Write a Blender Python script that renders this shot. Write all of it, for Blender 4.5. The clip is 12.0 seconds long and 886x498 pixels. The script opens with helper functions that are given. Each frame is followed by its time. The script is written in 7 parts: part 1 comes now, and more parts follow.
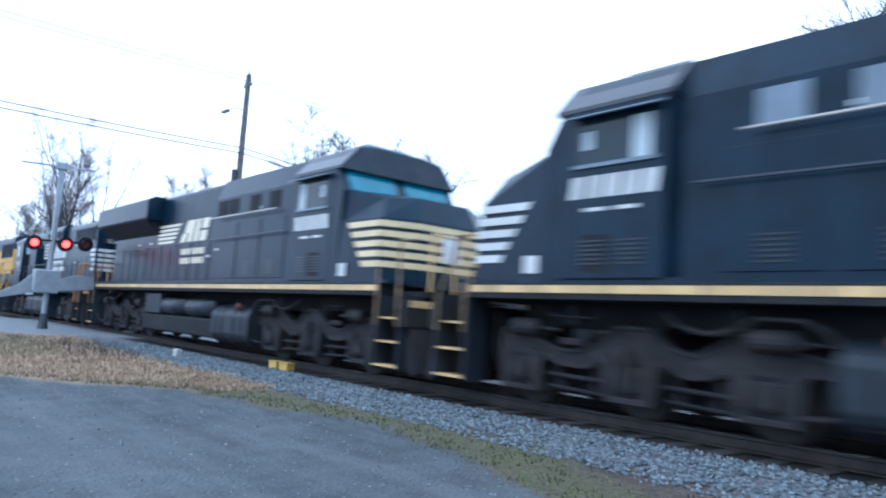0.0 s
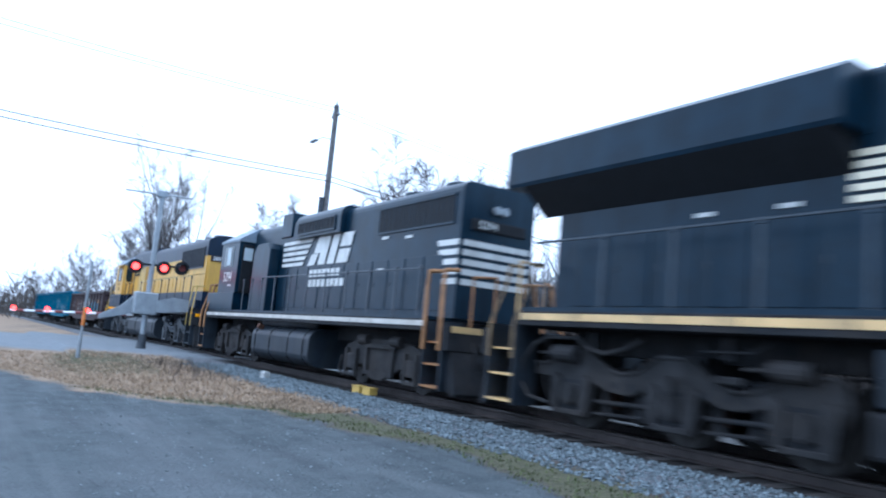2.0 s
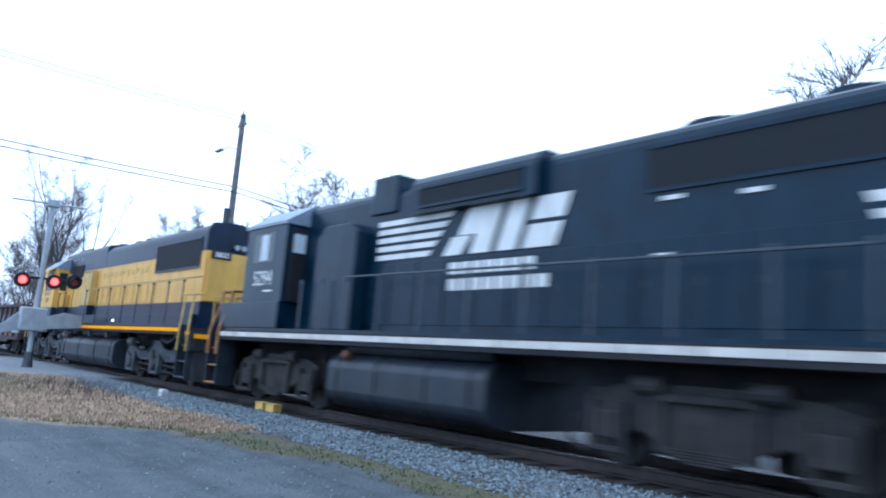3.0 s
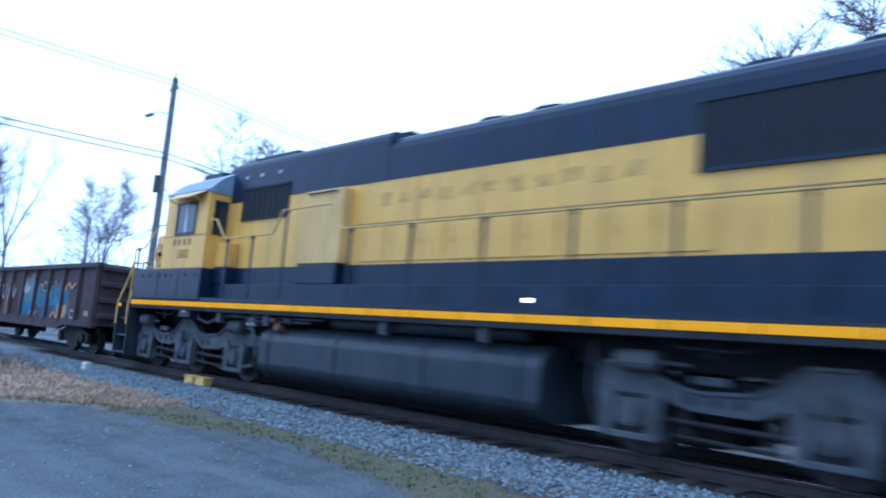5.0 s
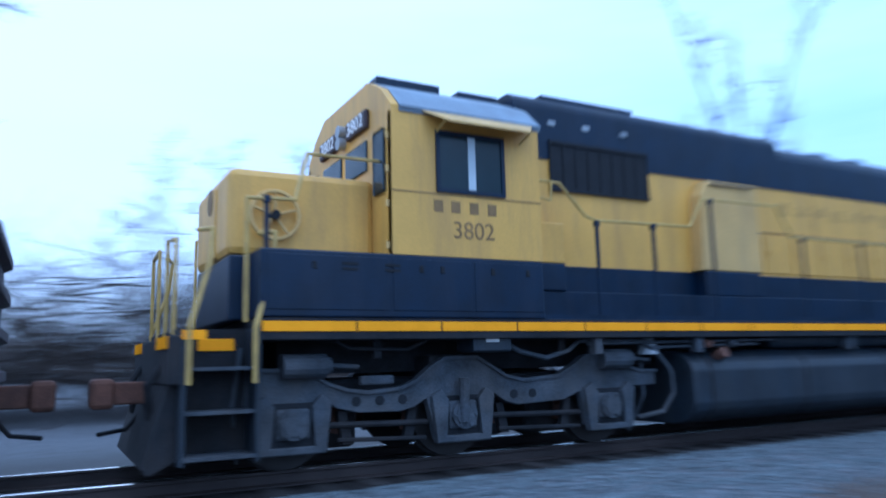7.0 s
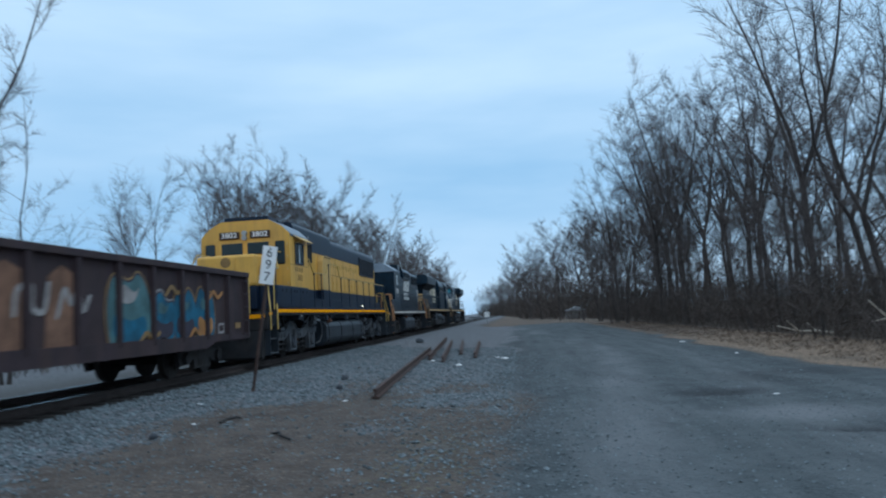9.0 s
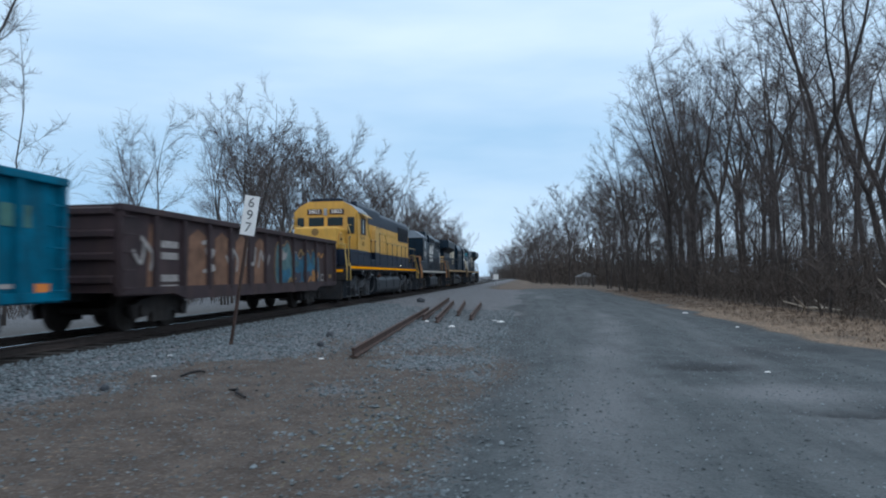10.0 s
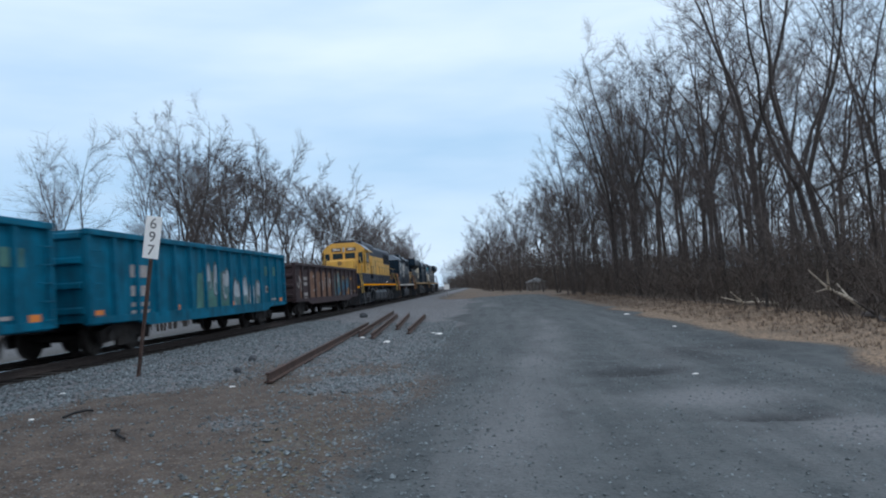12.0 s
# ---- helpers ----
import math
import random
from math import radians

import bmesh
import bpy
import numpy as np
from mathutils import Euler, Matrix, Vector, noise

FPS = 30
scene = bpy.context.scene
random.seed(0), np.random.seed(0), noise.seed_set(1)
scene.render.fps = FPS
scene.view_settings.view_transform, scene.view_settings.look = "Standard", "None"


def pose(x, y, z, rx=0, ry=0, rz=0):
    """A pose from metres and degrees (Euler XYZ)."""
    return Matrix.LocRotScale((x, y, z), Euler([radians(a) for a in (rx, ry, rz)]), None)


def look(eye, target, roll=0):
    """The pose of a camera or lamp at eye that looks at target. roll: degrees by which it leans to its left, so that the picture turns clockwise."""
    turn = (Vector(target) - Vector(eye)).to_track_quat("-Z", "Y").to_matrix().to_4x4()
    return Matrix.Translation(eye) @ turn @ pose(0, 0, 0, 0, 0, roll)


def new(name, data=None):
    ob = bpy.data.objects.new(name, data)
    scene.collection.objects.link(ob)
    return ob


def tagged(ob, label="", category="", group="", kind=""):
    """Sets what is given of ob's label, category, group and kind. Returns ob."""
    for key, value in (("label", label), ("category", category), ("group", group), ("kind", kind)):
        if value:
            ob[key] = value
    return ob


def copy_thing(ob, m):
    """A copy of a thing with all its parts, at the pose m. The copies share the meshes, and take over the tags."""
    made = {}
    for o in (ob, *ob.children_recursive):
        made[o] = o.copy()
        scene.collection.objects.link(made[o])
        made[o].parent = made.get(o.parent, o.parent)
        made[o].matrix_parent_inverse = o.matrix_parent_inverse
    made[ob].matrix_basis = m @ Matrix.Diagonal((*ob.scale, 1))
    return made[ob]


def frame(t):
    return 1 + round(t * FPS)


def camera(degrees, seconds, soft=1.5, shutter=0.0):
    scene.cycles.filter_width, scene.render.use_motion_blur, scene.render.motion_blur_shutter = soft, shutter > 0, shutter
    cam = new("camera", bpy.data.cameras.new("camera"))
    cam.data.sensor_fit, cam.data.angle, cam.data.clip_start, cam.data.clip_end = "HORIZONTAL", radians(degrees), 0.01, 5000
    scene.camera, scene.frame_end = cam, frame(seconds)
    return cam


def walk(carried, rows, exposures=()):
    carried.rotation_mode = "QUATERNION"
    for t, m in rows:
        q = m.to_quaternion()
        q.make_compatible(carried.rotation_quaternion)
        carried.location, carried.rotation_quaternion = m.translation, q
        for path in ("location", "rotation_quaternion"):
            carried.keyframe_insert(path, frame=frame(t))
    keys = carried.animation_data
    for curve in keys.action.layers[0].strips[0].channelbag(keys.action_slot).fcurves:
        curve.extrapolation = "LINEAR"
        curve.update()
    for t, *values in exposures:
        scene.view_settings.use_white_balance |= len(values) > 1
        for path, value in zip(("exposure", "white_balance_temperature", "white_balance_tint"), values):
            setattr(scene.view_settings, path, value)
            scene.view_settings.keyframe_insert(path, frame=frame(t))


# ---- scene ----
cam = camera(62.2, 12.0, soft=1.95, shutter=0.7)
# seconds, x, y, z, yaw, pitch, roll
PATH = [
    (0.0, -0.34, -9.06, 1.03, 50.25, 5.94, -3.96),
    (0.5, -0.33, -9.08, 1.01, 51.67, 6.33, -4.27),
    (1.0, -0.34, -9.09, 1.01, 52.60, 6.25, -3.88),
    (1.5, -0.34, -9.10, 1.01, 57.10, 8.06, -3.09),
    (2.0, -0.35, -9.09, 1.03, 56.50, 7.56, -5.22),
    (2.5, -0.30, -9.04, 1.04, 51.91, 7.91, -5.27),
    (3.0, -0.29, -9.03, 1.06, 49.59, 9.11, -4.38),
    (3.5, -0.32, -9.01, 1.10, 48.72, 8.86, -5.00),
    (3.7, -0.32, -9.01, 1.10, 48.10, 7.20, -4.90),
    (5.3, -0.32, -8.94, 1.10, 42.10, 7.60, -4.30),
    (5.5, -0.32, -8.93, 1.10, 38.87, 7.52, -3.98),
    (6.0, -0.34, -8.89, 1.09, 23.88, 8.72, -3.25),
    (6.5, -0.34, -8.85, 1.09, 2.68, 9.16, -0.65),
    (6.7, -0.34, -8.85, 1.09, -10.04, 8.95, 0.36),
    (8.3, -0.35, -8.86, 1.09, -75.60, 8.10, 4.30),
    (8.5, -0.34, -8.86, 1.09, -77.85, 6.36, 3.85),
    (9.0, -0.20, -8.76, 1.08, -84.23, 5.19, 3.16),
    (9.5, 0.09, -8.89, 1.06, -84.83, 3.23, 0.65),
    (10.0, 0.44, -9.24, 1.06, -83.22, 2.14, 0.68),
    (10.5, 0.84, -9.45, 1.05, -85.51, 2.73, 1.02),
    (11.0, 1.03, -9.71, 1.04, -85.05, 3.67, 0.29),
    (11.5, 1.09, -9.86, 1.06, -85.53, 3.40, 2.46),
    (12.0, 1.14, -9.83, 1.07, -86.70, 2.88, 3.66),
]
walk(cam, [(t, pose(x, y, z, 90 + p, r, yaw)) for t, x, y, z, yaw, p, r in PATH],
     [(0, 0.92, 4950, 9), (3.5, 0.86, 4850, 9), (5.5, 0.72, 4150, 11), (6.0, 0.74, 4050, 13), (6.6, 0.62, 4150, 13), (8.3, -0.19, 4800, 2), (9.0, -0.13, 5250, 2), (9.6, -0.02, 5550, 4), (10.3, 0.1, 5850, 9), (12, 0.12, 5950, 10)])

# ---- sky and sun: overcast dusk ----
world = bpy.data.worlds.new("sky")
scene.world = world
world.use_nodes = True
wn, wl = world.node_tree.nodes, world.node_tree.links
bg = wn["Background"]
sky = wn.new("ShaderNodeTexSky")
sky.sky_type, sky.sun_disc = "NISHITA", False
sky.sun_elevation, sky.sun_rotation = radians(9), radians(160)
sky.air_density, sky.dust_density = 1.0, 1.5
tc = wn.new("ShaderNodeTexCoord")
mp = wn.new("ShaderNodeMapping")
mp.inputs["Scale"].default_value = (1.1, 1.1, 5.5)
n1 = wn.new("ShaderNodeTexNoise")
n1.inputs["Scale"].default_value, n1.inputs["Detail"].default_value, n1.inputs["Roughness"].default_value = 1.5, 5, 0.5
ramp = wn.new("ShaderNodeValToRGB")
ramp.color_ramp.elements[0].position, ramp.color_ramp.elements[0].color = 0.25, (0.46, 0.67, 0.87, 1)
ramp.color_ramp.elements[1].position, ramp.color_ramp.elements[1].color = 0.80, (0.90, 1.0, 1.08, 1)
mx = wn.new("ShaderNodeMix")
mx.data_type = "RGBA"
mx.inputs["Factor"].default_value = 0.93
skg = wn.new("ShaderNodeVectorMath")
skg.operation = "SCALE"
skg.inputs["Scale"].default_value = 0.10
wl.new(tc.outputs["Generated"], mp.inputs["Vector"])
wl.new(mp.outputs["Vector"], n1.inputs["Vector"])
sx = wn.new("ShaderNodeSeparateXYZ")
wl.new(tc.outputs["Generated"], sx.inputs["Vector"])
zr = wn.new("ShaderNodeMapRange")
zr.inputs["From Min"].default_value, zr.inputs["From Max"].default_value = 0.05, 0.5
zr.inputs["To Min"].default_value, zr.inputs["To Max"].default_value = -0.10, 0.22
wl.new(sx.outputs["Z"], zr.inputs["Value"])
za_ = wn.new("ShaderNodeMath")
za_.operation = "ADD"
wl.new(n1.outputs["Fac"], za_.inputs[0])
wl.new(zr.outputs["Result"], za_.inputs[1])
wl.new(za_.outputs["Value"], ramp.inputs["Fac"])
wl.new(sky.outputs["Color"], skg.inputs[0])
wl.new(skg.outputs["Vector"], mx.inputs["A"])
wl.new(ramp.outputs["Color"], mx.inputs["B"])
# the cloud is thinner and whiter towards the west, where the train comes from, and overhead
sd = wn.new("ShaderNodeVectorMath")
sd.operation = "DOT_PRODUCT"
sd.inputs[1].default_value = (-0.84, 0.42, 0.34)
wl.new(tc.outputs["Generated"], sd.inputs[0])
wr = wn.new("ShaderNodeMapRange")
wr.interpolation_type = "SMOOTHSTEP"
wr.inputs["From Min"].default_value, wr.inputs["From Max"].default_value = -0.55, 0.75
wl.new(sd.outputs["Value"], wr.inputs["Value"])
wm = wn.new("ShaderNodeMix")
wm.data_type = "RGBA"
wm.inputs["B"].default_value = (0.98, 1.03, 1.08, 1)
wl.new(wr.outputs["Result"], wm.inputs["Factor"])
wl.new(mx.outputs["Result"], wm.inputs["A"])
wl.new(wm.outputs["Result"], bg.inputs["Color"])
bg.inputs["Strength"].default_value = 0.95
sun = new("sun", bpy.data.lights.new("sun", "SUN"))
sun.data.energy, sun.data.angle, sun.data.color = 0.5, radians(25), (1.0, 0.93, 0.85)
sun.matrix_world = look((0, 0, 50), (-10, 28, 0))


# ---- materials ----
def mat(name, color, rough=0.7, metal=0.0, vary=0.25, scale=3.0, bump=0.1, bscale=60.0, dirt=None, dirt_amt=0.0, streak=False, island=0.0, spec=0.5):
    m = bpy.data.materials.new(name)
    m.use_nodes = True
    n, l = m.node_tree.nodes, m.node_tree.links
    b = n["Principled BSDF"]
    b.inputs["Roughness"].default_value, b.inputs["Metallic"].default_value = rough, metal
    b.inputs["Specular IOR Level"].default_value = spec
    co = n.new("ShaderNodeTexCoord")
    t1 = n.new("ShaderNodeTexNoise")
    t1.inputs["Scale"].default_value, t1.inputs["Detail"].default_value = scale, 6
    t2 = n.new("ShaderNodeTexNoise")
    t2.inputs["Scale"].default_value, t2.inputs["Detail"].default_value = bscale, 4
    l.new(co.outputs["Object"], t1.inputs["Vector"])
    l.new(co.outputs["Object"], t2.inputs["Vector"])
    r = n.new("ShaderNodeMapRange")
    r.inputs["From Min"].default_value, r.inputs["From Max"].default_value = 0.3, 0.7
    r.inputs["To Min"].default_value, r.inputs["To Max"].default_value = 1 - vary, 1 + vary
    l.new(t1.outputs["Fac"], r.inputs["Value"])
    r2 = n.new("ShaderNodeMapRange")
    r2.inputs["From Min"].default_value, r2.inputs["From Max"].default_value = 0.3, 0.7
    r2.inputs["To Min"].default_value, r2.inputs["To Max"].default_value = 1 - vary * 0.6, 1 + vary * 0.6
    l.new(t2.outputs["Fac"], r2.inputs["Value"])
    mu = n.new("ShaderNodeMath")
    mu.operation = "MULTIPLY"
    l.new(r.outputs["Result"], mu.inputs[0])
    l.new(r2.outputs["Result"], mu.inputs[1])
    fac = mu.outputs["Value"]
    if island:
        oi = n.new("ShaderNodeObjectInfo")
        ge = n.new("ShaderNodeNewGeometry")
        ad = n.new("ShaderNodeMath")
        ad.operation = "ADD"
        l.new(oi.outputs["Random"], ad.inputs[0])
        l.new(ge.outputs["Random Per Island"], ad.inputs[1])
        fr = n.new("ShaderNodeMath")
        fr.operation = "FRACT"
        l.new(ad.outputs["Value"], fr.inputs[0])
        r3 = n.new("ShaderNodeMapRange")
        r3.inputs["To Min"].default_value, r3.inputs["To Max"].default_value = 1 - island, 1 + island
        l.new(fr.outputs["Value"], r3.inputs["Value"])
        m3 = n.new("ShaderNodeMath")
        m3.operation = "MULTIPLY"
        l.new(fac, m3.inputs[0])
        l.new(r3.outputs["Result"], m3.inputs[1])
        fac = m3.outputs["Value"]
    sc = n.new("ShaderNodeVectorMath")
    sc.operation = "SCALE"
    sc.inputs[0].default_value = color
    l.new(fac, sc.inputs["Scale"])
    out = sc.outputs["Vector"]
    if dirt:
        mp_ = n.new("ShaderNodeMapping")
        mp_.inputs["Scale"].default_value = (2.2, 2.2, 0.35) if streak else (1, 1, 1)
        t3 = n.new("ShaderNodeTexNoise")
        t3.inputs["Scale"].default_value, t3.inputs["Detail"].default_value, t3.inputs["Roughness"].default_value = 1.3, 7, 0.65
        l.new(co.outputs["Object"], mp_.inputs["Vector"])
        l.new(mp_.outputs["Vector"], t3.inputs["Vector"])
        r4 = n.new("ShaderNodeMapRange")
        r4.inputs["From Min"].default_value, r4.inputs["From Max"].default_value = 0.45, 0.72
        r4.inputs["To Max"].default_value = dirt_amt
        l.new(t3.outputs["Fac"], r4.inputs["Value"])
        mi = n.new("ShaderNodeMix")
        mi.data_type = "RGBA"
        mi.inputs["B"].default_value = (*dirt, 1)
        l.new(r4.outputs["Result"], mi.inputs["Factor"])
        l.new(out, mi.inputs["A"])
        out = mi.outputs["Result"]
    l.new(out, b.inputs["Base Color"])
    if bump:
        bu = n.new("ShaderNodeBump")
        bu.inputs["Strength"].default_value, bu.inputs["Distance"].default_value = bump, 0.02
        l.new(t2.outputs["Fac"], bu.inputs["Height"])
        l.new(bu.outputs["Normal"], b.inputs["Normal"])
    return m


def glow(name, color, strength):
    m = bpy.data.materials.new(name)
    m.use_nodes = True
    b = m.node_tree.nodes["Principled BSDF"]
    b.inputs["Base Color"].default_value = (*color, 1)
    b.inputs["Emission Color"].default_value = (*color, 1)
    b.inputs["Emission Strength"].default_value = strength
    return m


M_NAVY = mat("navy_paint", (0.0028, 0.0115, 0.031), 0.42, 0, 0.3, 2, 0.03, 40, (0.018, 0.024, 0.042), 0.5, True, spec=0.32)
M_YEL = mat("yellow_paint", (0.68, 0.388, 0.062), 0.5, 0, 0.07, 1.5, 0.02, 30, (0.33, 0.20, 0.07), 0.5, True)
M_YELD = mat("faded_yellow_paint", (0.62, 0.40, 0.12), 0.6, 0, 0.12, 1.5, 0.03, 30, (0.35, 0.25, 0.13), 0.4, True)
M_BLK = mat("black_paint", (0.0040, 0.0165, 0.032), 0.32, 0, 0.35, 2, 0.03, 40, (0.013, 0.034, 0.056), 0.6, True, spec=0.24)
M_BLKROOF = mat("glossy_black_roof", (0.012, 0.018, 0.028), 0.30, 0, 0.25, 2, 0.03, 40, (0.08, 0.08, 0.085), 0.4)
# white nose stripe with a warm reflection put into its colour
M_GOLD = mat("warm_lit_white_stripe", (0.80, 0.62, 0.34), 0.35, 0, 0.12, 3, 0.03, 60)
M_BLK2 = mat("matt_black_screen_and_hole_shade", (0.006, 0.007, 0.010), 0.8, 0, 0.3, 4, 0.3, 90)
M_WHT = mat("white_paint", (0.72, 0.71, 0.68), 0.55, 0, 0.08, 3, 0.02, 40, (0.3, 0.27, 0.22), 0.4, True)
# white lettering, tinted bright cream for the light it throws back
M_REFL = mat("warm_lit_white_lettering", (0.86, 0.76, 0.56), 0.4, 0, 0.08, 3, 0.02, 40)
# black rails and latches, lightened to grey for the sky light on them
M_BLKRAIL = mat("sky_lit_black_rail", (0.042, 0.053, 0.068), 0.4, 0, 0.3, 5, 0.05, 40, (0.03, 0.035, 0.04), 0.6)
M_ROOF = mat("grey_roof_paint", (0.22, 0.27, 0.33), 0.5, 0, 0.15, 2, 0.03, 40, (0.12, 0.12, 0.12), 0.5)
M_TAPE = mat("amber_reflective_tape", (1.0, 0.40, 0.002), 0.5, 0, 0.08, 3, 0.05, 80, spec=0.0)
M_TAPE2 = mat("pale_reflective_tape", (0.76, 0.50, 0.21), 0.35, 0, 0.2, 2, 0.05, 80, (0.2, 0.15, 0.1), 0.6)
M_WSILL = mat("dirty_white_sill_paint", (0.62, 0.58, 0.52), 0.5, 0, 0.15, 2, 0.05, 60, (0.2, 0.15, 0.1), 0.6)
M_TRUCK = mat("grimy_cast_steel", (0.050, 0.057, 0.068), 0.7, 0, 0.45, 3, 0.35, 40, (0.115, 0.105, 0.096), 0.6, spec=0.35)
M_TRUCK2 = mat("brown_grimy_steel", (0.024, 0.023, 0.024), 0.75, 0, 0.5, 3, 0.35, 40, (0.062, 0.050, 0.042), 0.6, spec=0.3)
M_UNDER = mat("dark_underframe_steel", (0.017, 0.018, 0.021), 0.8, 0, 0.4, 3, 0.25, 40, (0.045, 0.036, 0.030), 0.6, spec=0.3)
M_TANK = mat("dusty_tank_steel", (0.016, 0.022, 0.031), 0.5, 0, 0.35, 2, 0.08, 30, (0.045, 0.048, 0.052), 0.6, True, spec=0.4)
M_RUST = mat("rusty_steel", (0.11, 0.05, 0.03), 0.85, 0, 0.35, 4, 0.3, 50, (0.05, 0.03, 0.025), 0.7)
M_WHEEL = mat("worn_wheel_steel", (0.032, 0.028, 0.026), 0.65, 0.2, 0.3, 6, 0.1, 60)
M_OLDRAIL = mat("dark_rusted_rail", (0.055, 0.034, 0.028), 0.9, 0, 0.35, 5, 0.3, 50, (0.10, 0.05, 0.035), 0.6)
M_RAIL = mat("brown_rail_steel", (0.040, 0.030, 0.027), 0.7, 0.2, 0.3, 5, 0.1, 60)
M_RAILTOP = mat("polished_rail_head", (0.55, 0.56, 0.58), 0.22, 1.0, 0.1, 5, 0.02, 60)
M_TIE = mat("weathered_sleeper_wood", (0.024, 0.020, 0.018), 0.9, 0, 0.35, 6, 0.5, 30, island=0.35)
M_GREYWOOD = mat("weathered_pole_wood", (0.15, 0.14, 0.135), 0.9, 0, 0.3, 4, 0.5, 40)
M_BROWN = mat("faded_brown_gondola_paint", (0.029, 0.016, 0.020), 0.72, 0, 0.4, 2, 0.15, 40, (0.068, 0.036, 0.028), 0.6, True)
M_BLUE = mat("blue_gondola_paint", (0.001, 0.115, 0.20), 0.6, 0, 0.3, 2, 0.1, 40, (0.006, 0.036, 0.056), 0.75, True, spec=0.2)
M_ORANGE = mat("orange_patch", (0.70, 0.22, 0.04), 0.5, 0, 0.15)
M_CREAM = mat("pale_worn_lettering", (0.30, 0.28, 0.27), 0.7, 0, 0.25, 5)
M_FADE = mat("faded_brown_lettering", (0.25, 0.15, 0.05), 0.7, 0, 0.2, 5)
M_FADE2 = mat("ghost_lettering_on_yellow", (0.50, 0.30, 0.068), 0.7, 0, 0.35, 6, 0.05, 30, (0.62, 0.37, 0.075), 0.9)
M_HAND = mat("yellow_handrail_paint", (0.50, 0.34, 0.085), 0.5, 0, 0.2, 6)
M_GRIMYGOLD = mat("grimy_gold_handrail", (0.24, 0.16, 0.08), 0.6, 0, 0.4, 8, 0.1, 40, (0.05, 0.04, 0.035), 0.7)
M_RUSTRAIL = mat("rusty_orange_handrail", (0.33, 0.16, 0.06), 0.6, 0, 0.25, 6)
M_CONC = mat("pale_concrete", (0.45, 0.44, 0.42), 0.9, 0, 0.2, 4, 0.3, 40)
M_GALV = mat("galvanised_steel", (0.34, 0.36, 0.38), 0.5, 0.4, 0.15, 4, 0.05, 40)
M_SIGN = mat("white_reflective_sheet", (0.93, 0.93, 0.92), 0.35, 0, 0.05, 6, 0.02, 40)
M_BLKTXT = mat("black_lettering", (0.02, 0.02, 0.02), 0.6, 0, 0.1)
M_GREYTXT = mat("weathered_grey_lettering", (0.16, 0.16, 0.16), 0.6, 0, 0.3, 20)
M_RED = mat("red_board", (0.16, 0.03, 0.025), 0.6, 0, 0.15)
M_NBOARD = mat("dark_brown_number_board", (0.030, 0.012, 0.010), 0.5, 0, 0.15)
M_LAMP = glow("lit_red_lamp", (1.0, 0.03, 0.02), 6.0)
M_HEAD = glow("lit_small_lamp", (1.0, 0.85, 0.6), 4.0)
M_GLASS = mat("dark_cab_glass", (0.014, 0.028, 0.036), 0.14, 0, 0.1, 3, 0.0)
M_GLASS.node_tree.nodes["Principled BSDF"].inputs["Specular IOR Level"].default_value = 0.4
M_TEAL = mat("teal_tinted_windscreen", (0.015, 0.16, 0.22), 0.06, 0, 0.2, 2, 0.0)
M_BLIND = mat("pale_window_blind", (0.55, 0.6, 0.62), 0.8, 0, 0.05)
M_BARK = mat("grey_brown_bark", (0.052, 0.044, 0.041), 0.9, 0, 0.3, 4, 0.4, 40, island=0.3)
M_TWIG = mat("grey_brown_twigs", (0.084, 0.070, 0.067), 0.9, 0, 0.2, 2, 0.0, 20, island=0.3)
M_FARTWIG = mat("far_grey_twigs", (0.078, 0.065, 0.064), 0.9, 0, 0.2, 2, 0.0, 20, island=0.3)
M_BRUSH = mat("dark_brush_twigs", (0.072, 0.058, 0.050), 0.9, 0, 0.3, 2, 0.0, 20, island=0.5)
M_PALEBR = mat("bare_barkless_wood", (0.42, 0.37, 0.30), 0.8, 0, 0.2, 4, 0.2, 30)
M_STONE = mat("grey_ballast_stone", (0.130, 0.153, 0.165), 0.9, 0, 0.3, 20, 0.0, 60, island=0.5)
M_PALESTONE = mat("pale_grey_stone", (0.17, 0.19, 0.20), 0.9, 0, 0.2, 20, 0.0, 60, island=0.3)
M_DEADLEAF = mat("brown_dead_grass", (0.15, 0.11, 0.082), 0.95, 0, 0.25, 3, 0.0, 20, island=0.5)
M_STRAW = mat("dry_straw_grass", (0.37, 0.27, 0.18), 0.95, 0, 0.2, 3, 0.0, 20, island=0.5)
M_WEED = mat("dull_green_weeds", (0.085, 0.10, 0.035), 0.95, 0, 0.25, 3, 0.0, 20, island=0.5)
M_LITTER = mat("white_litter", (0.75, 0.75, 0.74), 0.7, 0, 0.1)
M_YBOX = mat("yellow_box_paint", (0.55, 0.36, 0.08), 0.6, 0, 0.2)
G_BLUE = mat("spray_paint_blue", (0.015, 0.10, 0.17), 0.6, 0, 0.4, 3)
G_TEAL = mat("spray_paint_teal", (0.07, 0.14, 0.15), 0.6, 0, 0.4, 3)
G_YEL = mat("spray_paint_ochre", (0.24, 0.15, 0.06), 0.6, 0, 0.3, 3)
G_ORG = mat("spray_paint_orange", (0.36, 0.17, 0.05), 0.6, 0, 0.3, 3)
G_DARK = mat("spray_paint_black", (0.03, 0.025, 0.04), 0.6, 0, 0.3, 3)
G_WHITE = mat("spray_paint_white", (0.34, 0.38, 0.41), 0.6, 0, 0.35, 3)
G_RUST = mat("rust_patch", (0.17, 0.09, 0.055), 0.85, 0, 0.35, 3)
G_GREEN = mat("spray_paint_green", (0.06, 0.16, 0.14), 0.7, 0, 0.35, 3)


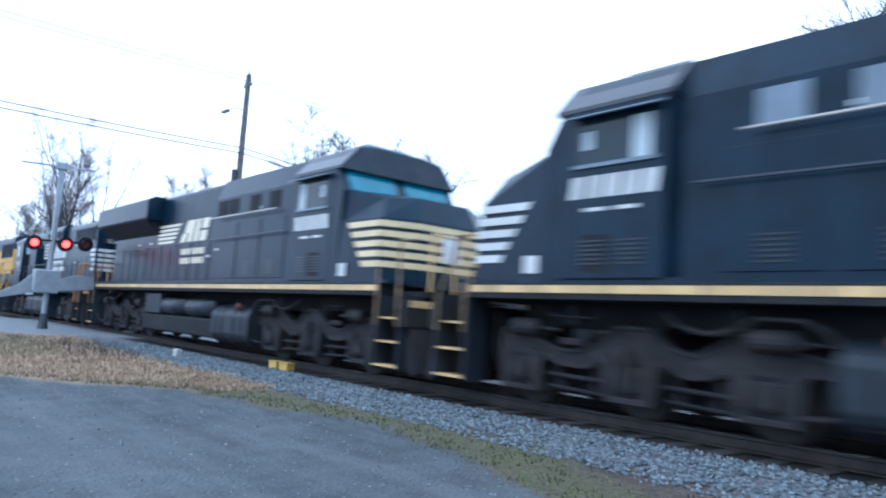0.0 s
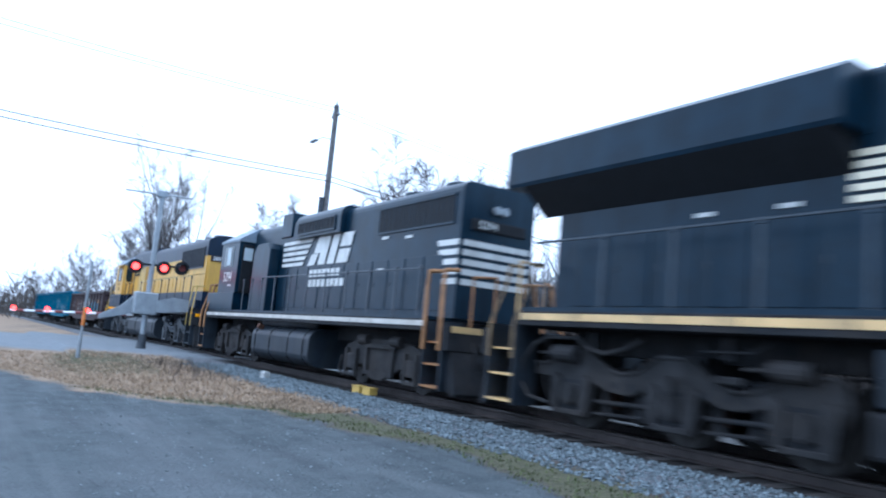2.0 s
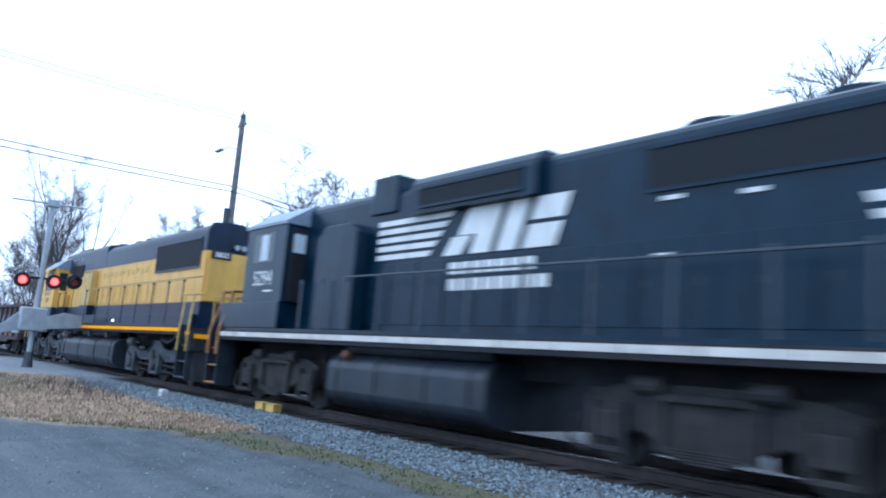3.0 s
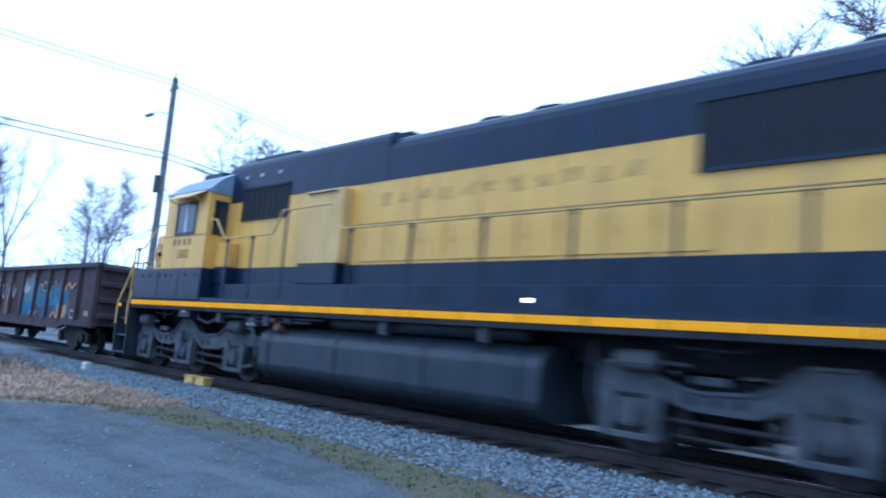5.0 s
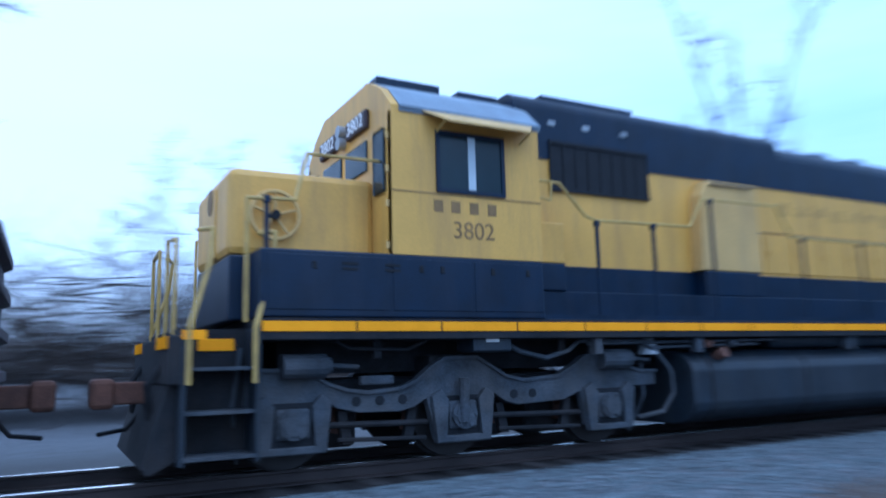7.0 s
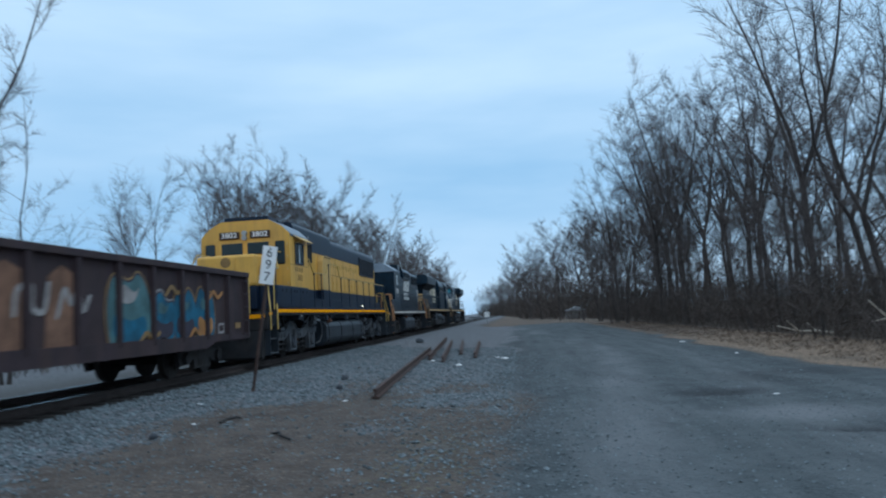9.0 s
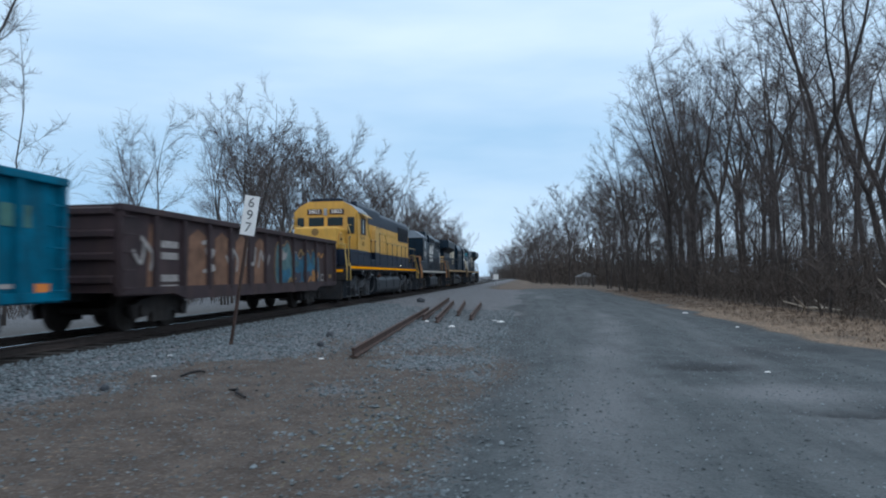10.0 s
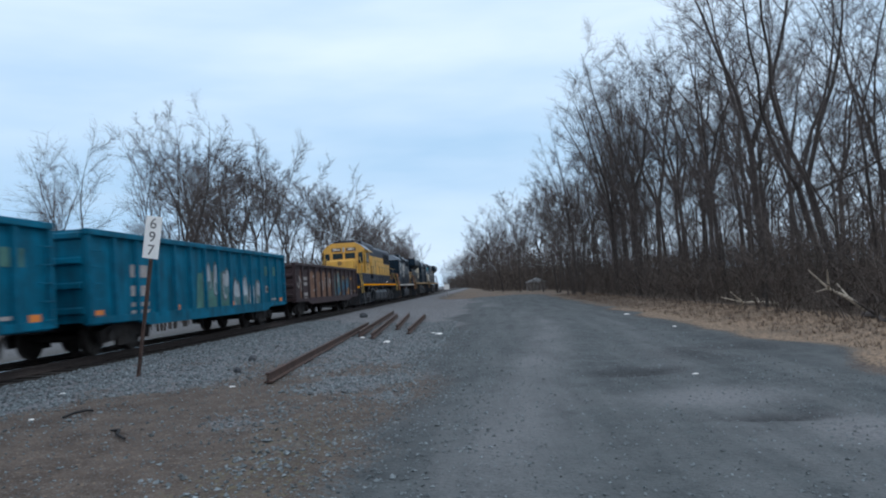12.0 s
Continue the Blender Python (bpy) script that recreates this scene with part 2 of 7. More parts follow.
# ---- mesh helpers ----
def quadbox(bm, x0, x1, y0, y1, z0, z1, bev=0.0):
    g = bmesh.ops.create_cube(bm, size=1.0, matrix=Matrix.LocRotScale(((x0 + x1) / 2, (y0 + y1) / 2, (z0 + z1) / 2), None, (x1 - x0, y1 - y0, z1 - z0)))
    if bev:
        es = list({e for v in g["verts"] for e in v.link_edges})
        bmesh.ops.bevel(bm, geom=es, offset=bev, segments=2, profile=0.5, affect="EDGES")


def prism(bm, pts, axis, a, b, bev=0.0):
    """A polygon pushed along an axis: its points are (y, z), (x, z) or (x, y)."""
    def at(p, c):
        return (c, p[0], p[1]) if axis == "x" else (p[0], c, p[1]) if axis == "y" else (p[0], p[1], c)
    va, vb = [bm.verts.new(at(p, a)) for p in pts], [bm.verts.new(at(p, b)) for p in pts]
    fs = [bm.faces.new(va), bm.faces.new(vb[::-1])]
    n = len(pts)
    for i in range(n):
        fs.append(bm.faces.new((va[i], vb[i], vb[(i + 1) % n], va[(i + 1) % n])))
    bmesh.ops.recalc_face_normals(bm, faces=fs)
    if bev:
        es = list({e for f in fs for e in f.edges})
        bmesh.ops.bevel(bm, geom=es, offset=bev, segments=2, profile=0.5, affect="EDGES")


def rod(bm, p, q, r, seg=8, r2=None):
    p, q = Vector(p), Vector(q)
    d = q - p
    m = Matrix.Translation((p + q) / 2) @ d.to_track_quat("Z", "Y").to_matrix().to_4x4()
    bmesh.ops.create_cone(bm, cap_ends=True, segments=seg, radius1=r, radius2=r if r2 is None else r2, depth=d.length, matrix=m)


def bent(bm, pts, r, seg=6):
    for p, q in zip(pts, pts[1:]):
        rod(bm, p, q, r, seg)
    for p in pts[1:-1]:
        bmesh.ops.create_icosphere(bm, subdivisions=1, radius=r * 1.05, matrix=Matrix.Translation(p))


def mesh_of(name, bm, material, smooth=False):
    me = bpy.data.meshes.new(name)
    bm.to_mesh(me)
    bm.free()
    me.materials.append(material)
    if smooth:
        for p in me.polygons:
            p.use_smooth = True
    return me


def part(name, bm, material, parent, label="", smooth=False):
    ob = new(name, mesh_of(name, bm, material, smooth))
    ob.parent = parent
    if label:
        ob["label"] = label
    return ob


def one(fn, *a, **k):
    bm = bmesh.new()
    fn(bm, *a, **k)
    return bm


def words(text, size, material, parent, m, label, squeeze=1.0):
    cu = bpy.data.curves.new("lettering", "FONT")
    cu.body, cu.size, cu.extrude, cu.align_x, cu.align_y = text, size, 0.004, "CENTER", "CENTER"
    tmp = bpy.data.objects.new("lettering", cu)
    scene.collection.objects.link(tmp)
    me = bpy.data.meshes.new_from_object(tmp.evaluated_get(bpy.context.evaluated_depsgraph_get()))
    bpy.data.objects.remove(tmp)
    me.transform(m @ Matrix.Diagonal((squeeze, 1, 1, 1)))
    me.materials.clear()
    me.materials.append(material)
    ob = new("lettering", me)
    ob.parent = parent
    ob["label"] = label
    return ob


# ---- ground ----
def smooth(a, b, v):
    t = min(1.0, max(0.0, (v - a) / (b - a)))
    return t * t * (3 - 2 * t)


def lerp_at(xs, ys, v):
    return float(np.interp(v, xs, ys))


def lot_edge(x):
    """Where the lot's worn surface ends towards the track."""
    return lerp_at((-60, -40, -30, -22, -16, -12.5, -8, -5, -1, 3, 7, 60), (-9, -9, -9, -8.6, -6.7, -4.4, -3.7, -4.2, -5.5, -7.6, -8.45, -8.35), x)


def height(x, y):
    z = lerp_at((-400, -60, -22, -17, -9, -6, -3.2, -2.1, 2.1, 3.5, 8, 400), (0.5, 0.3, -0.30, -0.48, -0.50, -0.42, -0.24, -0.19, -0.19, -0.5, -0.5, -0.3), y)
    road = smooth(-23, -27, x) * smooth(-48, -42, x)
    z = z * (1 - road) + (-0.10 if y > -6 else -0.22) * road
    if 8 < x < 14.5 and -14 < y < -11:
        z -= 0.05 * smooth(1, 0.2, math.hypot((x - 13.1) / 0.5, (y + 12.15) / 1.0)) + 0.05 * smooth(1, 0.2, math.hypot((x - 9.0) / 0.35, (y + 12.75) / 0.7))
    if y < -2.2 and -60 < x < 80:
        z += 0.035 * noise.noise((x * 0.6, y * 0.6, 0)) + 0.02 * noise.noise((x * 2.1, y * 2.1, 3))
    return z


def gravelly(x, y):
    v = 0.5 + 1.1 * noise.noise((x * 0.45, y * 0.6, 2)) + 0.5 * noise.noise((x * 1.3, y * 1.6, 4)) + 0.5 * smooth(-5, -2.6, y) - 0.68 * smooth(15, 9, x) * smooth(-3.2, -4.2, y)
    return max(min(1.0, max(0.0, v)), 0.7 * smooth(12, 20, x))


def ground_sheet():
    xs = np.concatenate([[-2500, -900, -400, -200, -120, -80, -60], np.arange(-48, -24, 0.8), np.arange(-24, 44, 0.3), np.arange(44, 70, 0.8), np.arange(70, 140, 3), [160, 200, 300, 500, 1000, 2500]])
    ys = np.concatenate([[-2500, -800, -300, -120, -70, -50, -40, -34, -30, -27], np.arange(-25, -16, 0.6), np.arange(-16, -1.3, 0.22), [-1.3, -1.1, 0, 1.1, 1.3, 1.6, 1.85, 2.1, 2.6, 3.1, 3.6, 4.5, 6, 8, 12, 20, 40, 100, 400, 2500]])
    verts = [(float(x), float(y), height(x, y)) for y in ys for x in xs]
    nx, ny = len(xs), len(ys)
    faces = [(j * nx + i, j * nx + i + 1, (j + 1) * nx + i + 1, (j + 1) * nx + i) for j in range(ny - 1) for i in range(nx - 1)]
    me = bpy.data.meshes.new("ground")
    me.from_pydata(verts, [], faces)
    za = me.color_attributes.new("zone", "FLOAT_COLOR", "POINT")
    zb = me.color_attributes.new("zone_b", "FLOAT_COLOR", "POINT")
    zc = me.color_attributes.new("zone_c", "FLOAT_COLOR", "POINT")
    a, b, cc = np.zeros((len(verts), 4)), np.zeros((len(verts), 4)), np.zeros((len(verts), 4))
    for k, (x, y, z) in enumerate(verts):
        e = lot_edge(x) + 0.3 * noise.noise((x * 0.9, y * 0.9, 7)) + (0.9 if x > 3 else 0.3) * noise.noise((x * 0.22, 1.5, 9))
        wd = 0.9 if x > 3 else 0.55
        lot = smooth(e + wd, e - wd, y) * smooth(-16.2, -15.0, y + 0.9 * noise.noise((x * 0.3, 2, 5)))
        lot *= smooth(-26, -23, x + 0.6 * noise.noise((x, y, 1))) if y > -8 else 1
        if x < 3:
            ball = smooth(-3.0, -2.5, y + 0.25 * noise.noise((x * 0.8, y, 2)))
        else:
            ball = gravelly(x, y)
        road = smooth(-25, -27, x - (y + 3) * 0.25) * smooth(-44, -41, x - (y + 3) * 0.25) * smooth(-40, -20, y)
        green = smooth(e + 1.3, e + 0.5, y) * smooth(e - 0.2, e + 0.3, y) * smooth(-17, -12, x) * smooth(4, -2, x)
        green = max(green, 0.8 * smooth(-27, -25, x) * smooth(-19, -22, x) * smooth(-7.5, -6, y) * smooth(-3.6, -4.5, y))
        ball *= smooth(-14.2, -12.8, y)
        green = max(green, 0.3 * smooth(5, 7, x) * smooth(12, 9, x) * smooth(-8.7, -8.0, y) * smooth(-6.8, -7.4, y))
        straw = smooth(-10.5, -13.5, x) * (1 - ball)
        straw = max(straw, (0.34 + 0.2 * smooth(44, 30, x)) * smooth(-14.8, -15.8, y) * smooth(-22, -19, y))
        straw = max(straw, 0.12 * smooth(13, 8, x) * smooth(0, 3, x) * smooth(-4.2, -5.2, y) * smooth(-8, -6.5, y))
        lot *= smooth(92, 78, x + 6 * noise.noise((x * 0.1, y * 0.2, 3)))
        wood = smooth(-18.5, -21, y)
        if x > 80:
            straw, ball = max(straw, 0.35 * smooth(-3, -6, y)), ball * smooth(-6, -3, y)
        pale = smooth(3.2, 3.8, y) * smooth(9, 7, y)
        # track bed strip, masked for oil and the shade under the train
        shaded_bed = smooth(1.75, 1.3, abs(y) + 0.25 * noise.noise((x * 1.5, y, 6))) * (0 if -44 < x < -26 else 1)
        a[k] = (lot, ball, straw, shaded_bed)
        b[k] = (road, green, max(wood, 0), pale)
        pale_ = 0.9 * smooth(0.85, 0.25, math.hypot((x - 8.2) / 1.3, (y + 13.3) / 0.9)) + 0.8 * smooth(1, 0.2, math.hypot((x - 10.4) / 1.2, (y + 12.5) / 1.6))
        lane = -10.0 - 1.6 * smooth(9, 22, x) + 0.2 * math.sin(x * 0.4)
        pale_ += 0.72 * smooth(0.85, 0.15, abs(y - lane)) * smooth(3, 7, x) * smooth(48, 26, x) * (0.7 + 0.7 * noise.noise((x * 0.5, y, 11)))
        pale_ += 0.35 * smooth(0.6, 0.1, abs(y - lane + 2.3)) * smooth(5, 9, x) * smooth(40, 22, x) * (0.6 + 0.8 * noise.noise((x * 0.4, y, 21)))
        pale_ += 0.8 * smooth(44, 50, x) * smooth(74, 62, x) * smooth(-11.5, -9, y) * smooth(-3.5, -5, y) * smooth(-0.1, 0.35, noise.noise((x * 0.12, y * 0.5, 31)) + 0.15)
        pale_ += 0.25 * smooth(-1, -4, x) * smooth(0.05, 0.4, noise.noise((x * 0.5, y * 0.5, 17)))
        dark_ = smooth(1, 0.35, math.hypot((x - 13.1) / 0.55, (y + 12.15) / 1.1)) + smooth(1, 0.3, math.hypot((x - 9.0) / 0.35, (y + 12.75) / 0.75))
        dark_ += 0.32 * smooth(0.7, 0.2, abs(y + 8.75)) * smooth(5, 9, x) * smooth(60, 40, x)
        dark_ += 0.6 * smooth(1, 0.2, math.hypot((x - 15.5) / 2.2, (y + 14.3) / 2.4)) * smooth(-0.2, 0.4, noise.noise((x * 0.7, y * 0.7, 13)) + 0.2)
        cc[k] = (min(1, max(0, pale_)), min(1, dark_), 0, 1)
    zc.data.foreach_set("color", cc.ravel())
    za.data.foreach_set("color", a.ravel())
    zb.data.foreach_set("color", b.ravel())
    me.materials.append(ground_material())
    for p in me.polygons:
        p.use_smooth = True
    return tagged(new("ground", me), "worn gravel lot with ballast, dry grass and bare earth", "ground", kind="structure")


def ground_material():
    m = bpy.data.materials.new("ground_surface")
    m.use_nodes = True
    n, l = m.node_tree.nodes, m.node_tree.links
    bsdf = n["Principled BSDF"]
    bsdf.inputs["Roughness"].default_value = 0.95
    bsdf.inputs["Specular IOR Level"].default_value = 0.3
    co = n.new("ShaderNodeTexCoord")

    def tex(scale, detail=5, rough=0.6):
        t = n.new("ShaderNodeTexNoise")
        t.inputs["Scale"].default_value, t.inputs["Detail"].default_value, t.inputs["Roughness"].default_value = scale, detail, rough
        l.new(co.outputs["Object"], t.inputs["Vector"])
        return t.outputs["Fac"]

    def rng(v, a, b, c, d):
        r = n.new("ShaderNodeMapRange")
        for k, x in zip(("From Min", "From Max", "To Min", "To Max"), (a, b, c, d)):
            r.inputs[k].default_value = x
        l.new(v, r.inputs["Value"])
        return r.outputs["Result"]

    def mixc(f, a, b):
        x = n.new("ShaderNodeMix")
        x.data_type = "RGBA"
        l.new(f, x.inputs["Factor"])
        for k, v in (("A", a), ("B", b)):
            if isinstance(v, tuple):
                x.inputs[k].default_value = (*v, 1)
            else:
                l.new(v, x.inputs[k])
        return x.outputs["Result"]

    def mul(a, b):
        x = n.new("ShaderNodeMath")
        x.operation = "MULTIPLY"
        l.new(a, x.inputs[0])
        l.new(b, x.inputs[1])
        return x.outputs["Value"]

    big, mid, fine, tiny = tex(0.35, 6), tex(2.2, 6), tex(14, 5, 0.7), tex(45, 3, 0.7)
    vor = n.new("ShaderNodeTexVoronoi")
    vor.inputs["Scale"].default_value = 22
    l.new(co.outputs["Object"], vor.inputs["Vector"])
    stone = rng(vor.outputs["Color"], 0, 1, 0.0, 1.0)
    za, zb = n.new("ShaderNodeAttribute"), n.new("ShaderNodeAttribute")
    za.attribute_name, zb.attribute_name = "zone", "zone_b"
    sa, sb = n.new("ShaderNodeSeparateColor"), n.new("ShaderNodeSeparateColor")
    l.new(za.outputs["Color"], sa.inputs["Color"])
    l.new(zb.outputs["Color"], sb.inputs["Color"])

    def edge(v, amt=0.5):
        ad = n.new("ShaderNodeMath")
        ad.operation = "ADD"
        l.new(v, ad.inputs[0])
        l.new(rng(fine, 0.3, 0.7, -amt, amt), ad.inputs[1])
        return mul(rng(ad.outputs["Value"], 0.35, 0.65, 0, 1), rng(v, 0.02, 0.12, 0, 1))

    soil = mixc(rng(mid, 0.35, 0.65, 0, 1), (0.068, 0.051, 0.042), (0.150, 0.118, 0.097))
    def grit(scale, share):
        v = n.new("ShaderNodeTexVoronoi")
        v.inputs["Scale"].default_value = scale
        l.new(co.outputs["Object"], v.inputs["Vector"])
        s = n.new("ShaderNodeSeparateColor")
        l.new(v.outputs["Color"], s.inputs["Color"])
        return mul(rng(v.outputs["Distance"], 0.28, 0.42, 1, 0), rng(s.outputs["Red"], 1 - share, 1 - share + 0.1, 0, 1)), s.outputs["Green"]

    g1, h1 = grit(38, 0.35)
    g2, h2 = grit(85, 0.30)
    soil = mixc(rng(fine, 0.35, 0.7, 0.6, 0), soil, (0.045, 0.034, 0.027))
    soil = mixc(g2, soil, mixc(h2, (0.10, 0.095, 0.09), (0.26, 0.255, 0.25)))
    soil = mixc(g1, soil, mixc(h1, (0.085, 0.08, 0.075), (0.22, 0.215, 0.21)))
    straw = mixc(rng(fine, 0.35, 0.65, 0, 1), (0.22, 0.155, 0.105), (0.38, 0.275, 0.185))
    straw = mixc(rng(big, 0.5, 0.65, 0, 0.5), straw, (0.11, 0.09, 0.068))
    green = mixc(rng(fine, 0.3, 0.7, 0, 1), (0.065, 0.068, 0.038), (0.14, 0.125, 0.075))
    bal = mixc(stone, (0.034, 0.037, 0.045), (0.26, 0.27, 0.287))
    bal = mixc(rng(mid, 0.5, 0.7, 0, 0.45), bal, (0.085, 0.068, 0.055))
    lot = mixc(rng(mid, 0.32, 0.68, 0, 1), (0.047, 0.057, 0.062), (0.094, 0.109, 0.115))
    lot = mixc(rng(big, 0.52, 0.68, 0, 0.4), lot, (0.13, 0.137, 0.145))
    # streaks left by tyres along the lot
    mpw = n.new("ShaderNodeMapping")
    mpw.inputs["Scale"].default_value = (0.10, 1.5, 1.0)
    mpw.inputs["Rotation"].default_value = (0, 0, 0.05)
    l.new(co.outputs["Object"], mpw.inputs["Vector"])
    tyre = n.new("ShaderNodeTexNoise")
    tyre.inputs["Scale"].default_value, tyre.inputs["Detail"].default_value, tyre.inputs["Roughness"].default_value = 1.6, 4, 0.6
    l.new(mpw.outputs["Vector"], tyre.inputs["Vector"])
    lot = mixc(rng(tyre.outputs["Fac"], 0.50, 0.68, 0, 0.65), lot, (0.122, 0.131, 0.137))
    lot = mixc(rng(tyre.outputs["Fac"], 0.46, 0.34, 0, 0.6), lot, (0.040, 0.046, 0.052))
    lot = mixc(rng(tiny, 0.45, 0.7, 0, 0.45), lot, (0.125, 0.130, 0.139))
    lot = mixc(mul(g2, rng(mid, 0.35, 0.6, 0.25, 1)), lot, mixc(h2, (0.08, 0.083, 0.09), (0.19, 0.195, 0.205)))
    zc = n.new("ShaderNodeAttribute")
    zc.attribute_name = "zone_c"
    sc = n.new("ShaderNodeSeparateColor")
    l.new(zc.outputs["Color"], sc.inputs["Color"])
    lot = mixc(mul(sc.outputs["Red"], rng(fine, 0.3, 0.6, 0.35, 1.0)), lot, (0.19, 0.195, 0.205))
    lot = mixc(mul(sc.outputs["Green"], rng(fine, 0.3, 0.6, 0.5, 1.0)), lot, (0.028, 0.029, 0.033))
    road = mixc(rng(mid, 0.3, 0.7, 0, 1), (0.17, 0.185, 0.20), (0.22, 0.235, 0.25))
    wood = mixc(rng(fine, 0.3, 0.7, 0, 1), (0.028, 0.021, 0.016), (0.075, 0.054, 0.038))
    c = mixc(edge(sa.outputs["Blue"], 0.45), soil, straw)
    c = mixc(edge(sa.outputs["Green"], 0.45), c, bal)
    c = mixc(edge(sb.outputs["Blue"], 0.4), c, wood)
    c = mixc(edge(sa.outputs["Red"], 0.35), c, lot)
    c = mixc(edge(sb.outputs["Green"], 0.5), c, green)
    c = mixc(sb.outputs["Red"], c, road)
    c = mixc(zb.outputs["Alpha"], c, (0.075, 0.074, 0.073))
    # near-black bed: oily ballast with the train's shade put into its colour
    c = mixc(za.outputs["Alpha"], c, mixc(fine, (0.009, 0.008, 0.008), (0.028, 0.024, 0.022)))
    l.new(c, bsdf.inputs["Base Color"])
    bu = n.new("ShaderNodeBump")
    bu.inputs["Strength"].default_value, bu.inputs["Distance"].default_value = 0.8, 0.03
    ad = n.new("ShaderNodeMath")
    ad.operation = "ADD"
    l.new(fine, ad.inputs[0])
    l.new(vor.outputs["Distance"], ad.inputs[1])
    ag = n.new("ShaderNodeMath")
    ag.operation = "ADD"
    l.new(ad.outputs["Value"], ag.inputs[0])
    l.new(rng(g1, 0, 1, 0, 0.5), ag.inputs[1])
    l.new(ag.outputs["Value"], bu.inputs["Height"])
    l.new(bu.outputs["Normal"], bsdf.inputs["Normal"])
    return m


ground = ground_sheet()


# ---- track ----
def sweep(bm, pts, x0, x1):
    xs = [x0] + [x for x in range(130, 460, 15) if x0 < x < x1] + [x1]
    rings = [[bm.verts.new((x, a + bend(x), b)) for a, b in pts] for x in xs]
    n = len(pts)
    for p, q in zip(rings, rings[1:]):
        for i in range(n):
            bm.faces.new((p[i], p[(i + 1) % n], q[(i + 1) % n], q[i]))
    bm.faces.new(rings[0])
    bm.faces.new(rings[-1][::-1])
    bmesh.ops.recalc_face_normals(bm, faces=bm.faces)


def bend(x):
    """How far the line swings aside beyond its straight stretch."""
    return max(0.0, x - 130) ** 2 / 3000


def rail_bm(x0, x1, y, head):
    bm = bmesh.new()
    if head:
        sweep(bm, [(y - 0.033, -0.004), (y + 0.033, -0.004), (y + 0.03, 0.0), (y - 0.03, 0.0)], x0, x1)
    else:
        sweep(bm, [(y - 0.07, -0.17), (y + 0.07, -0.17), (y + 0.07, -0.155), (y + 0.012, -0.135), (y + 0.012, -0.045), (y + 0.035, -0.035), (y + 0.035, -0.004),
                   (y - 0.035, -0.004), (y - 0.035, -0.035), (y - 0.012, -0.045), (y - 0.012, -0.135), (y - 0.07, -0.155)], x0, x1)
    return bm


track = tagged(new("railway_track"), "single railway track on dark wooden sleepers in grey ballast", "railway track", kind="structure")
for y in (-0.755, 0.755):
    r = part("rail", rail_bm(-500, 450, y, False), M_RAIL, track, "brown steel rail with a polished head")
    part("rail_head", rail_bm(-500, 450, y, True), M_RAILTOP, r)


# ---- rolling stock ----
WHEELS = []
_wheel = {}


def wheel_mesh(r):
    if r not in _wheel:
        bm = bmesh.new()
        rod(bm, (0, -0.75, 0), (0, 0.75, 0), 0.09, 10)
        for s in (-1, 1):
            rod(bm, (0, s * 0.69, 0), (0, s * 0.82, 0), r, 28)
            rod(bm, (0, s * 0.665, 0), (0, s * 0.69, 0), r + 0.025, 28)
            rod(bm, (0, s * 0.82, 0), (0, s * 0.90, 0), 0.14, 12)
            for k in range(5):
                a = k * math.tau / 5
                rod(bm, (0.30 * math.cos(a), s * 0.82, 0.30 * math.sin(a)), (0.30 * math.cos(a), s * 0.835, 0.30 * math.sin(a)), 0.06, 8)
        _wheel[r] = mesh_of("wheelset", bm, M_WHEEL)
    return _wheel[r]


def wheelset(parent, x, r, sign):
    ob = new("wheelset", wheel_mesh(r))
    ob.parent = parent
    ob.location = (x, 0, r)
    WHEELS.append((ob, x, r, sign))


def shared(name, me, parent, loc=(0, 0, 0), rz=0, label=""):
    ob = new(name, me)
    ob.parent = parent
    ob.matrix_basis = pose(*loc, 0, 0, rz)
    if label:
        ob["label"] = label
    return ob


def arc(cx, cz, r, a0, a1, n):
    """Points on an arc, angles in degrees."""
    return [(cx + r * math.cos(radians(a0 + (a1 - a0) * k / n)), cz + r * math.sin(radians(a0 + (a1 - a0) * k / n))) for k in range(n + 1)]


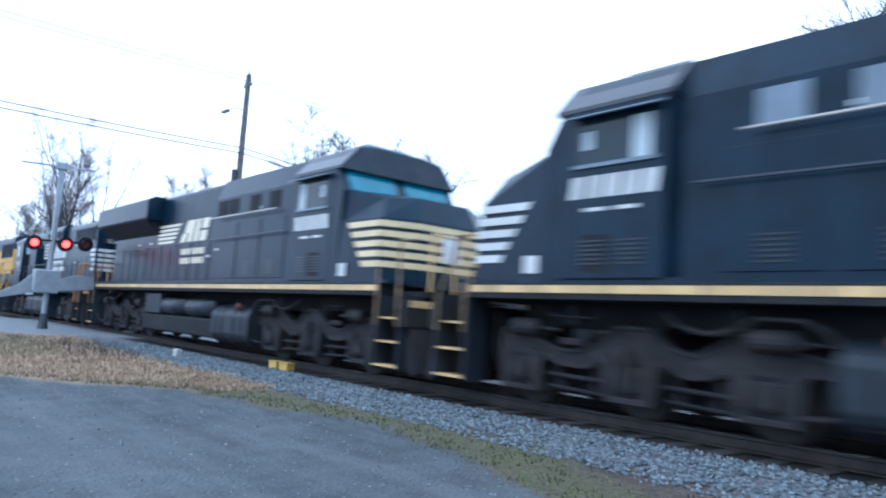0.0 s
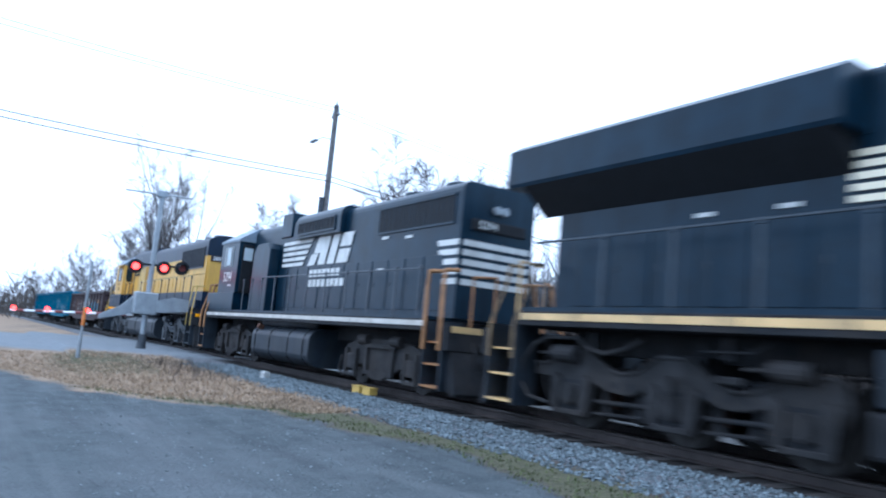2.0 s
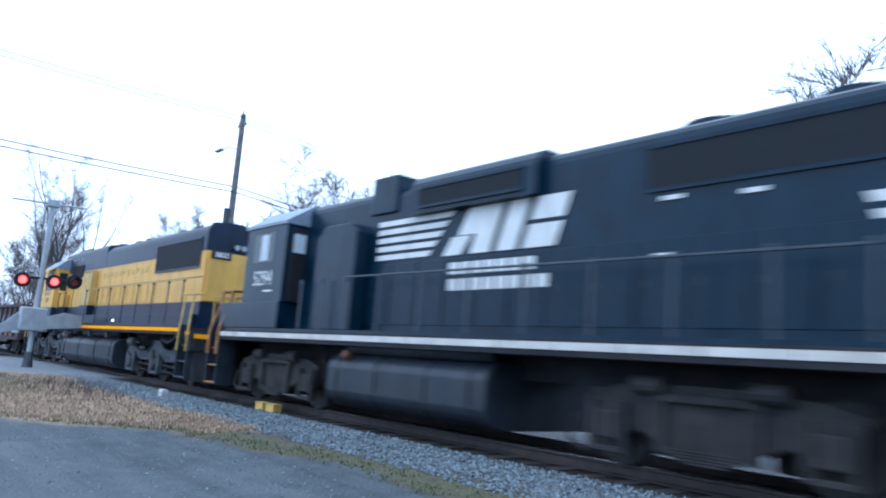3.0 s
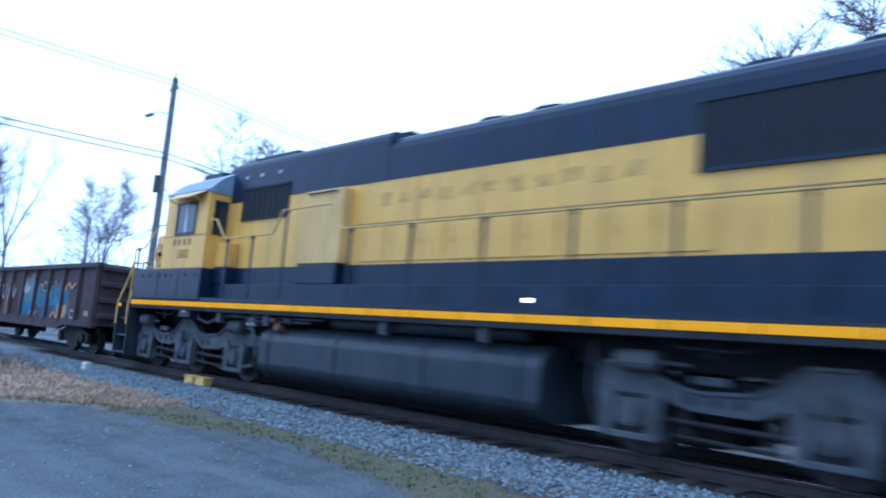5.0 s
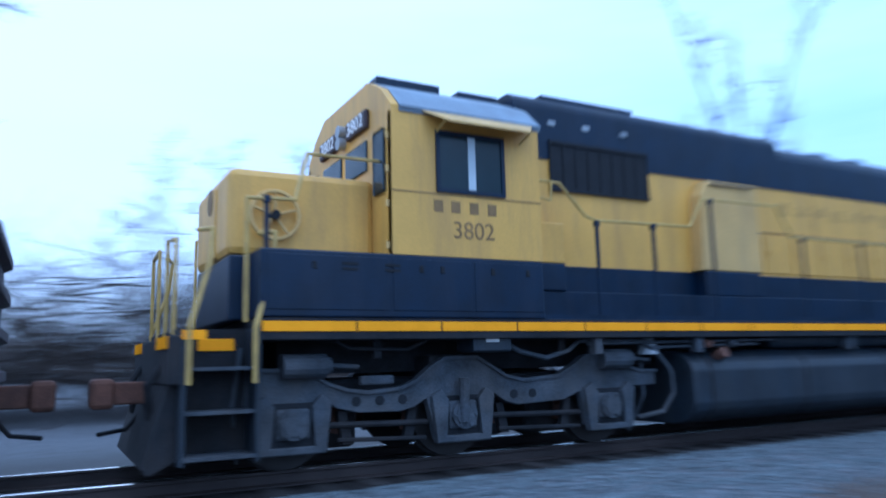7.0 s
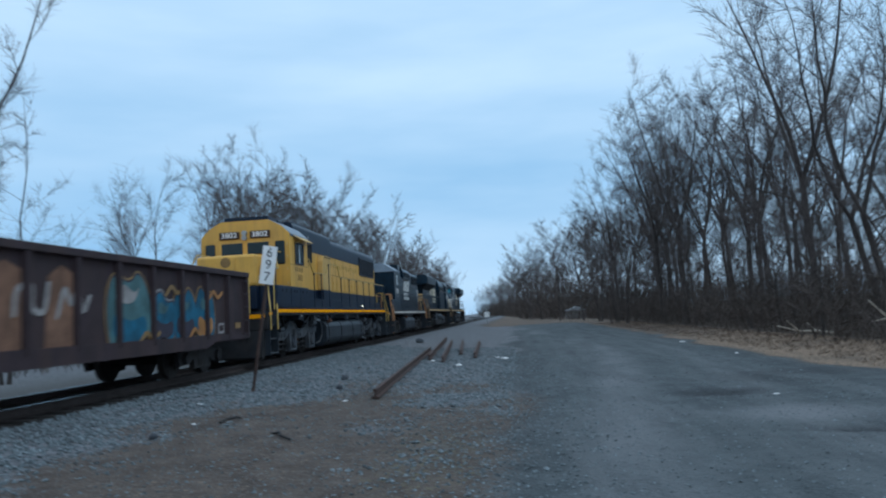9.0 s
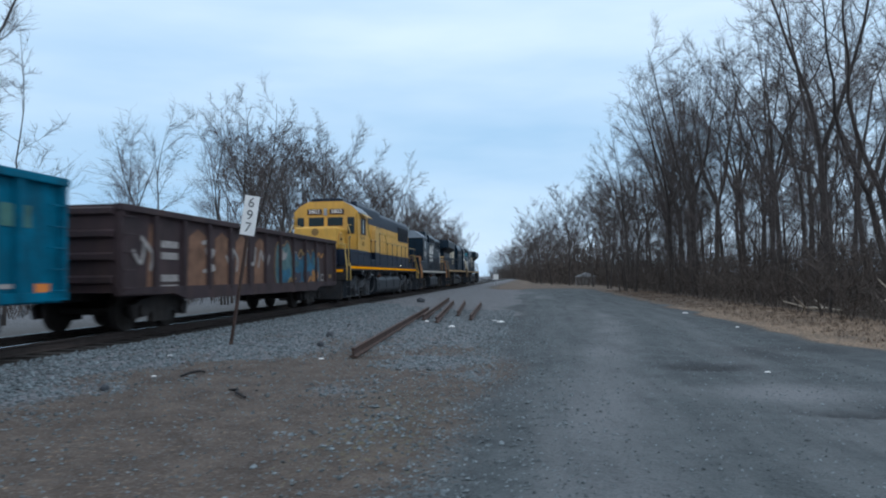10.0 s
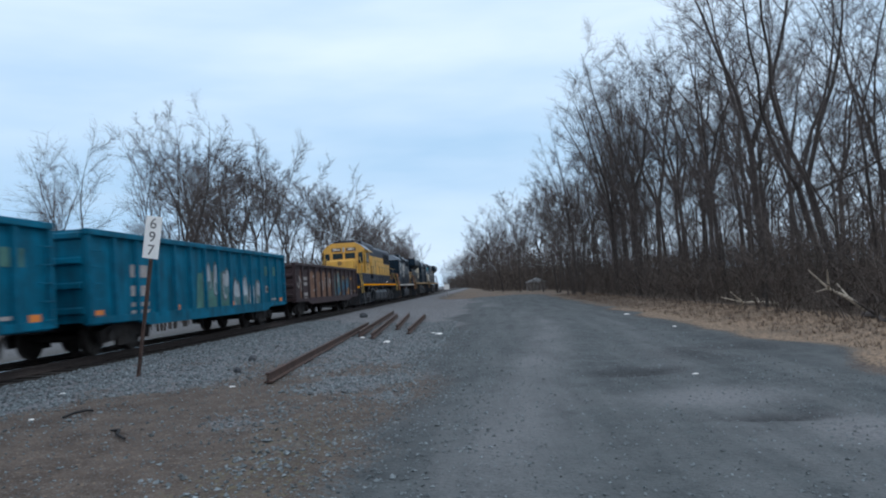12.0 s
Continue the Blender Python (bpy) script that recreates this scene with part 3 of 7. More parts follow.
def six_wheel_truck(parent, axles, sign, steel=M_TRUCK):
    a, b, c = axles
    bm = bmesh.new()
    quadbox(bm, a + 0.3, c - 0.3, -0.6, 0.6, 0.55, 0.95, 0.05)
    quadbox(bm, b - 0.35, b + 0.35, -1.0, 1.0, 0.75, 1.2, 0.04)
    tk = part("truck", bm, M_UNDER, parent, "grimy three-axle truck")
    top = [(a - 0.50, 0.70), (a - 0.47, 1.0), (a - 0.36, 1.08), (a + 0.16, 1.06), (a + 0.38, 0.92), (a + 0.62, 0.84), (a + 0.85, 0.81), (b - 0.80, 0.84), (b - 0.60, 0.92), (b - 0.42, 1.06), (b - 0.22, 1.17),
           (b + 0.22, 1.17), (b + 0.42, 1.06), (b + 0.62, 0.94), (b + 0.88, 0.88), (c - 0.80, 0.92), (c - 0.55, 1.04), (c - 0.36, 1.16), (c + 0.10, 1.17), (c + 0.32, 1.02), (c + 0.55, 0.95), (c + 0.86, 0.94)]
    low = [(c + 0.86, 0.74), (c + 0.43, 0.73), (c + 0.36, 0.26), (c - 0.36, 0.26), (c - 0.44, 0.70), (c - 0.72, 0.60), (b + 0.80, 0.57), (b + 0.62, 0.62), (b + 0.46, 0.72), (b + 0.36, 0.22), (b - 0.34, 0.22), (b - 0.46, 0.70),
           (b - 0.62, 0.61), (b - 0.80, 0.57), (a + 0.75, 0.58), (a + 0.5, 0.64), (a + 0.34, 0.74), (a + 0.40, 0.20), (a - 0.34, 0.20)]
    for s in (-1, 1):
        def plate(x0, x1, y0, y1, z0, z1, bev=0.02):
            return one(quadbox, x0, x1, min(s * y0, s * y1), max(s * y0, s * y1), z0, z1, bev)

        sf = part("side_frame", one(prism, top + low, "y", s * 1.01, s * 1.13, 0.012), steel, tk, "dusty cast side frame")
        # raised flange along the upper edge of the casting
        bm = bmesh.new()
        for (x0, z0), (x1, z1) in zip(top[1:-1], top[2:]):
            prism(bm, [(x0, z0 - 0.032), (x1, z1 - 0.032), (x1, z1 + 0.008), (x0, z0 + 0.008)], "y", s * 1.10, s * 1.165)
        part("frame_flange", bm, steel, tk)
        for k, x in enumerate(axles):
            # black plate on the solid casting, painted as the opening's shade
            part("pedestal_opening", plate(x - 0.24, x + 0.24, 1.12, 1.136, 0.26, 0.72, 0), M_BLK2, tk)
            bm = bmesh.new()
            for d in (-1, 1):
                prism(bm, [(x + d * 0.36, 0.22), (x + d * 0.24, 0.22), (x + d * 0.20, 0.68), (x + d * 0.30, 0.80), (x + d * 0.42, 0.72)], "y", s * 1.12, s * 1.20, 0.01)
            quadbox(bm, x - 0.36, x + 0.36, min(s * 1.08, s * 1.2), max(s * 1.08, s * 1.2), 0.19, 0.27, 0.015)
            part("pedestal", bm, steel, tk)
            bm = bmesh.new()
            quadbox(bm, x - 0.19, x + 0.19, min(s * 1.1, s * 1.17), max(s * 1.1, s * 1.17), 0.34, 0.66, 0.03)
            rod(bm, (x, s * 1.1, 0.5), (x, s * 1.22, 0.5), 0.165, 18)
            rod(bm, (x, s * 1.2, 0.5), (x, s * 1.235, 0.5), 0.12, 16)
            for q in range(6):
                u, v = x + 0.135 * math.cos(q * 1.047), 0.5 + 0.135 * math.sin(q * 1.047)
                rod(bm, (u, s * 1.2, v), (u, s * 1.24, v), 0.02, 6)
            part("journal_box", bm, steel, tk)
            if k == 1:
                part("lateral_damper", one(rod, (x - 0.02, s * 1.22, 0.42), (x - 0.02, s * 1.25, 0.92), 0.06, 10), steel, tk)
        for x in (a + 0.72, a + 1.0, a + 1.28, b + 0.74, b + 1.02):
            # black disc on the frame's face, drawn as a hole's dark inside
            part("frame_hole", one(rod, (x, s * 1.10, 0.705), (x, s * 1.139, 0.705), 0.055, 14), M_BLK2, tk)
        for x in (a + 0.10, c + 0.08):
            bm = bmesh.new()
            rod(bm, (x - 0.24, s * 1.2, 1.10), (x + 0.24, s * 1.2, 1.10), 0.13, 14)
            rod(bm, (x + 0.22, s * 1.2, 1.10), (x + 0.30, s * 1.2, 1.10), 0.09, 12)
            rod(bm, (x + 0.28, s * 1.2, 1.10), (x + 0.62, s * 1.2, 1.08), 0.028, 6)
            part("brake_cylinder", bm, steel, tk)
        for x0, x1 in ((a + 0.42, b - 0.42), (b + 0.42, c - 0.42)):
            bm = bmesh.new()
            rod(bm, (x0, s * 1.05, 0.46), (x1, s * 1.05, 0.43), 0.035, 8)
            rod(bm, (x0 + 0.1, s * 1.1, 0.30), (x1 - 0.05, s * 1.1, 0.26), 0.025, 6)
            prism(bm, [(x0 + 0.18, 0.24), (x0 + 0.30, 0.24), (x0 + 0.22, 0.60), (x0 + 0.12, 0.60)], "y", s * 0.95, s * 1.03)
            prism(bm, [(x1 - 0.30, 0.24), (x1 - 0.18, 0.24), (x1 - 0.12, 0.60), (x1 - 0.22, 0.60)], "y", s * 0.95, s * 1.03)
            part("brake_rod", bm, M_UNDER, tk)
        for x, d in ((a + 0.62, -1), (b - 0.62, 1), (b + 0.62, -1), (c - 0.62, 1)):
            part("brake_shoe", one(prism, [(x, 0.34), (x + d * 0.10, 0.36), (x + d * 0.13, 0.52), (x + d * 0.09, 0.68), (x, 0.70), (x + d * 0.04, 0.52)], "y", s * 0.70, s * 0.86), M_RUST, tk)
        # hoses and pipes between the truck and the sill
        part("air_hose", one(bent, [(b + 0.5, s * 1.2, 1.38), (b + 0.75, s * 1.28, 1.22), (b + 1.15, s * 1.28, 1.13), (b + 1.5, s * 1.28, 1.22), (b + 1.7, s * 1.25, 1.34), (c + 0.45, s * 1.3, 1.33), (c + 0.72, s * 1.32, 1.2), (c + 0.98, s * 1.32, 0.92), (c + 1.02, s * 1.3, 0.62), (c + 0.86, s * 1.25, 0.38), (c + 0.45, s * 1.2, 0.32)], 0.03), steel, tk)
        part("sand_pipe", one(bent, [(a + 0.35, s * 1.22, 1.42), (a + 0.6, s * 1.24, 1.28), (a + 1.3, s * 1.24, 1.26), (b - 0.5, s * 1.24, 1.36)], 0.018), M_UNDER, tk)
        part("sand_pipe", one(bent, [(a - 0.55, s * 1.15, 1.3), (a - 0.62, s * 1.1, 0.7), (a - 0.52, s * 0.9, 0.12)], 0.022), steel, tk)
        part("sand_pipe", one(bent, [(c + 0.58, s * 1.15, 1.3), (c + 0.66, s * 1.1, 0.6), (c + 0.54, s * 0.9, 0.12)], 0.022), steel, tk)
        for x in (a + 0.95, b + 1.45):
            part("pipe_bracket", plate(x - 0.05, x + 0.05, 1.16, 1.22, 1.16, 1.45), M_UNDER, tk)
        part("slack_adjuster", plate(a + 0.75, a + 1.15, 1.12, 1.2, 0.88, 0.98, 0.02), steel, tk)
    for x, d in zip(axles, (1, 1, -1)):
        part("traction_motor", one(quadbox, min(x + d * 0.14, x + d * 0.95), max(x + d * 0.14, x + d * 0.95), -0.58, 0.58, 0.16, 0.80, 0.08), M_UNDER, tk)
        wheelset(tk, x, 0.508, sign)


def four_wheel_truck(parent, xc, half, sign, r=0.42, spread=1.02, loco=False):
    bm = bmesh.new()
    quadbox(bm, xc - 0.25, xc + 0.25, -1.0, 1.0, 0.35, 0.75, 0.04)
    tk = part("truck", bm, M_UNDER, parent, "grimy two-axle truck")
    h = half
    t = 0.25 if loco else 0.0
    prof = [(xc - h - 0.35, r + 0.12 + t), (xc - h, r + 0.22 + t), (xc - 0.35, r + 0.30 + t), (xc + 0.35, r + 0.30 + t), (xc + h, r + 0.22 + t), (xc + h + 0.35, r + 0.12 + t), (xc + h + 0.25, r - 0.16),
            (xc + h - 0.22, r - 0.12), (xc + h - 0.45, r - 0.02), (xc + 0.42, r - 0.25), (xc - 0.42, r - 0.25), (xc - h + 0.45, r - 0.02), (xc - h + 0.22, r - 0.12), (xc - h - 0.25, r - 0.16)]
    for s in (-1, 1):
        part("side_frame", one(prism, prof, "y", s * spread, s * (spread + 0.12)), M_TRUCK2, tk)
        for k in (-0.16, 0.0, 0.16):
            part("spring", one(rod, (xc + k, s * (spread + 0.07), r - 0.2), (xc + k, s * (spread + 0.07), r + 0.2), 0.07, 8), M_TRUCK2, tk)
        for x in (xc - h, xc + h):
            part("journal_box", one(rod, (x, s * (spread - 0.05), r), (x, s * (spread + 0.2), r), 0.13, 12), M_TRUCK2, tk)
        if loco:
            y0, y1 = s * (spread + 0.10), s * (spread + 0.2)
            bm = bmesh.new()
            for k in range(5):
                quadbox(bm, xc - 0.62 + 0.09 * k, xc + 0.62 - 0.09 * k, min(y0, y1), max(y0, y1), r - 0.20 - 0.035 * k, r - 0.172 - 0.035 * k)
            part("leaf_spring", bm, M_TRUCK2, tk)
            bm = bmesh.new()
            for d in (-1, 1):
                prism(bm, [(xc + d * 0.64, r - 0.26), (xc + d * 0.52, r - 0.26), (xc + d * 0.56, r + 0.42), (xc + d * 0.68, r + 0.42)], "y", y0, y1, 0.01)
            quadbox(bm, xc - 0.72, xc + 0.72, min(y0, y1), max(y0, y1), r + 0.34, r + 0.44, 0.02)
            part("swing_hanger", bm, M_TRUCK2, tk)
            for x in (xc - h, xc + h):
                bm = bmesh.new()
                quadbox(bm, x - 0.17, x + 0.17, min(y0, y1), max(y0, y1), r - 0.18, r + 0.18, 0.03)
                for d in (-1, 1):
                    quadbox(bm, x + d * 0.24 - 0.05, x + d * 0.24 + 0.05, min(y0, y1), max(y0, y1), r - 0.32, r + 0.30, 0.015)
                quadbox(bm, x - 0.30, x + 0.30, min(y0, y1), max(y0, y1), r - 0.34, r - 0.27, 0.01)
                part("pedestal", bm, M_TRUCK2, tk)
            part("brake_rod", one(bent, [(xc - h - 0.5, s * (spread + 0.15), r + 0.1), (xc - h - 0.62, s * (spread + 0.15), r - 0.25), (xc - h - 0.4, s * (spread + 0.1), r - 0.38)], 0.03), M_TRUCK2, tk)
            part("sand_pipe", one(bent, [(xc + h + 0.55, s * (spread + 0.1), r + 0.75), (xc + h + 0.62, s * (spread + 0.1), r + 0.1), (xc + h + 0.5, s * 0.85, 0.1)], 0.024), M_TRUCK2, tk)
            for x in (xc - h * 0.55, xc + h * 0.55):
                part("brake_cylinder", one(rod, (x - 0.2, s * (spread + 0.16), r + 0.52), (x + 0.2, s * (spread + 0.16), r + 0.52), 0.12, 12), M_TRUCK2, tk)
    for x, d in ((xc - h, 1), (xc + h, -1)):
        if loco:
            part("traction_motor", one(quadbox, min(x + d * 0.12, x + d * 0.9), max(x + d * 0.12, x + d * 0.9), -0.58, 0.58, 0.16, 0.80, 0.08), M_UNDER, tk)
        wheelset(tk, x, r, sign)


def coupler(parent, x, d):
    bm = bmesh.new()
    quadbox(bm, min(x, x + d * 0.5), max(x, x + d * 0.5), -0.1, 0.1, 0.74, 0.98, 0.02)
    quadbox(bm, min(x + d * 0.42, x + d * 0.66), max(x + d * 0.42, x + d * 0.66), -0.2, 0.2, 0.70, 1.02, 0.05)
    part("coupler", bm, M_RUST, parent, "rusty knuckle coupler")
    part("air_hose", one(bent, [(x, 0.35, 0.75), (x + d * 0.25, 0.33, 0.45), (x + d * 0.55, 0.15, 0.42)], 0.025), M_UNDER, parent)


def steps(parent, x0, x1, s, rail_mat, tread_mat, out, r=0.024):
    """A stairwell at a platform's corner; out: which way the locomotive's end lies."""
    st = part("step_well", one(quadbox, x0, x1, min(s * 0.98, s * 1.05), max(s * 0.98, s * 1.05), 0.25, 1.5), M_UNDER, parent)
    for x in (x0, x1):
        part("side_plate", one(quadbox, x - 0.02, x + 0.02, min(s * 1.05, s * 1.5), max(s * 1.05, s * 1.5), 0.2, 1.5), M_TANK, st)
    for k, z in enumerate((0.24, 0.66, 1.08)):
        part("step", one(quadbox, x0 + 0.02, x1 - 0.02, min(s * 1.06, s * (1.5 - 0.05 * k)), max(s * 1.06, s * (1.5 - 0.05 * k)), z, z + 0.035), tread_mat, st)
    for x, top in ((x0 + 0.04, 2.5), (x1 - 0.04, 2.5)):
        lean = 0.2 * (-out)
        part("grab_rail", one(bent, [(x, s * 1.52, 0.95), (x, s * 1.52, 1.5), (x + lean, s * 1.4, 2.15), (x + lean * 1.15, s * 1.36, top), (x + lean * 0.6, s * 1.1, top + 0.02)], r, 8), rail_mat, st)


def pilot(parent, x, d, tape):
    bm = bmesh.new()
    quadbox(bm, min(x, x + d * 0.12), max(x, x + d * 0.12), -1.5, 1.5, 0.95, 1.42, 0.02)
    prism(bm, [(x, 0.25), (x + d * 0.25, 0.12), (x + d * 0.3, 0.18), (x + d * 0.1, 0.95), (x, 0.95)], "y", -1.35, 1.35)
    part("pilot", bm, M_UNDER, parent)
    for y in (-1.05, 1.05):
        part("reflector", one(quadbox, min(x + d * 0.12, x + d * 0.135), max(x + d * 0.12, x + d * 0.135), y - 0.35, y + 0.35, 1.30, 1.42), tape, parent)
    coupler(parent, x + d * 0.05, d)
    for y in (-0.9, -0.7, 0.7, 0.9):
        part("air_hose", one(bent, [(x + d * 0.1, y, 1.15), (x + d * 0.22, y, 0.95), (x + d * 0.18, y + 0.05, 0.6)], 0.025), M_UNDER, parent)


_post = {}


def stanchion(parent, x, y, z0, z1, material):
    key = (round(z1 - z0, 2), material.name)
    if key not in _post:
        bm = bmesh.new()
        quadbox(bm, -0.026, 0.026, -0.012, 0.012, 0, z1 - z0, 0.004)
        quadbox(bm, -0.036, 0.036, -0.028, 0.028, z1 - z0 - 0.06, z1 - z0 + 0.02, 0.006)
        _post[key] = mesh_of("stanchion", bm, material)
    shared("stanchion", _post[key], parent, (x, y, z0))


def fan(parent, x, z, r, material):
    bm = bmesh.new()
    rod(bm, (x, 0, z - 0.02), (x, 0, z + 0.16), r, 24)
    f = part("roof_fan", bm, material, parent)
    bm = bmesh.new()
    for k in range(8):
        a = k * math.pi / 8
        quadbox_r = r * 0.95
        rod(bm, (x - quadbox_r * math.cos(a), -quadbox_r * math.sin(a), z + 0.175), (x + quadbox_r * math.cos(a), quadbox_r * math.sin(a), z + 0.175), 0.012, 5)
    part("fan_guard", bm, M_BLK2, f)


def grille(parent, x0, x1, z0, z1, y, material, n=10):
    """A louvred screen on both sides of a hood."""
    for s in (-1, 1):
        g = part("screen", one(quadbox, x0, x1, min(s * (y - 0.02), s * (y + 0.012)), max(s * (y - 0.02), s * (y + 0.012)), z0, z1), M_BLK2, parent, "black radiator screen")
        bm = bmesh.new()
        for k in range(n + 1):
            x = x0 + (x1 - x0) * k / n
            quadbox(bm, x - 0.012, x + 0.012, min(s * y, s * (y + 0.025)), max(s * y, s * (y + 0.025)), z0, z1)
        for z in (z0, z1):
            quadbox(bm, x0 - 0.02, x1 + 0.02, min(s * y, s * (y + 0.03)), max(s * y, s * (y + 0.03)), z - 0.025, z + 0.025)
        part("screen_frame", bm, material, g)


def hood_prof(hw, z0, z1, r=0.22):
    p = [(-hw, z0), (hw, z0)]
    for k in range(5):
        a = k * math.pi / 8
        p.append((hw - r + r * math.cos(a), z1 - r + r * math.sin(a)))
    for k in range(4, -1, -1):
        a = k * math.pi / 8
        p.append((-hw + r - r * math.cos(a), z1 - r + r * math.sin(a)))
    return p


def doors(parent, xs, z0, z1, y, w, material):
    """Hood doors on both sides, slightly proud, each with a latch."""
    me = None
    for s in (-1, 1):
        for x in xs:
            if me is None:
                bm = bmesh.new()
                quadbox(bm, -w / 2, w / 2, -0.012, 0.02, z0, z1, 0.006)
                me = mesh_of("hood_door", bm, material)
                bm = bmesh.new()
                quadbox(bm, w * 0.34, w * 0.37, 0.018, 0.035, (z0 + z1) / 2 - 0.05, (z0 + z1) / 2 + 0.05)
                la = mesh_of("latch", bm, M_BLKRAIL if material == M_BLK else material)
            d = shared("hood_door", me, parent, (x, s * y, 0), 0 if s > 0 else 180)
            shared("latch", la, d)


def frame_and_tank(parent, x0, x1, zs, tape, tx0, tx1, segs=16, tank_low=0.17):
    bm = bmesh.new()
    quadbox(bm, x0, x1, -1.48, 1.48, zs - 0.14, zs + 0.09, 0.01)
    quadbox(bm, x0 + 0.4, x1 - 0.4, -0.6, 0.6, zs - 0.5, zs - 0.13)
    part("underframe", bm, M_UNDER, parent)
    n = segs
    for s in (-1, 1):
        for k in range(n):
            a, b = x0 + (x1 - x0) * k / n, x0 + (x1 - x0) * (k + 1) / n
            part("sill_stripe", one(quadbox, a + 0.012, b - 0.012, min(s * 1.478, s * 1.492), max(s * 1.478, s * 1.492), zs - 0.052, zs + 0.052), tape, parent)
    if tx1 > tx0:
        bm = bmesh.new()
        zc, hr = (1.2 + tank_low) / 2, (1.2 - tank_low) / 2
        half = arc(0.98, zc, hr, -90, 90, 14)
        prism(bm, [(min(u, 1.42), v) for u, v in half] + [(-min(u, 1.42), v) for u, v in half[::-1]], "x", tx0, tx1, 0.025)
        tk = part("fuel_tank", bm, M_TANK, parent, "dusty grey fuel tank")
        for x in (tx0 + 0.35, tx0 + (tx1 - tx0) * 0.36, tx0 + (tx1 - tx0) * 0.68, tx1 - 0.35):
            for s in (-1, 1):
                part("tank_strap", one(bent, [(x, s * (min(u, 1.42) + 0.006), v) for u, v in half[2:-1:2]], 0.02), M_UNDER, tk)
        for s in (-1, 1):
            part("filler_cap", one(rod, (tx0 + 0.6, s * 1.3, 1.1), (tx0 + 0.6, s * 1.46, 1.16), 0.08, 10), M_RUST, tk)


def shape_patch(pts, y, s=-1, th=0.006):
    bm = bmesh.new()
    prism(bm, pts, "y", s * y, s * (y + th))
    return bm


def yellow_locomotive():
    L = 20.4
    t = tagged(new("diesel_locomotive"), "yellow and navy diesel locomotive with amber sill stripe", "locomotive", "locomotives of the train")
    frame_and_tank(t, 0.95, 19.4, 1.51, M_TAPE, 6.95, 13.6, segs=18)
    for s in (-1, 1):
        part("air_reservoir", one(rod, (8.9, s * 1.12, 1.33), (13.2, s * 1.12, 1.33), 0.13, 14), M_TANK, t, smooth=True)
    six_wheel_truck(t, (1.38, 3.43, 5.65), 1)
    six_wheel_truck(t, (14.75, 16.95, 19.02), 1)
    for x0, x1, d, px in ((0.22, 0.93, -1, 0.2), (19.47, 20.18, 1, 20.2)):
        for s in (-1, 1):
            steps(t, x0, x1, s, M_HAND, M_TRUCK, d)
        pilot(t, px, d, M_TAPE)
        for s in (-1, 1):
            part("reflector", one(quadbox, min(px, px - d * 0.22), max(px, px - d * 0.22), min(s * 1.49, s * 1.51), max(s * 1.49, s * 1.51), 1.38, 1.47), M_TAPE, t, "amber reflective patch")
            part("reflector", one(quadbox, x0 + 0.2, x1 - 0.15, min(s * 1.05, s * 1.065), max(s * 1.05, s * 1.065), 1.28, 1.40), M_TAPE, t, "amber reflective patch")
        part("end_deck", one(quadbox, min(px, px - d * 0.8), max(px, px - d * 0.8), -1.0, 1.0, 1.42, 1.5), M_UNDER, t)
        for s in (-1, 1):
            part("end_rail", one(bent, [(px, s * 0.9, 1.45), (px, s * 0.9, 2.45), (px, s * 0.35, 2.5), (px, s * 0.3, 1.45)], 0.022), M_HAND, t)
    # nose and cab
    part("nose", one(quadbox, 0.72, 2.42, -0.95, 0.95, 2.3, 3.28, 0.09), M_YEL, t, "yellow short hood")
    part("nose_base", one(quadbox, 0.74, 2.42, -0.94, 0.94, 1.6, 2.305, 0.02), M_NAVY, t)
    part("side_locker", one(quadbox, 0.93, 4.44, -1.495, 1.495, 1.6, 2.31, 0.02), M_NAVY, t, "navy battery locker")
    for s in (-1, 1):
        for x, z in ((1.9, 2.12), (1.9, 2.18), (2.4, 2.12), (2.4, 2.18)):
            part("louvre", one(quadbox, x - 0.09, x + 0.09, min(s * 1.49, s * 1.51), max(s * 1.49, s * 1.51), z - 0.014, z + 0.014), M_BLK2, t)
    bm = bmesh.new()
    for s in (-1, 1):
        prism(bm, [(2.4, 2.31), (4.44, 2.31), (4.44, 3.98), (2.4, 3.98)], "y", s * 1.40, s * 1.495)
    prism(bm, [(-1.40, 2.31), (1.40, 2.31), (1.40, 3.98), (0.95, 4.42), (-0.95, 4.42), (-1.40, 3.98)], "x", 4.36, 4.44)
    prism(bm, [(-1.49, 2.31), (1.49, 2.31), (1.49, 4.06), (1.2, 4.34), (0.8, 4.55), (-0.8, 4.55), (-1.2, 4.34), (-1.49, 4.06)], "x", 2.40, 2.50)
    cab = part("cab", bm, M_YEL, t, "yellow cab with dark windows")
    part("cab_roof", one(prism, [(-1.51, 3.98), (-1.51, 4.06), (-1.22, 4.34), (-0.8, 4.56), (0.8, 4.56), (1.22, 4.34), (1.51, 4.06), (1.51, 3.98)], "x", 2.5, 4.47), M_ROOF, t, "grey cab roof")
    for y, x0, x1 in ((-0.55, 2.55, 3.45), (-0.5, 3.75, 4.38)):
        part("roof_hatch", one(quadbox, x0, x1, y - 0.2, 0.75, 4.55, 4.70, 0.02), M_NAVY, t)
    part("horn", one(rod, (3.0, 0.1, 4.7), (3.35, 0.1, 4.7), 0.05, 8, 0.09), M_TRUCK, t)
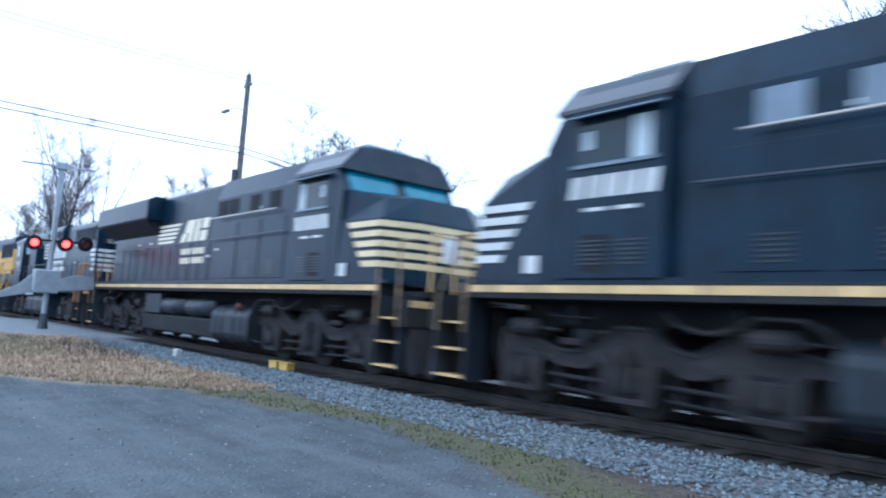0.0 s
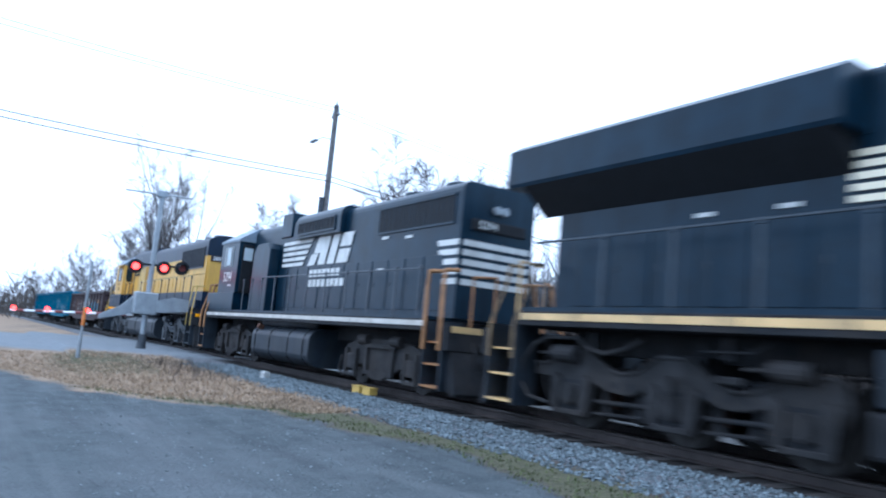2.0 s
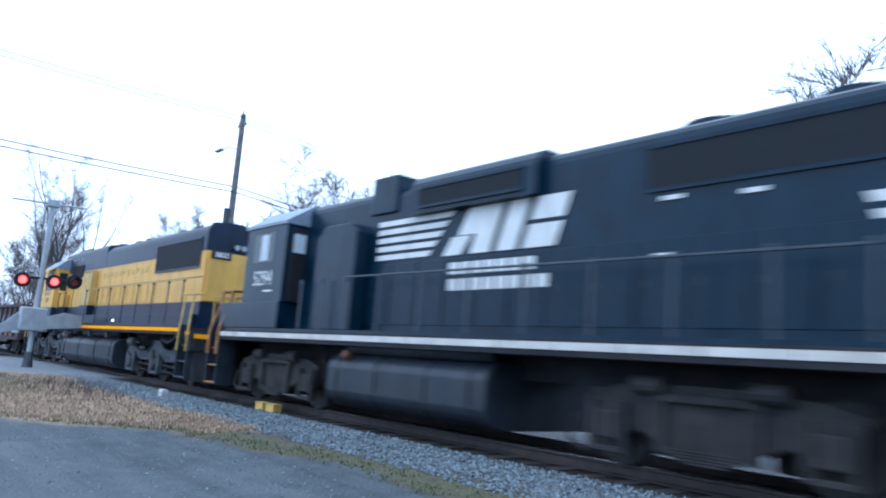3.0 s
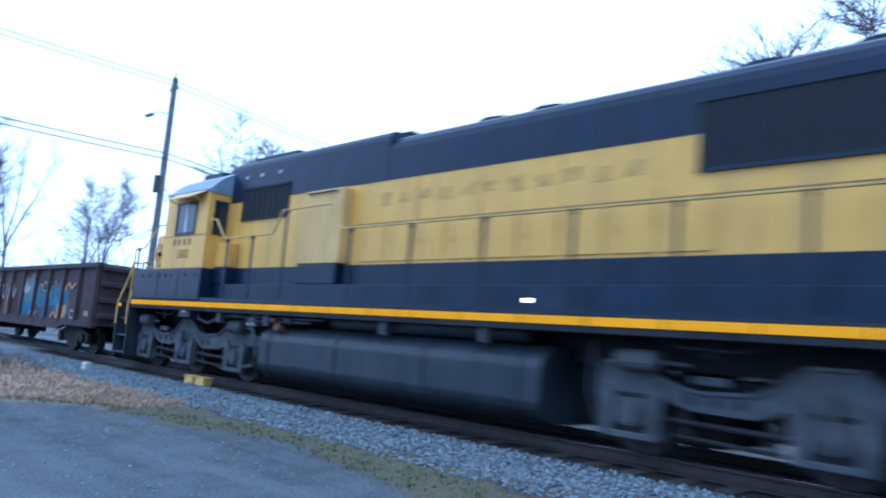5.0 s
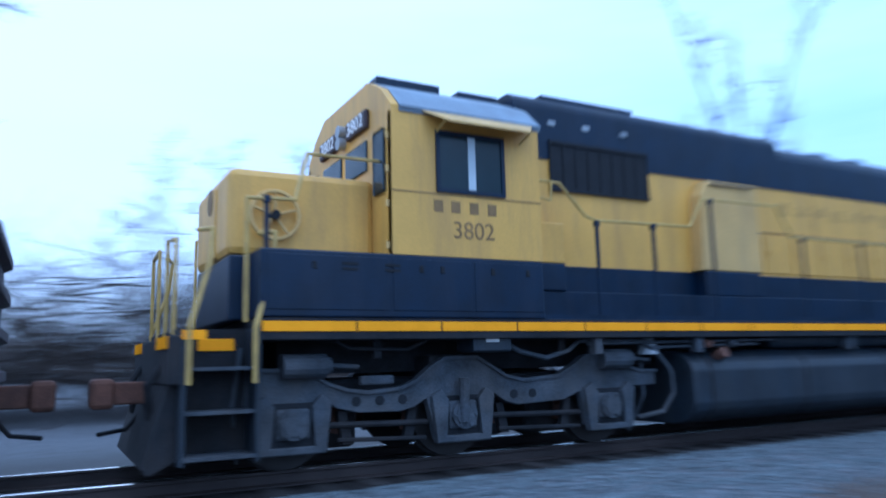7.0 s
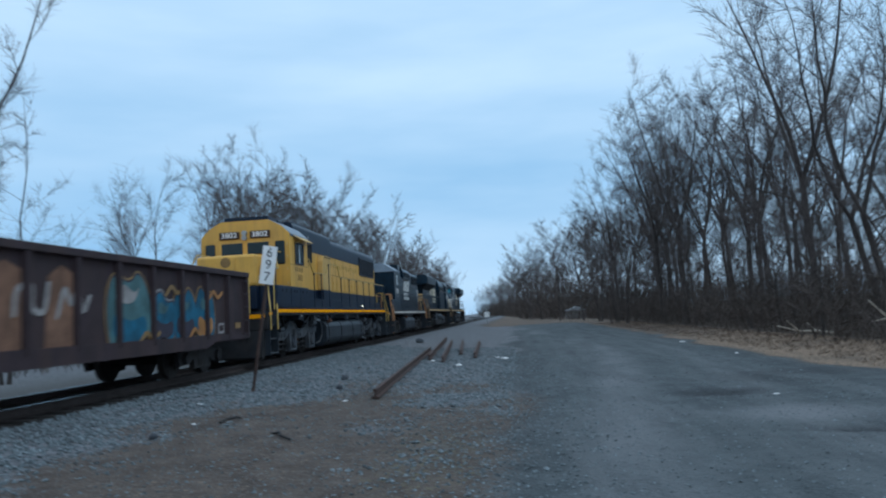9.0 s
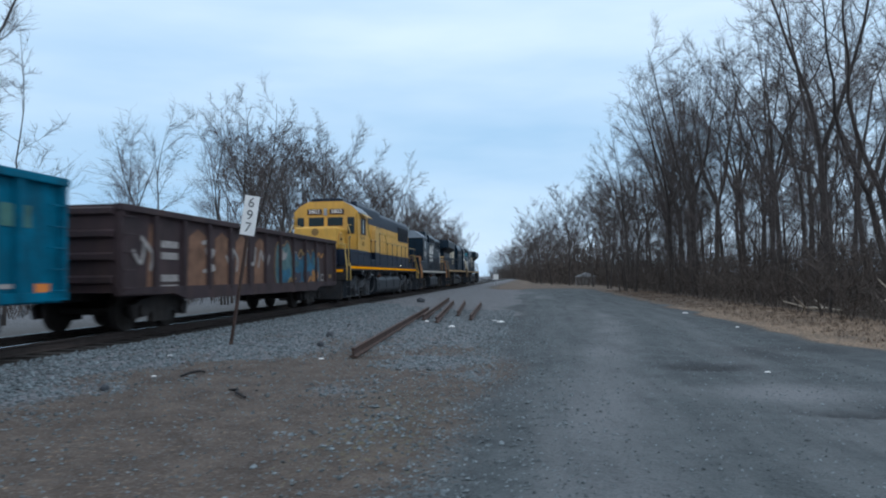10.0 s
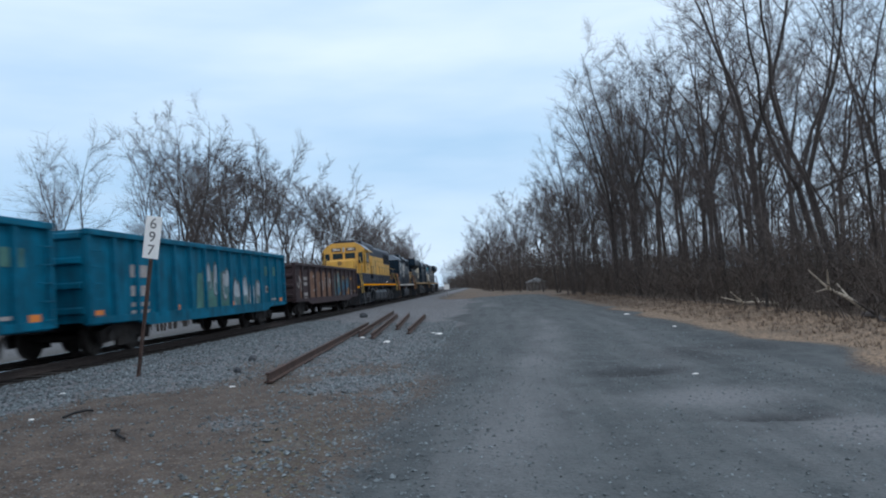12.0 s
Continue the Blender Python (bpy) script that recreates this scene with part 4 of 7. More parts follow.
    for s in (-1, 1):
        w = part("side_window", one(quadbox, 3.0, 3.88, min(s * 1.47, s * 1.503), max(s * 1.47, s * 1.503), 3.1, 3.78), M_GLASS, t, "dark sliding cab window")
        bm = bmesh.new()
        for x in (2.99, 3.89):
            quadbox(bm, x - 0.025, x + 0.025, min(s * 1.47, s * 1.52), max(s * 1.47, s * 1.52), 3.07, 3.81)
        for z in (3.09, 3.79):
            quadbox(bm, 2.97, 3.91, min(s * 1.47, s * 1.52), max(s * 1.47, s * 1.52), z - 0.025, z + 0.025)
        part("window_frame", bm, M_NAVY, w)
        part("window_post", one(quadbox, 3.40, 3.50, min(s * 1.47, s * 1.512), max(s * 1.47, s * 1.512), 3.12, 3.77), M_BLIND, w)
        bm = bmesh.new()
        ring = [[bm.verts.new((x, s * y, z + dz)) for x, y, z in ((2.78, 1.495, 4.02), (4.36, 1.495, 4.02), (4.12, 1.80, 3.83), (3.02, 1.80, 3.83))] for dz in (0.0, 0.022)]
        for k in range(4):
            bm.faces.new((ring[0][k], ring[0][(k + 1) % 4], ring[1][(k + 1) % 4], ring[1][k]))
        bm.faces.new(ring[0])
        bm.faces.new(ring[1][::-1])
        bmesh.ops.recalc_face_normals(bm, faces=bm.faces)
        sh = part("sunshade", bm, M_YELD, t, "cream sunshade")
        for x in (2.98, 4.16):
            part("shade_bracket", one(rod, (x, s * 1.5, 3.78), (x, s * 1.74, 3.86), 0.012, 6), M_HAND, sh)
        part("roof_gutter", one(quadbox, 2.5, 4.47, min(s * 1.5, s * 1.53), max(s * 1.5, s * 1.53), 4.02, 4.05), M_ROOF, t)
        for z in (2.42, 2.9, 3.3, 3.7):
            part("door_hinge", one(rod, (2.38, s * 1.42, z - 0.04), (2.38, s * 1.42, z + 0.04), 0.025, 8), M_YELD, cab)
        for x in (1.5, 2.75, 3.02, 3.7, 4.2):
            part("locker_latch", one(quadbox, x - 0.025, x + 0.025, min(s * 1.49, s * 1.515), max(s * 1.49, s * 1.515), 2.11, 2.19, 0.005), M_BLK2, t)
        for x0, x1 in ((1.0, 2.35), (2.4, 3.4), (3.45, 4.42)):
            part("locker_door", one(quadbox, x0, x1, min(s * 1.49, s * 1.503), max(s * 1.49, s * 1.503), 1.68, 2.26, 0.006), M_NAVY, t)
        part("cab_seam", one(quadbox, 2.4, 4.44, min(s * 1.495, s * 1.501), max(s * 1.495, s * 1.501), 3.035, 3.05), M_FADE, cab)
        for k, x in enumerate((2.99, 3.22, 3.47, 3.72)):
            part("faded_mark", one(quadbox, x - 0.06, x + 0.06, min(s * 1.495, s * 1.5), max(s * 1.495, s * 1.5), 2.83, 2.97), M_FADE, cab)
        words("3802", 0.29, M_FADE, cab, pose(3.46, s * 1.497, 2.62, 90, 0, 0 if s < 0 else 180), "faded brown painted number")
        dw = part("door_window", one(quadbox, 4.43, 4.455, min(s * 1.03, s * 1.36), max(s * 1.03, s * 1.36), 3.05, 3.82, 0.01), M_GLASS, cab, "dark rear cab door window")
        part("mirror_arm", one(bent, [(4.44, s * 1.42, 3.15), (4.6, s * 1.5, 3.1), (4.62, s * 1.5, 3.35)], 0.014), M_HAND, cab)
    # cab front: windscreens, number boards, lamps
    for y0, y1, z0, z1 in ((-0.80, -0.08, 3.42, 3.82), (0.08, 0.80, 3.42, 3.82)):
        part("windscreen", one(quadbox, 2.375, 2.41, y0, y1, z0, z1, 0.02), M_GLASS, t)
    for s in (-1, 1):
        part("cab_door_window", one(quadbox, 2.375, 2.41, min(s * 1.02, s * 1.34), max(s * 1.02, s * 1.34), 3.05, 3.82, 0.04), M_GLASS, t)
        nb = part("number_board", one(quadbox, 2.34, 2.44, min(s * 0.18, s * 0.86), max(s * 0.18, s * 0.86), 3.95, 4.2, 0.03), M_NBOARD, t, "dark number board")
        words("3802", 0.24, M_SIGN, nb, pose(2.337, s * 0.52, 4.075, 90, 0, -90), "white number", 1.15)
    for z in (3.98, 4.14):
        part("headlight", one(rod, (2.30, 0, z), (2.44, 0, z), 0.085, 14), M_GALV, t)
    part("nose_emblem", one(rod, (0.70, 0, 3.05), (0.73, 0, 3.05), 0.16, 18), M_FADE, t)
    part("nose_door", one(quadbox, 0.705, 0.73, -0.3, 0.3, 2.34, 3.15, 0.02), M_YEL, t)
    # handbrake wheel on the nose
    for s in (-1,):
        bm = bmesh.new()
        n = 20
        for k in range(n):
            a, b = k * math.tau / n, (k + 1) * math.tau / n
            rod(bm, (1.21 + 0.27 * math.cos(a), -1.02, 2.75 + 0.27 * math.sin(a)), (1.21 + 0.27 * math.cos(b), -1.02, 2.75 + 0.27 * math.sin(b)), 0.025, 6)
        for k in range(5):
            a = 0.3 + k * math.tau / 5
            rod(bm, (1.21, -1.0, 2.75), (1.21 + 0.27 * math.cos(a), -1.02, 2.75 + 0.27 * math.sin(a)), 0.018, 6)
        hb = part("handbrake_wheel", bm, M_YELD, t, "pale yellow handbrake wheel")
        part("hub", one(rod, (1.21, -0.95, 2.75), (1.21, -1.06, 2.75), 0.055, 10), M_BLK2, hb)
    for s in (-1, 1):
        stanchion(t, 1.0, s * 1.46, 1.6, 2.84, M_NAVY)
        part("nose_handrail", one(bent, [(0.8, s * 1.46, 1.55), (0.8, s * 1.46, 2.82), (1.3, s * 1.46, 2.84), (1.5, s * 1.25, 3.42), (2.4, s * 1.2, 3.44)], 0.02), M_HAND, t)
    # long hood
    hood = part("long_hood", one(prism, hood_prof(0.97, 2.34, 3.82, 0.01), "x", 4.44, 19.35), M_YEL, t, "yellow long hood with rust streaks")
    part("hood_top", one(prism, hood_prof(0.985, 3.81, 4.72, 0.18), "x", 4.44, 9.75), M_NAVY, t, "navy hood roof")
    part("rear_hood_top", one(prism, hood_prof(0.98, 3.81, 4.61, 0.26), "x", 9.75, 19.35), M_NAVY, t, "navy hood roof")
    part("hood_base", one(quadbox, 4.44, 19.36, -0.985, 0.985, 1.6, 2.35, 0.01), M_NAVY, t)
    part("rear_end_cap", one(quadbox, 19.33, 19.42, -0.9, 0.9, 2.36, 3.80, 0.03), M_YEL, t)
    nb = part("number_board", one(quadbox, 19.38, 19.46, -0.85, -0.25, 3.6, 3.82, 0.02), M_NBOARD, t)
    words("3802", 0.2, M_SIGN, nb, pose(19.462, -0.55, 3.71, 90, 0, 90), "white number", 1.1)
    for y in (-0.1, 0.1):
        part("headlight", one(rod, (19.4, y, 4.0), (19.47, y, 4.0), 0.08, 12), M_GALV, t)
    part("walkway", one(quadbox, 4.44, 19.4, -1.47, 1.47, 1.6, 1.66), M_NAVY, t)
    for s in (-1, 1):
        part("walkway_duct", one(quadbox, 4.5, 19.3, min(s * 0.99, s * 1.2), max(s * 0.99, s * 1.2), 1.66, 1.98, 0.01), M_NAVY, t)
        part("cab_step_box", one(quadbox, 4.44, 5.0, min(s * 0.98, s * 1.22), max(s * 0.98, s * 1.22), 2.345, 2.88, 0.02), M_YEL, t)
        part("step_box_base", one(quadbox, 4.44, 5.0, min(s * 0.98, s * 1.225), max(s * 0.98, s * 1.225), 1.98, 2.345, 0.02), M_NAVY, t)
        bx = part("filter_box", one(prism, [(7.55, 2.36), (8.85, 2.36), (8.85, 3.74), (7.75, 3.74), (7.62, 3.5)], "y", s * 0.97, s * 1.2, 0.02), M_YELD, t, "faded cream equipment box")
        part("box_base", one(quadbox, 7.6, 8.8, min(s * 0.98, s * 1.2), max(s * 0.98, s * 1.2), 1.98, 2.355, 0.02), M_NAVY, t)
        part("box_rail", one(bent, [(7.8, s * 1.23, 3.68), (8.7, s * 1.23, 3.68)], 0.016), M_NAVY, bx)
        part("hood_seam", one(quadbox, 8.9, 19.3, min(s * 0.97, s * 0.982), max(s * 0.97, s * 0.982), 3.05, 3.07), M_FADE, hood)
        # a long line of worn-off lettering, now only pale brown bars
        for k, x in enumerate(np.arange(9.75, 14.9, 0.48)):
            part("faded_mark", one(quadbox, x - 0.15, x + 0.15, min(s * 0.965, s * 0.974), max(s * 0.965, s * 0.974), 3.36 + 0.03 * (k % 3), 3.60 - 0.04 * (k % 2)), M_FADE2, hood)
        for x in np.arange(9.1, 15.4, 1.44):
            part("hood_joint", one(quadbox, x - 0.012, x + 0.012, min(s * 0.965, s * 0.978), max(s * 0.965, s * 0.978), 2.36, 3.80), M_FADE2, hood)
        for x in (5.3, 7.1, 10.5, 12.6):
            part("sill_bracket", one(quadbox, x - 0.06, x + 0.06, min(s * 1.3, s * 1.44), max(s * 1.3, s * 1.44), 1.16, 1.40, 0.01), M_TRUCK, t)
        for z, x0, x1 in ((1.30, 5.2, 8.8), (1.24, 6.3, 8.4)):
            part("air_pipe", one(bent, [(x0, s * 1.32, z), (x1, s * 1.32, z + 0.03)], 0.022), M_TRUCK, t)
        for x in (7.05, 7.25, 7.75):
            part("pipe_joint", one(rod, (x, s * 1.36, 1.28), (x + 0.13, s * 1.36, 1.28), 0.06, 10), M_RUST if x == 7.25 else M_TRUCK, t)
        for x in (5.05, 5.65, 6.35):
            part("lifting_lug", one(quadbox, x - 0.06, x + 0.06, min(s * 0.88, s * 1.0), max(s * 0.88, s * 1.0), 4.3, 4.37), M_GALV, hood)
        pts = [(4.46, 3.36), (4.78, 3.35), (5.18, 2.95), (5.36, 2.90), (6.35, 2.92), (7.06, 2.93), (7.34, 3.36), (8.95, 3.38), (9.25, 2.91)] + [(x, 2.91) for x in (11, 13, 15, 17, 19.3)]
        part("handrail", one(bent, [(x, s * 1.45, z) for x, z in pts], 0.02), M_HAND, t, "yellow walkway handrail")
        for x, z in ((5.36, 2.88), (6.35, 2.90), (7.5, 3.35), (9.5, 2.89), (11, 2.89), (12.5, 2.89), (14, 2.89), (15.4, 2.89), (16.8, 2.89), (18.1, 2.89), (19.25, 2.89)):
            stanchion(t, x, s * 1.45, 1.62, z, M_NAVY)
    doors(t, np.arange(9.5, 15.3, 0.72), 2.4, 3.02, 0.97, 0.62, M_YEL)
    grille(t, 5.0, 6.75, 3.40, 4.06, 0.985, M_BLK2, 8)
    grille(t, 15.4, 19.0, 3.35, 4.2, 0.985, M_NAVY, 16)
    part("roof_box", one(quadbox, 5.0, 6.7, -0.85, 0.85, 4.6, 4.80, 0.03), M_NAVY, t)
    part("exhaust_stack", one(quadbox, 8.6, 9.75, -0.5, 0.5, 4.65, 4.84, 0.04), M_BLK2, t)
    for x in (11.6, 12.7, 15.9, 17.2, 18.5):
        fan(t, x, 4.60, 0.55, M_NAVY)
    part("bell", one(rod, (6.35, -1.2, 1.15), (6.35, -1.2, 1.42), 0.16, 12, 0.06), M_GALV, t)
    part("sand_hose_box", one(quadbox, 3.45, 3.98, -1.42, -1.0, 1.22, 1.42, 0.02), M_TANK, t)
    part("notice", one(quadbox, 3.62, 3.80, -1.428, -1.42, 1.33, 1.40), M_WHT, t)
    part("classification_lamp", one(quadbox, 13.35, 13.43, -1.5, -1.485, 1.72, 1.77), M_HEAD, t)
    return t


def emblem(t, x0, x1, z0, z1, y, s, paint):
    """A bold white emblem of plain slanted slabs; x0 is the end beside the stripes."""
    w, h = x1 - x0, z1 - z0

    def slab(u0, u1, v0, v1, k=0.10):
        part("emblem_mark", shape_patch([(x0 + w * (u0 + k * v0), z0 + h * v0), (x0 + w * (u1 + k * v0), z0 + h * v0), (x0 + w * (u1 + k * v1), z0 + h * v1), (x0 + w * (u0 + k * v1), z0 + h * v1)], y, s), paint, t, "bold white emblem")

    slab(0.0, 0.16, 0.0, 0.40, 0.20)
    slab(0.06, 0.28, 0.42, 1.0, 0.16)
    slab(0.24, 0.40, 0.0, 1.0)
    slab(0.45, 0.60, 0.0, 1.0)
    slab(0.65, 0.88, 0.55, 1.0)
    slab(0.65, 0.88, 0.0, 0.46)


def road_switcher():
    """Black four-axle locomotive, long hood leading."""
    t = tagged(new("diesel_locomotive"), "black four-axle diesel locomotive with white stripes and rusty end rails", "locomotive", "locomotives of the train")
    frame_and_tank(t, 0.5, 15.55, 1.45, M_WSILL, 5.5, 9.9, segs=14)
    for s in (-1, 1):
        part("air_reservoir", one(rod, (5.9, s * 1.15, 1.3), (9.8, s * 1.15, 1.3), 0.14, 12), M_TANK, t, smooth=True)
    four_wheel_truck(t, 2.9, 1.37, 1, 0.508, 1.0, True)
    four_wheel_truck(t, 13.3, 1.37, 1, 0.508, 1.0, True)
    for x0, x1, d, px in ((-0.1, 0.5, -1, -0.1), (15.6, 16.25, 1, 16.3)):
        for s in (-1, 1):
            steps(t, x0, x1, s, M_RUSTRAIL, M_RUSTRAIL, d, 0.04)
        pilot(t, px, d, M_TAPE2)
        part("end_deck", one(quadbox, min(px, px - d * 0.8), max(px, px - d * 0.8), -1.0, 1.0, 1.36, 1.44), M_UNDER, t)
        for y in (-0.9, 0.35):
            part("end_rail", one(bent, [(px, y, 1.4), (px, y, 2.4), (px, y + 0.55, 2.45), (px, y + 0.55, 1.4)], 0.025), M_RUSTRAIL, t)
    part("deck", one(quadbox, 0.4, 15.6, -1.46, 1.46, 1.54, 1.6), M_BLK, t)
    part("side_locker", one(quadbox, 0.3, 3.3, -1.48, 1.48, 1.6, 2.2, 0.02), M_BLK, t)
    part("nose", one(quadbox, 0.35, 1.5, -0.9, 0.9, 1.6, 3.05, 0.08), M_BLK, t, "black short hood")
    bm = bmesh.new()
    for s in (-1, 1):
        prism(bm, [(1.45, 2.2), (3.35, 2.2), (3.35, 3.95), (1.45, 3.95)], "y", s * 1.38, s * 1.47)
    prism(bm, [(-1.39, 2.2), (1.39, 2.2), (1.39, 3.95), (0.9, 4.4), (-0.9, 4.4), (-1.39, 3.95)], "x", 3.28, 3.35)
    prism(bm, [(-1.39, 2.2), (1.39, 2.2), (1.39, 3.95), (0.9, 4.4), (-0.9, 4.4), (-1.39, 3.95)], "x", 1.45, 1.5)
    cab = part("cab", bm, M_BLK, t)
    part("cab_roof", one(prism, [(-1.5, 3.93), (-1.5, 4.0), (-0.8, 4.46), (0.8, 4.46), (1.5, 4.0), (1.5, 3.93)], "x", 1.35, 3.4), M_ROOF, t, "grey cab roof")
    part("roof_hatch", one(quadbox, 2.2, 3.1, -0.4, 0.4, 4.45, 4.56, 0.03), M_BLK, t)
    for s in (-1, 1):
        w = part("side_window", one(quadbox, 1.85, 2.85, min(s * 1.45, s * 1.478), max(s * 1.45, s * 1.478), 3.1, 3.78), M_GLASS, t)
        part("window_blind", one(quadbox, 2.2, 2.55, min(s * 1.46, s * 1.486), max(s * 1.46, s * 1.486), 3.14, 3.74), M_BLIND, w)
        words("5294", 0.48, M_WHT, cab, pose(2.4, s * 1.474, 2.72, 90, 0, 0 if s < 0 else 180), "white painted number", 0.95)
        part("small_mark", one(quadbox, 2.5, 2.9, min(s * 1.47, s * 1.476), max(s * 1.47, s * 1.476), 2.42, 2.46), M_WHT, cab)
        part("cab_door", one(quadbox, 3.34, 3.38, min(s * 0.95, s * 1.35), max(s * 0.95, s * 1.35), 2.2, 3.85, 0.02), M_BLK2, t)
        db = part("door_window", one(quadbox, 3.37, 3.39, min(s * 1.0, s * 1.3), max(s * 1.0, s * 1.3), 3.3, 3.72), M_BLIND, t)
        part("equipment_box", one(prism, [(4.4, 1.6), (5.9, 1.6), (5.9, 3.55), (5.6, 3.75), (4.7, 3.75), (4.4, 3.5)], "y", s * 0.95, s * 1.3, 0.03), M_BLK, t)
        part("handrail", one(bent, [(5.9, s * 1.44, 2.62), (15.2, s * 1.44, 2.55)], 0.02), M_BLKRAIL, t)
        for x in (4.2, 5.0, 5.9, 7.0, 8.2, 9.4, 10.6, 11.8, 13.0, 14.2, 15.2):
            stanchion(t, x, s * 1.44, 1.5, 2.6, M_BLKRAIL)
        # emblem: slanted stripes beside a bold two-part mark
        for k in range(5):
            z = 2.98 + k * 0.165
            part("emblem_stripe", shape_patch([(6.15, z), (7.75 + 0.14 * k, z), (7.85 + 0.14 * k, z + 0.1), (6.15, z + 0.1)], 0.96, s), M_WHT, t)
        emblem(t, 8.15, 11.05, 2.95, 3.74, 0.96, s, M_WHT)
        for z, x1 in ((2.62, 10.3), (2.34, 10.55)):
            x = 8.35
            while x < x1:
                part("lettering_bar", one(quadbox, x, x + 0.22, min(s * 0.95, s * 0.964), max(s * 0.95, s * 0.964), z, z + 0.2), M_WHT, t)
                x += 0.29
        for x, z in ((12.5, 3.4), (13.6, 3.35), (12.4, 2.65)):
            part("paint_patch", one(quadbox, x, x + 0.3, min(s * 0.95, s * 0.964), max(s * 0.95, s * 0.964), z, z + 0.06), M_WHT, t)
    part("long_hood", one(prism, hood_prof(0.94, 1.6, 4.42, 0.22), "x", 3.35, 15.75), M_BLK, t, "black long hood")
    part("filter_hatch", one(quadbox, 5.85, 6.7, -0.99, 0.99, 3.9, 4.66, 0.03), M_BLK, t)
    part("brake_grid_hump", one(prism, hood_prof(1.12, 3.75, 4.5, 0.3), "x", 7.3, 10.4), M_BLK, t)
    grille(t, 7.6, 10.1, 3.85, 4.2, 1.13, M_BLK, 10)
    grille(t, 12.3, 15.5, 3.55, 4.15, 0.945, M_BLK, 14)
    doors(t, np.arange(6.3, 15.4, 0.78), 1.75, 2.9, 0.935, 0.70, M_BLK)
    for x in (8.9, 12.8, 14.6):
        fan(t, x, 4.42, 0.55, M_BLK)
    for k in range(5):
        z = 2.28 + k * 0.2
        part("end_stripe", one(quadbox, 15.72, 15.768, -0.85, 0.85, z, z + 0.12), M_WHT, t)
        for s in (-1, 1):
            part("end_stripe", shape_patch([(15.0 + 0.03 * k * 0 + (4 - k) * 0.06, z), (15.74, z), (15.74, z + 0.12), (14.95 + (4 - k) * 0.06, z + 0.12)], 0.946, s), M_WHT, t)
    nb = part("number_board", one(quadbox, 15.72, 15.80, -0.7, 0.7, 3.42, 3.66, 0.02), M_BLK2, t)
    words("5294", 0.22, M_WHT, nb, pose(15.803, -0.3, 3.54, 90, 0, 90), "white number", 1.1)
    for y in (-0.1, 0.1):
        part("headlight", one(rod, (15.74, y, 3.9), (15.84, y, 3.9), 0.09, 12), M_GALV, t)
    return t


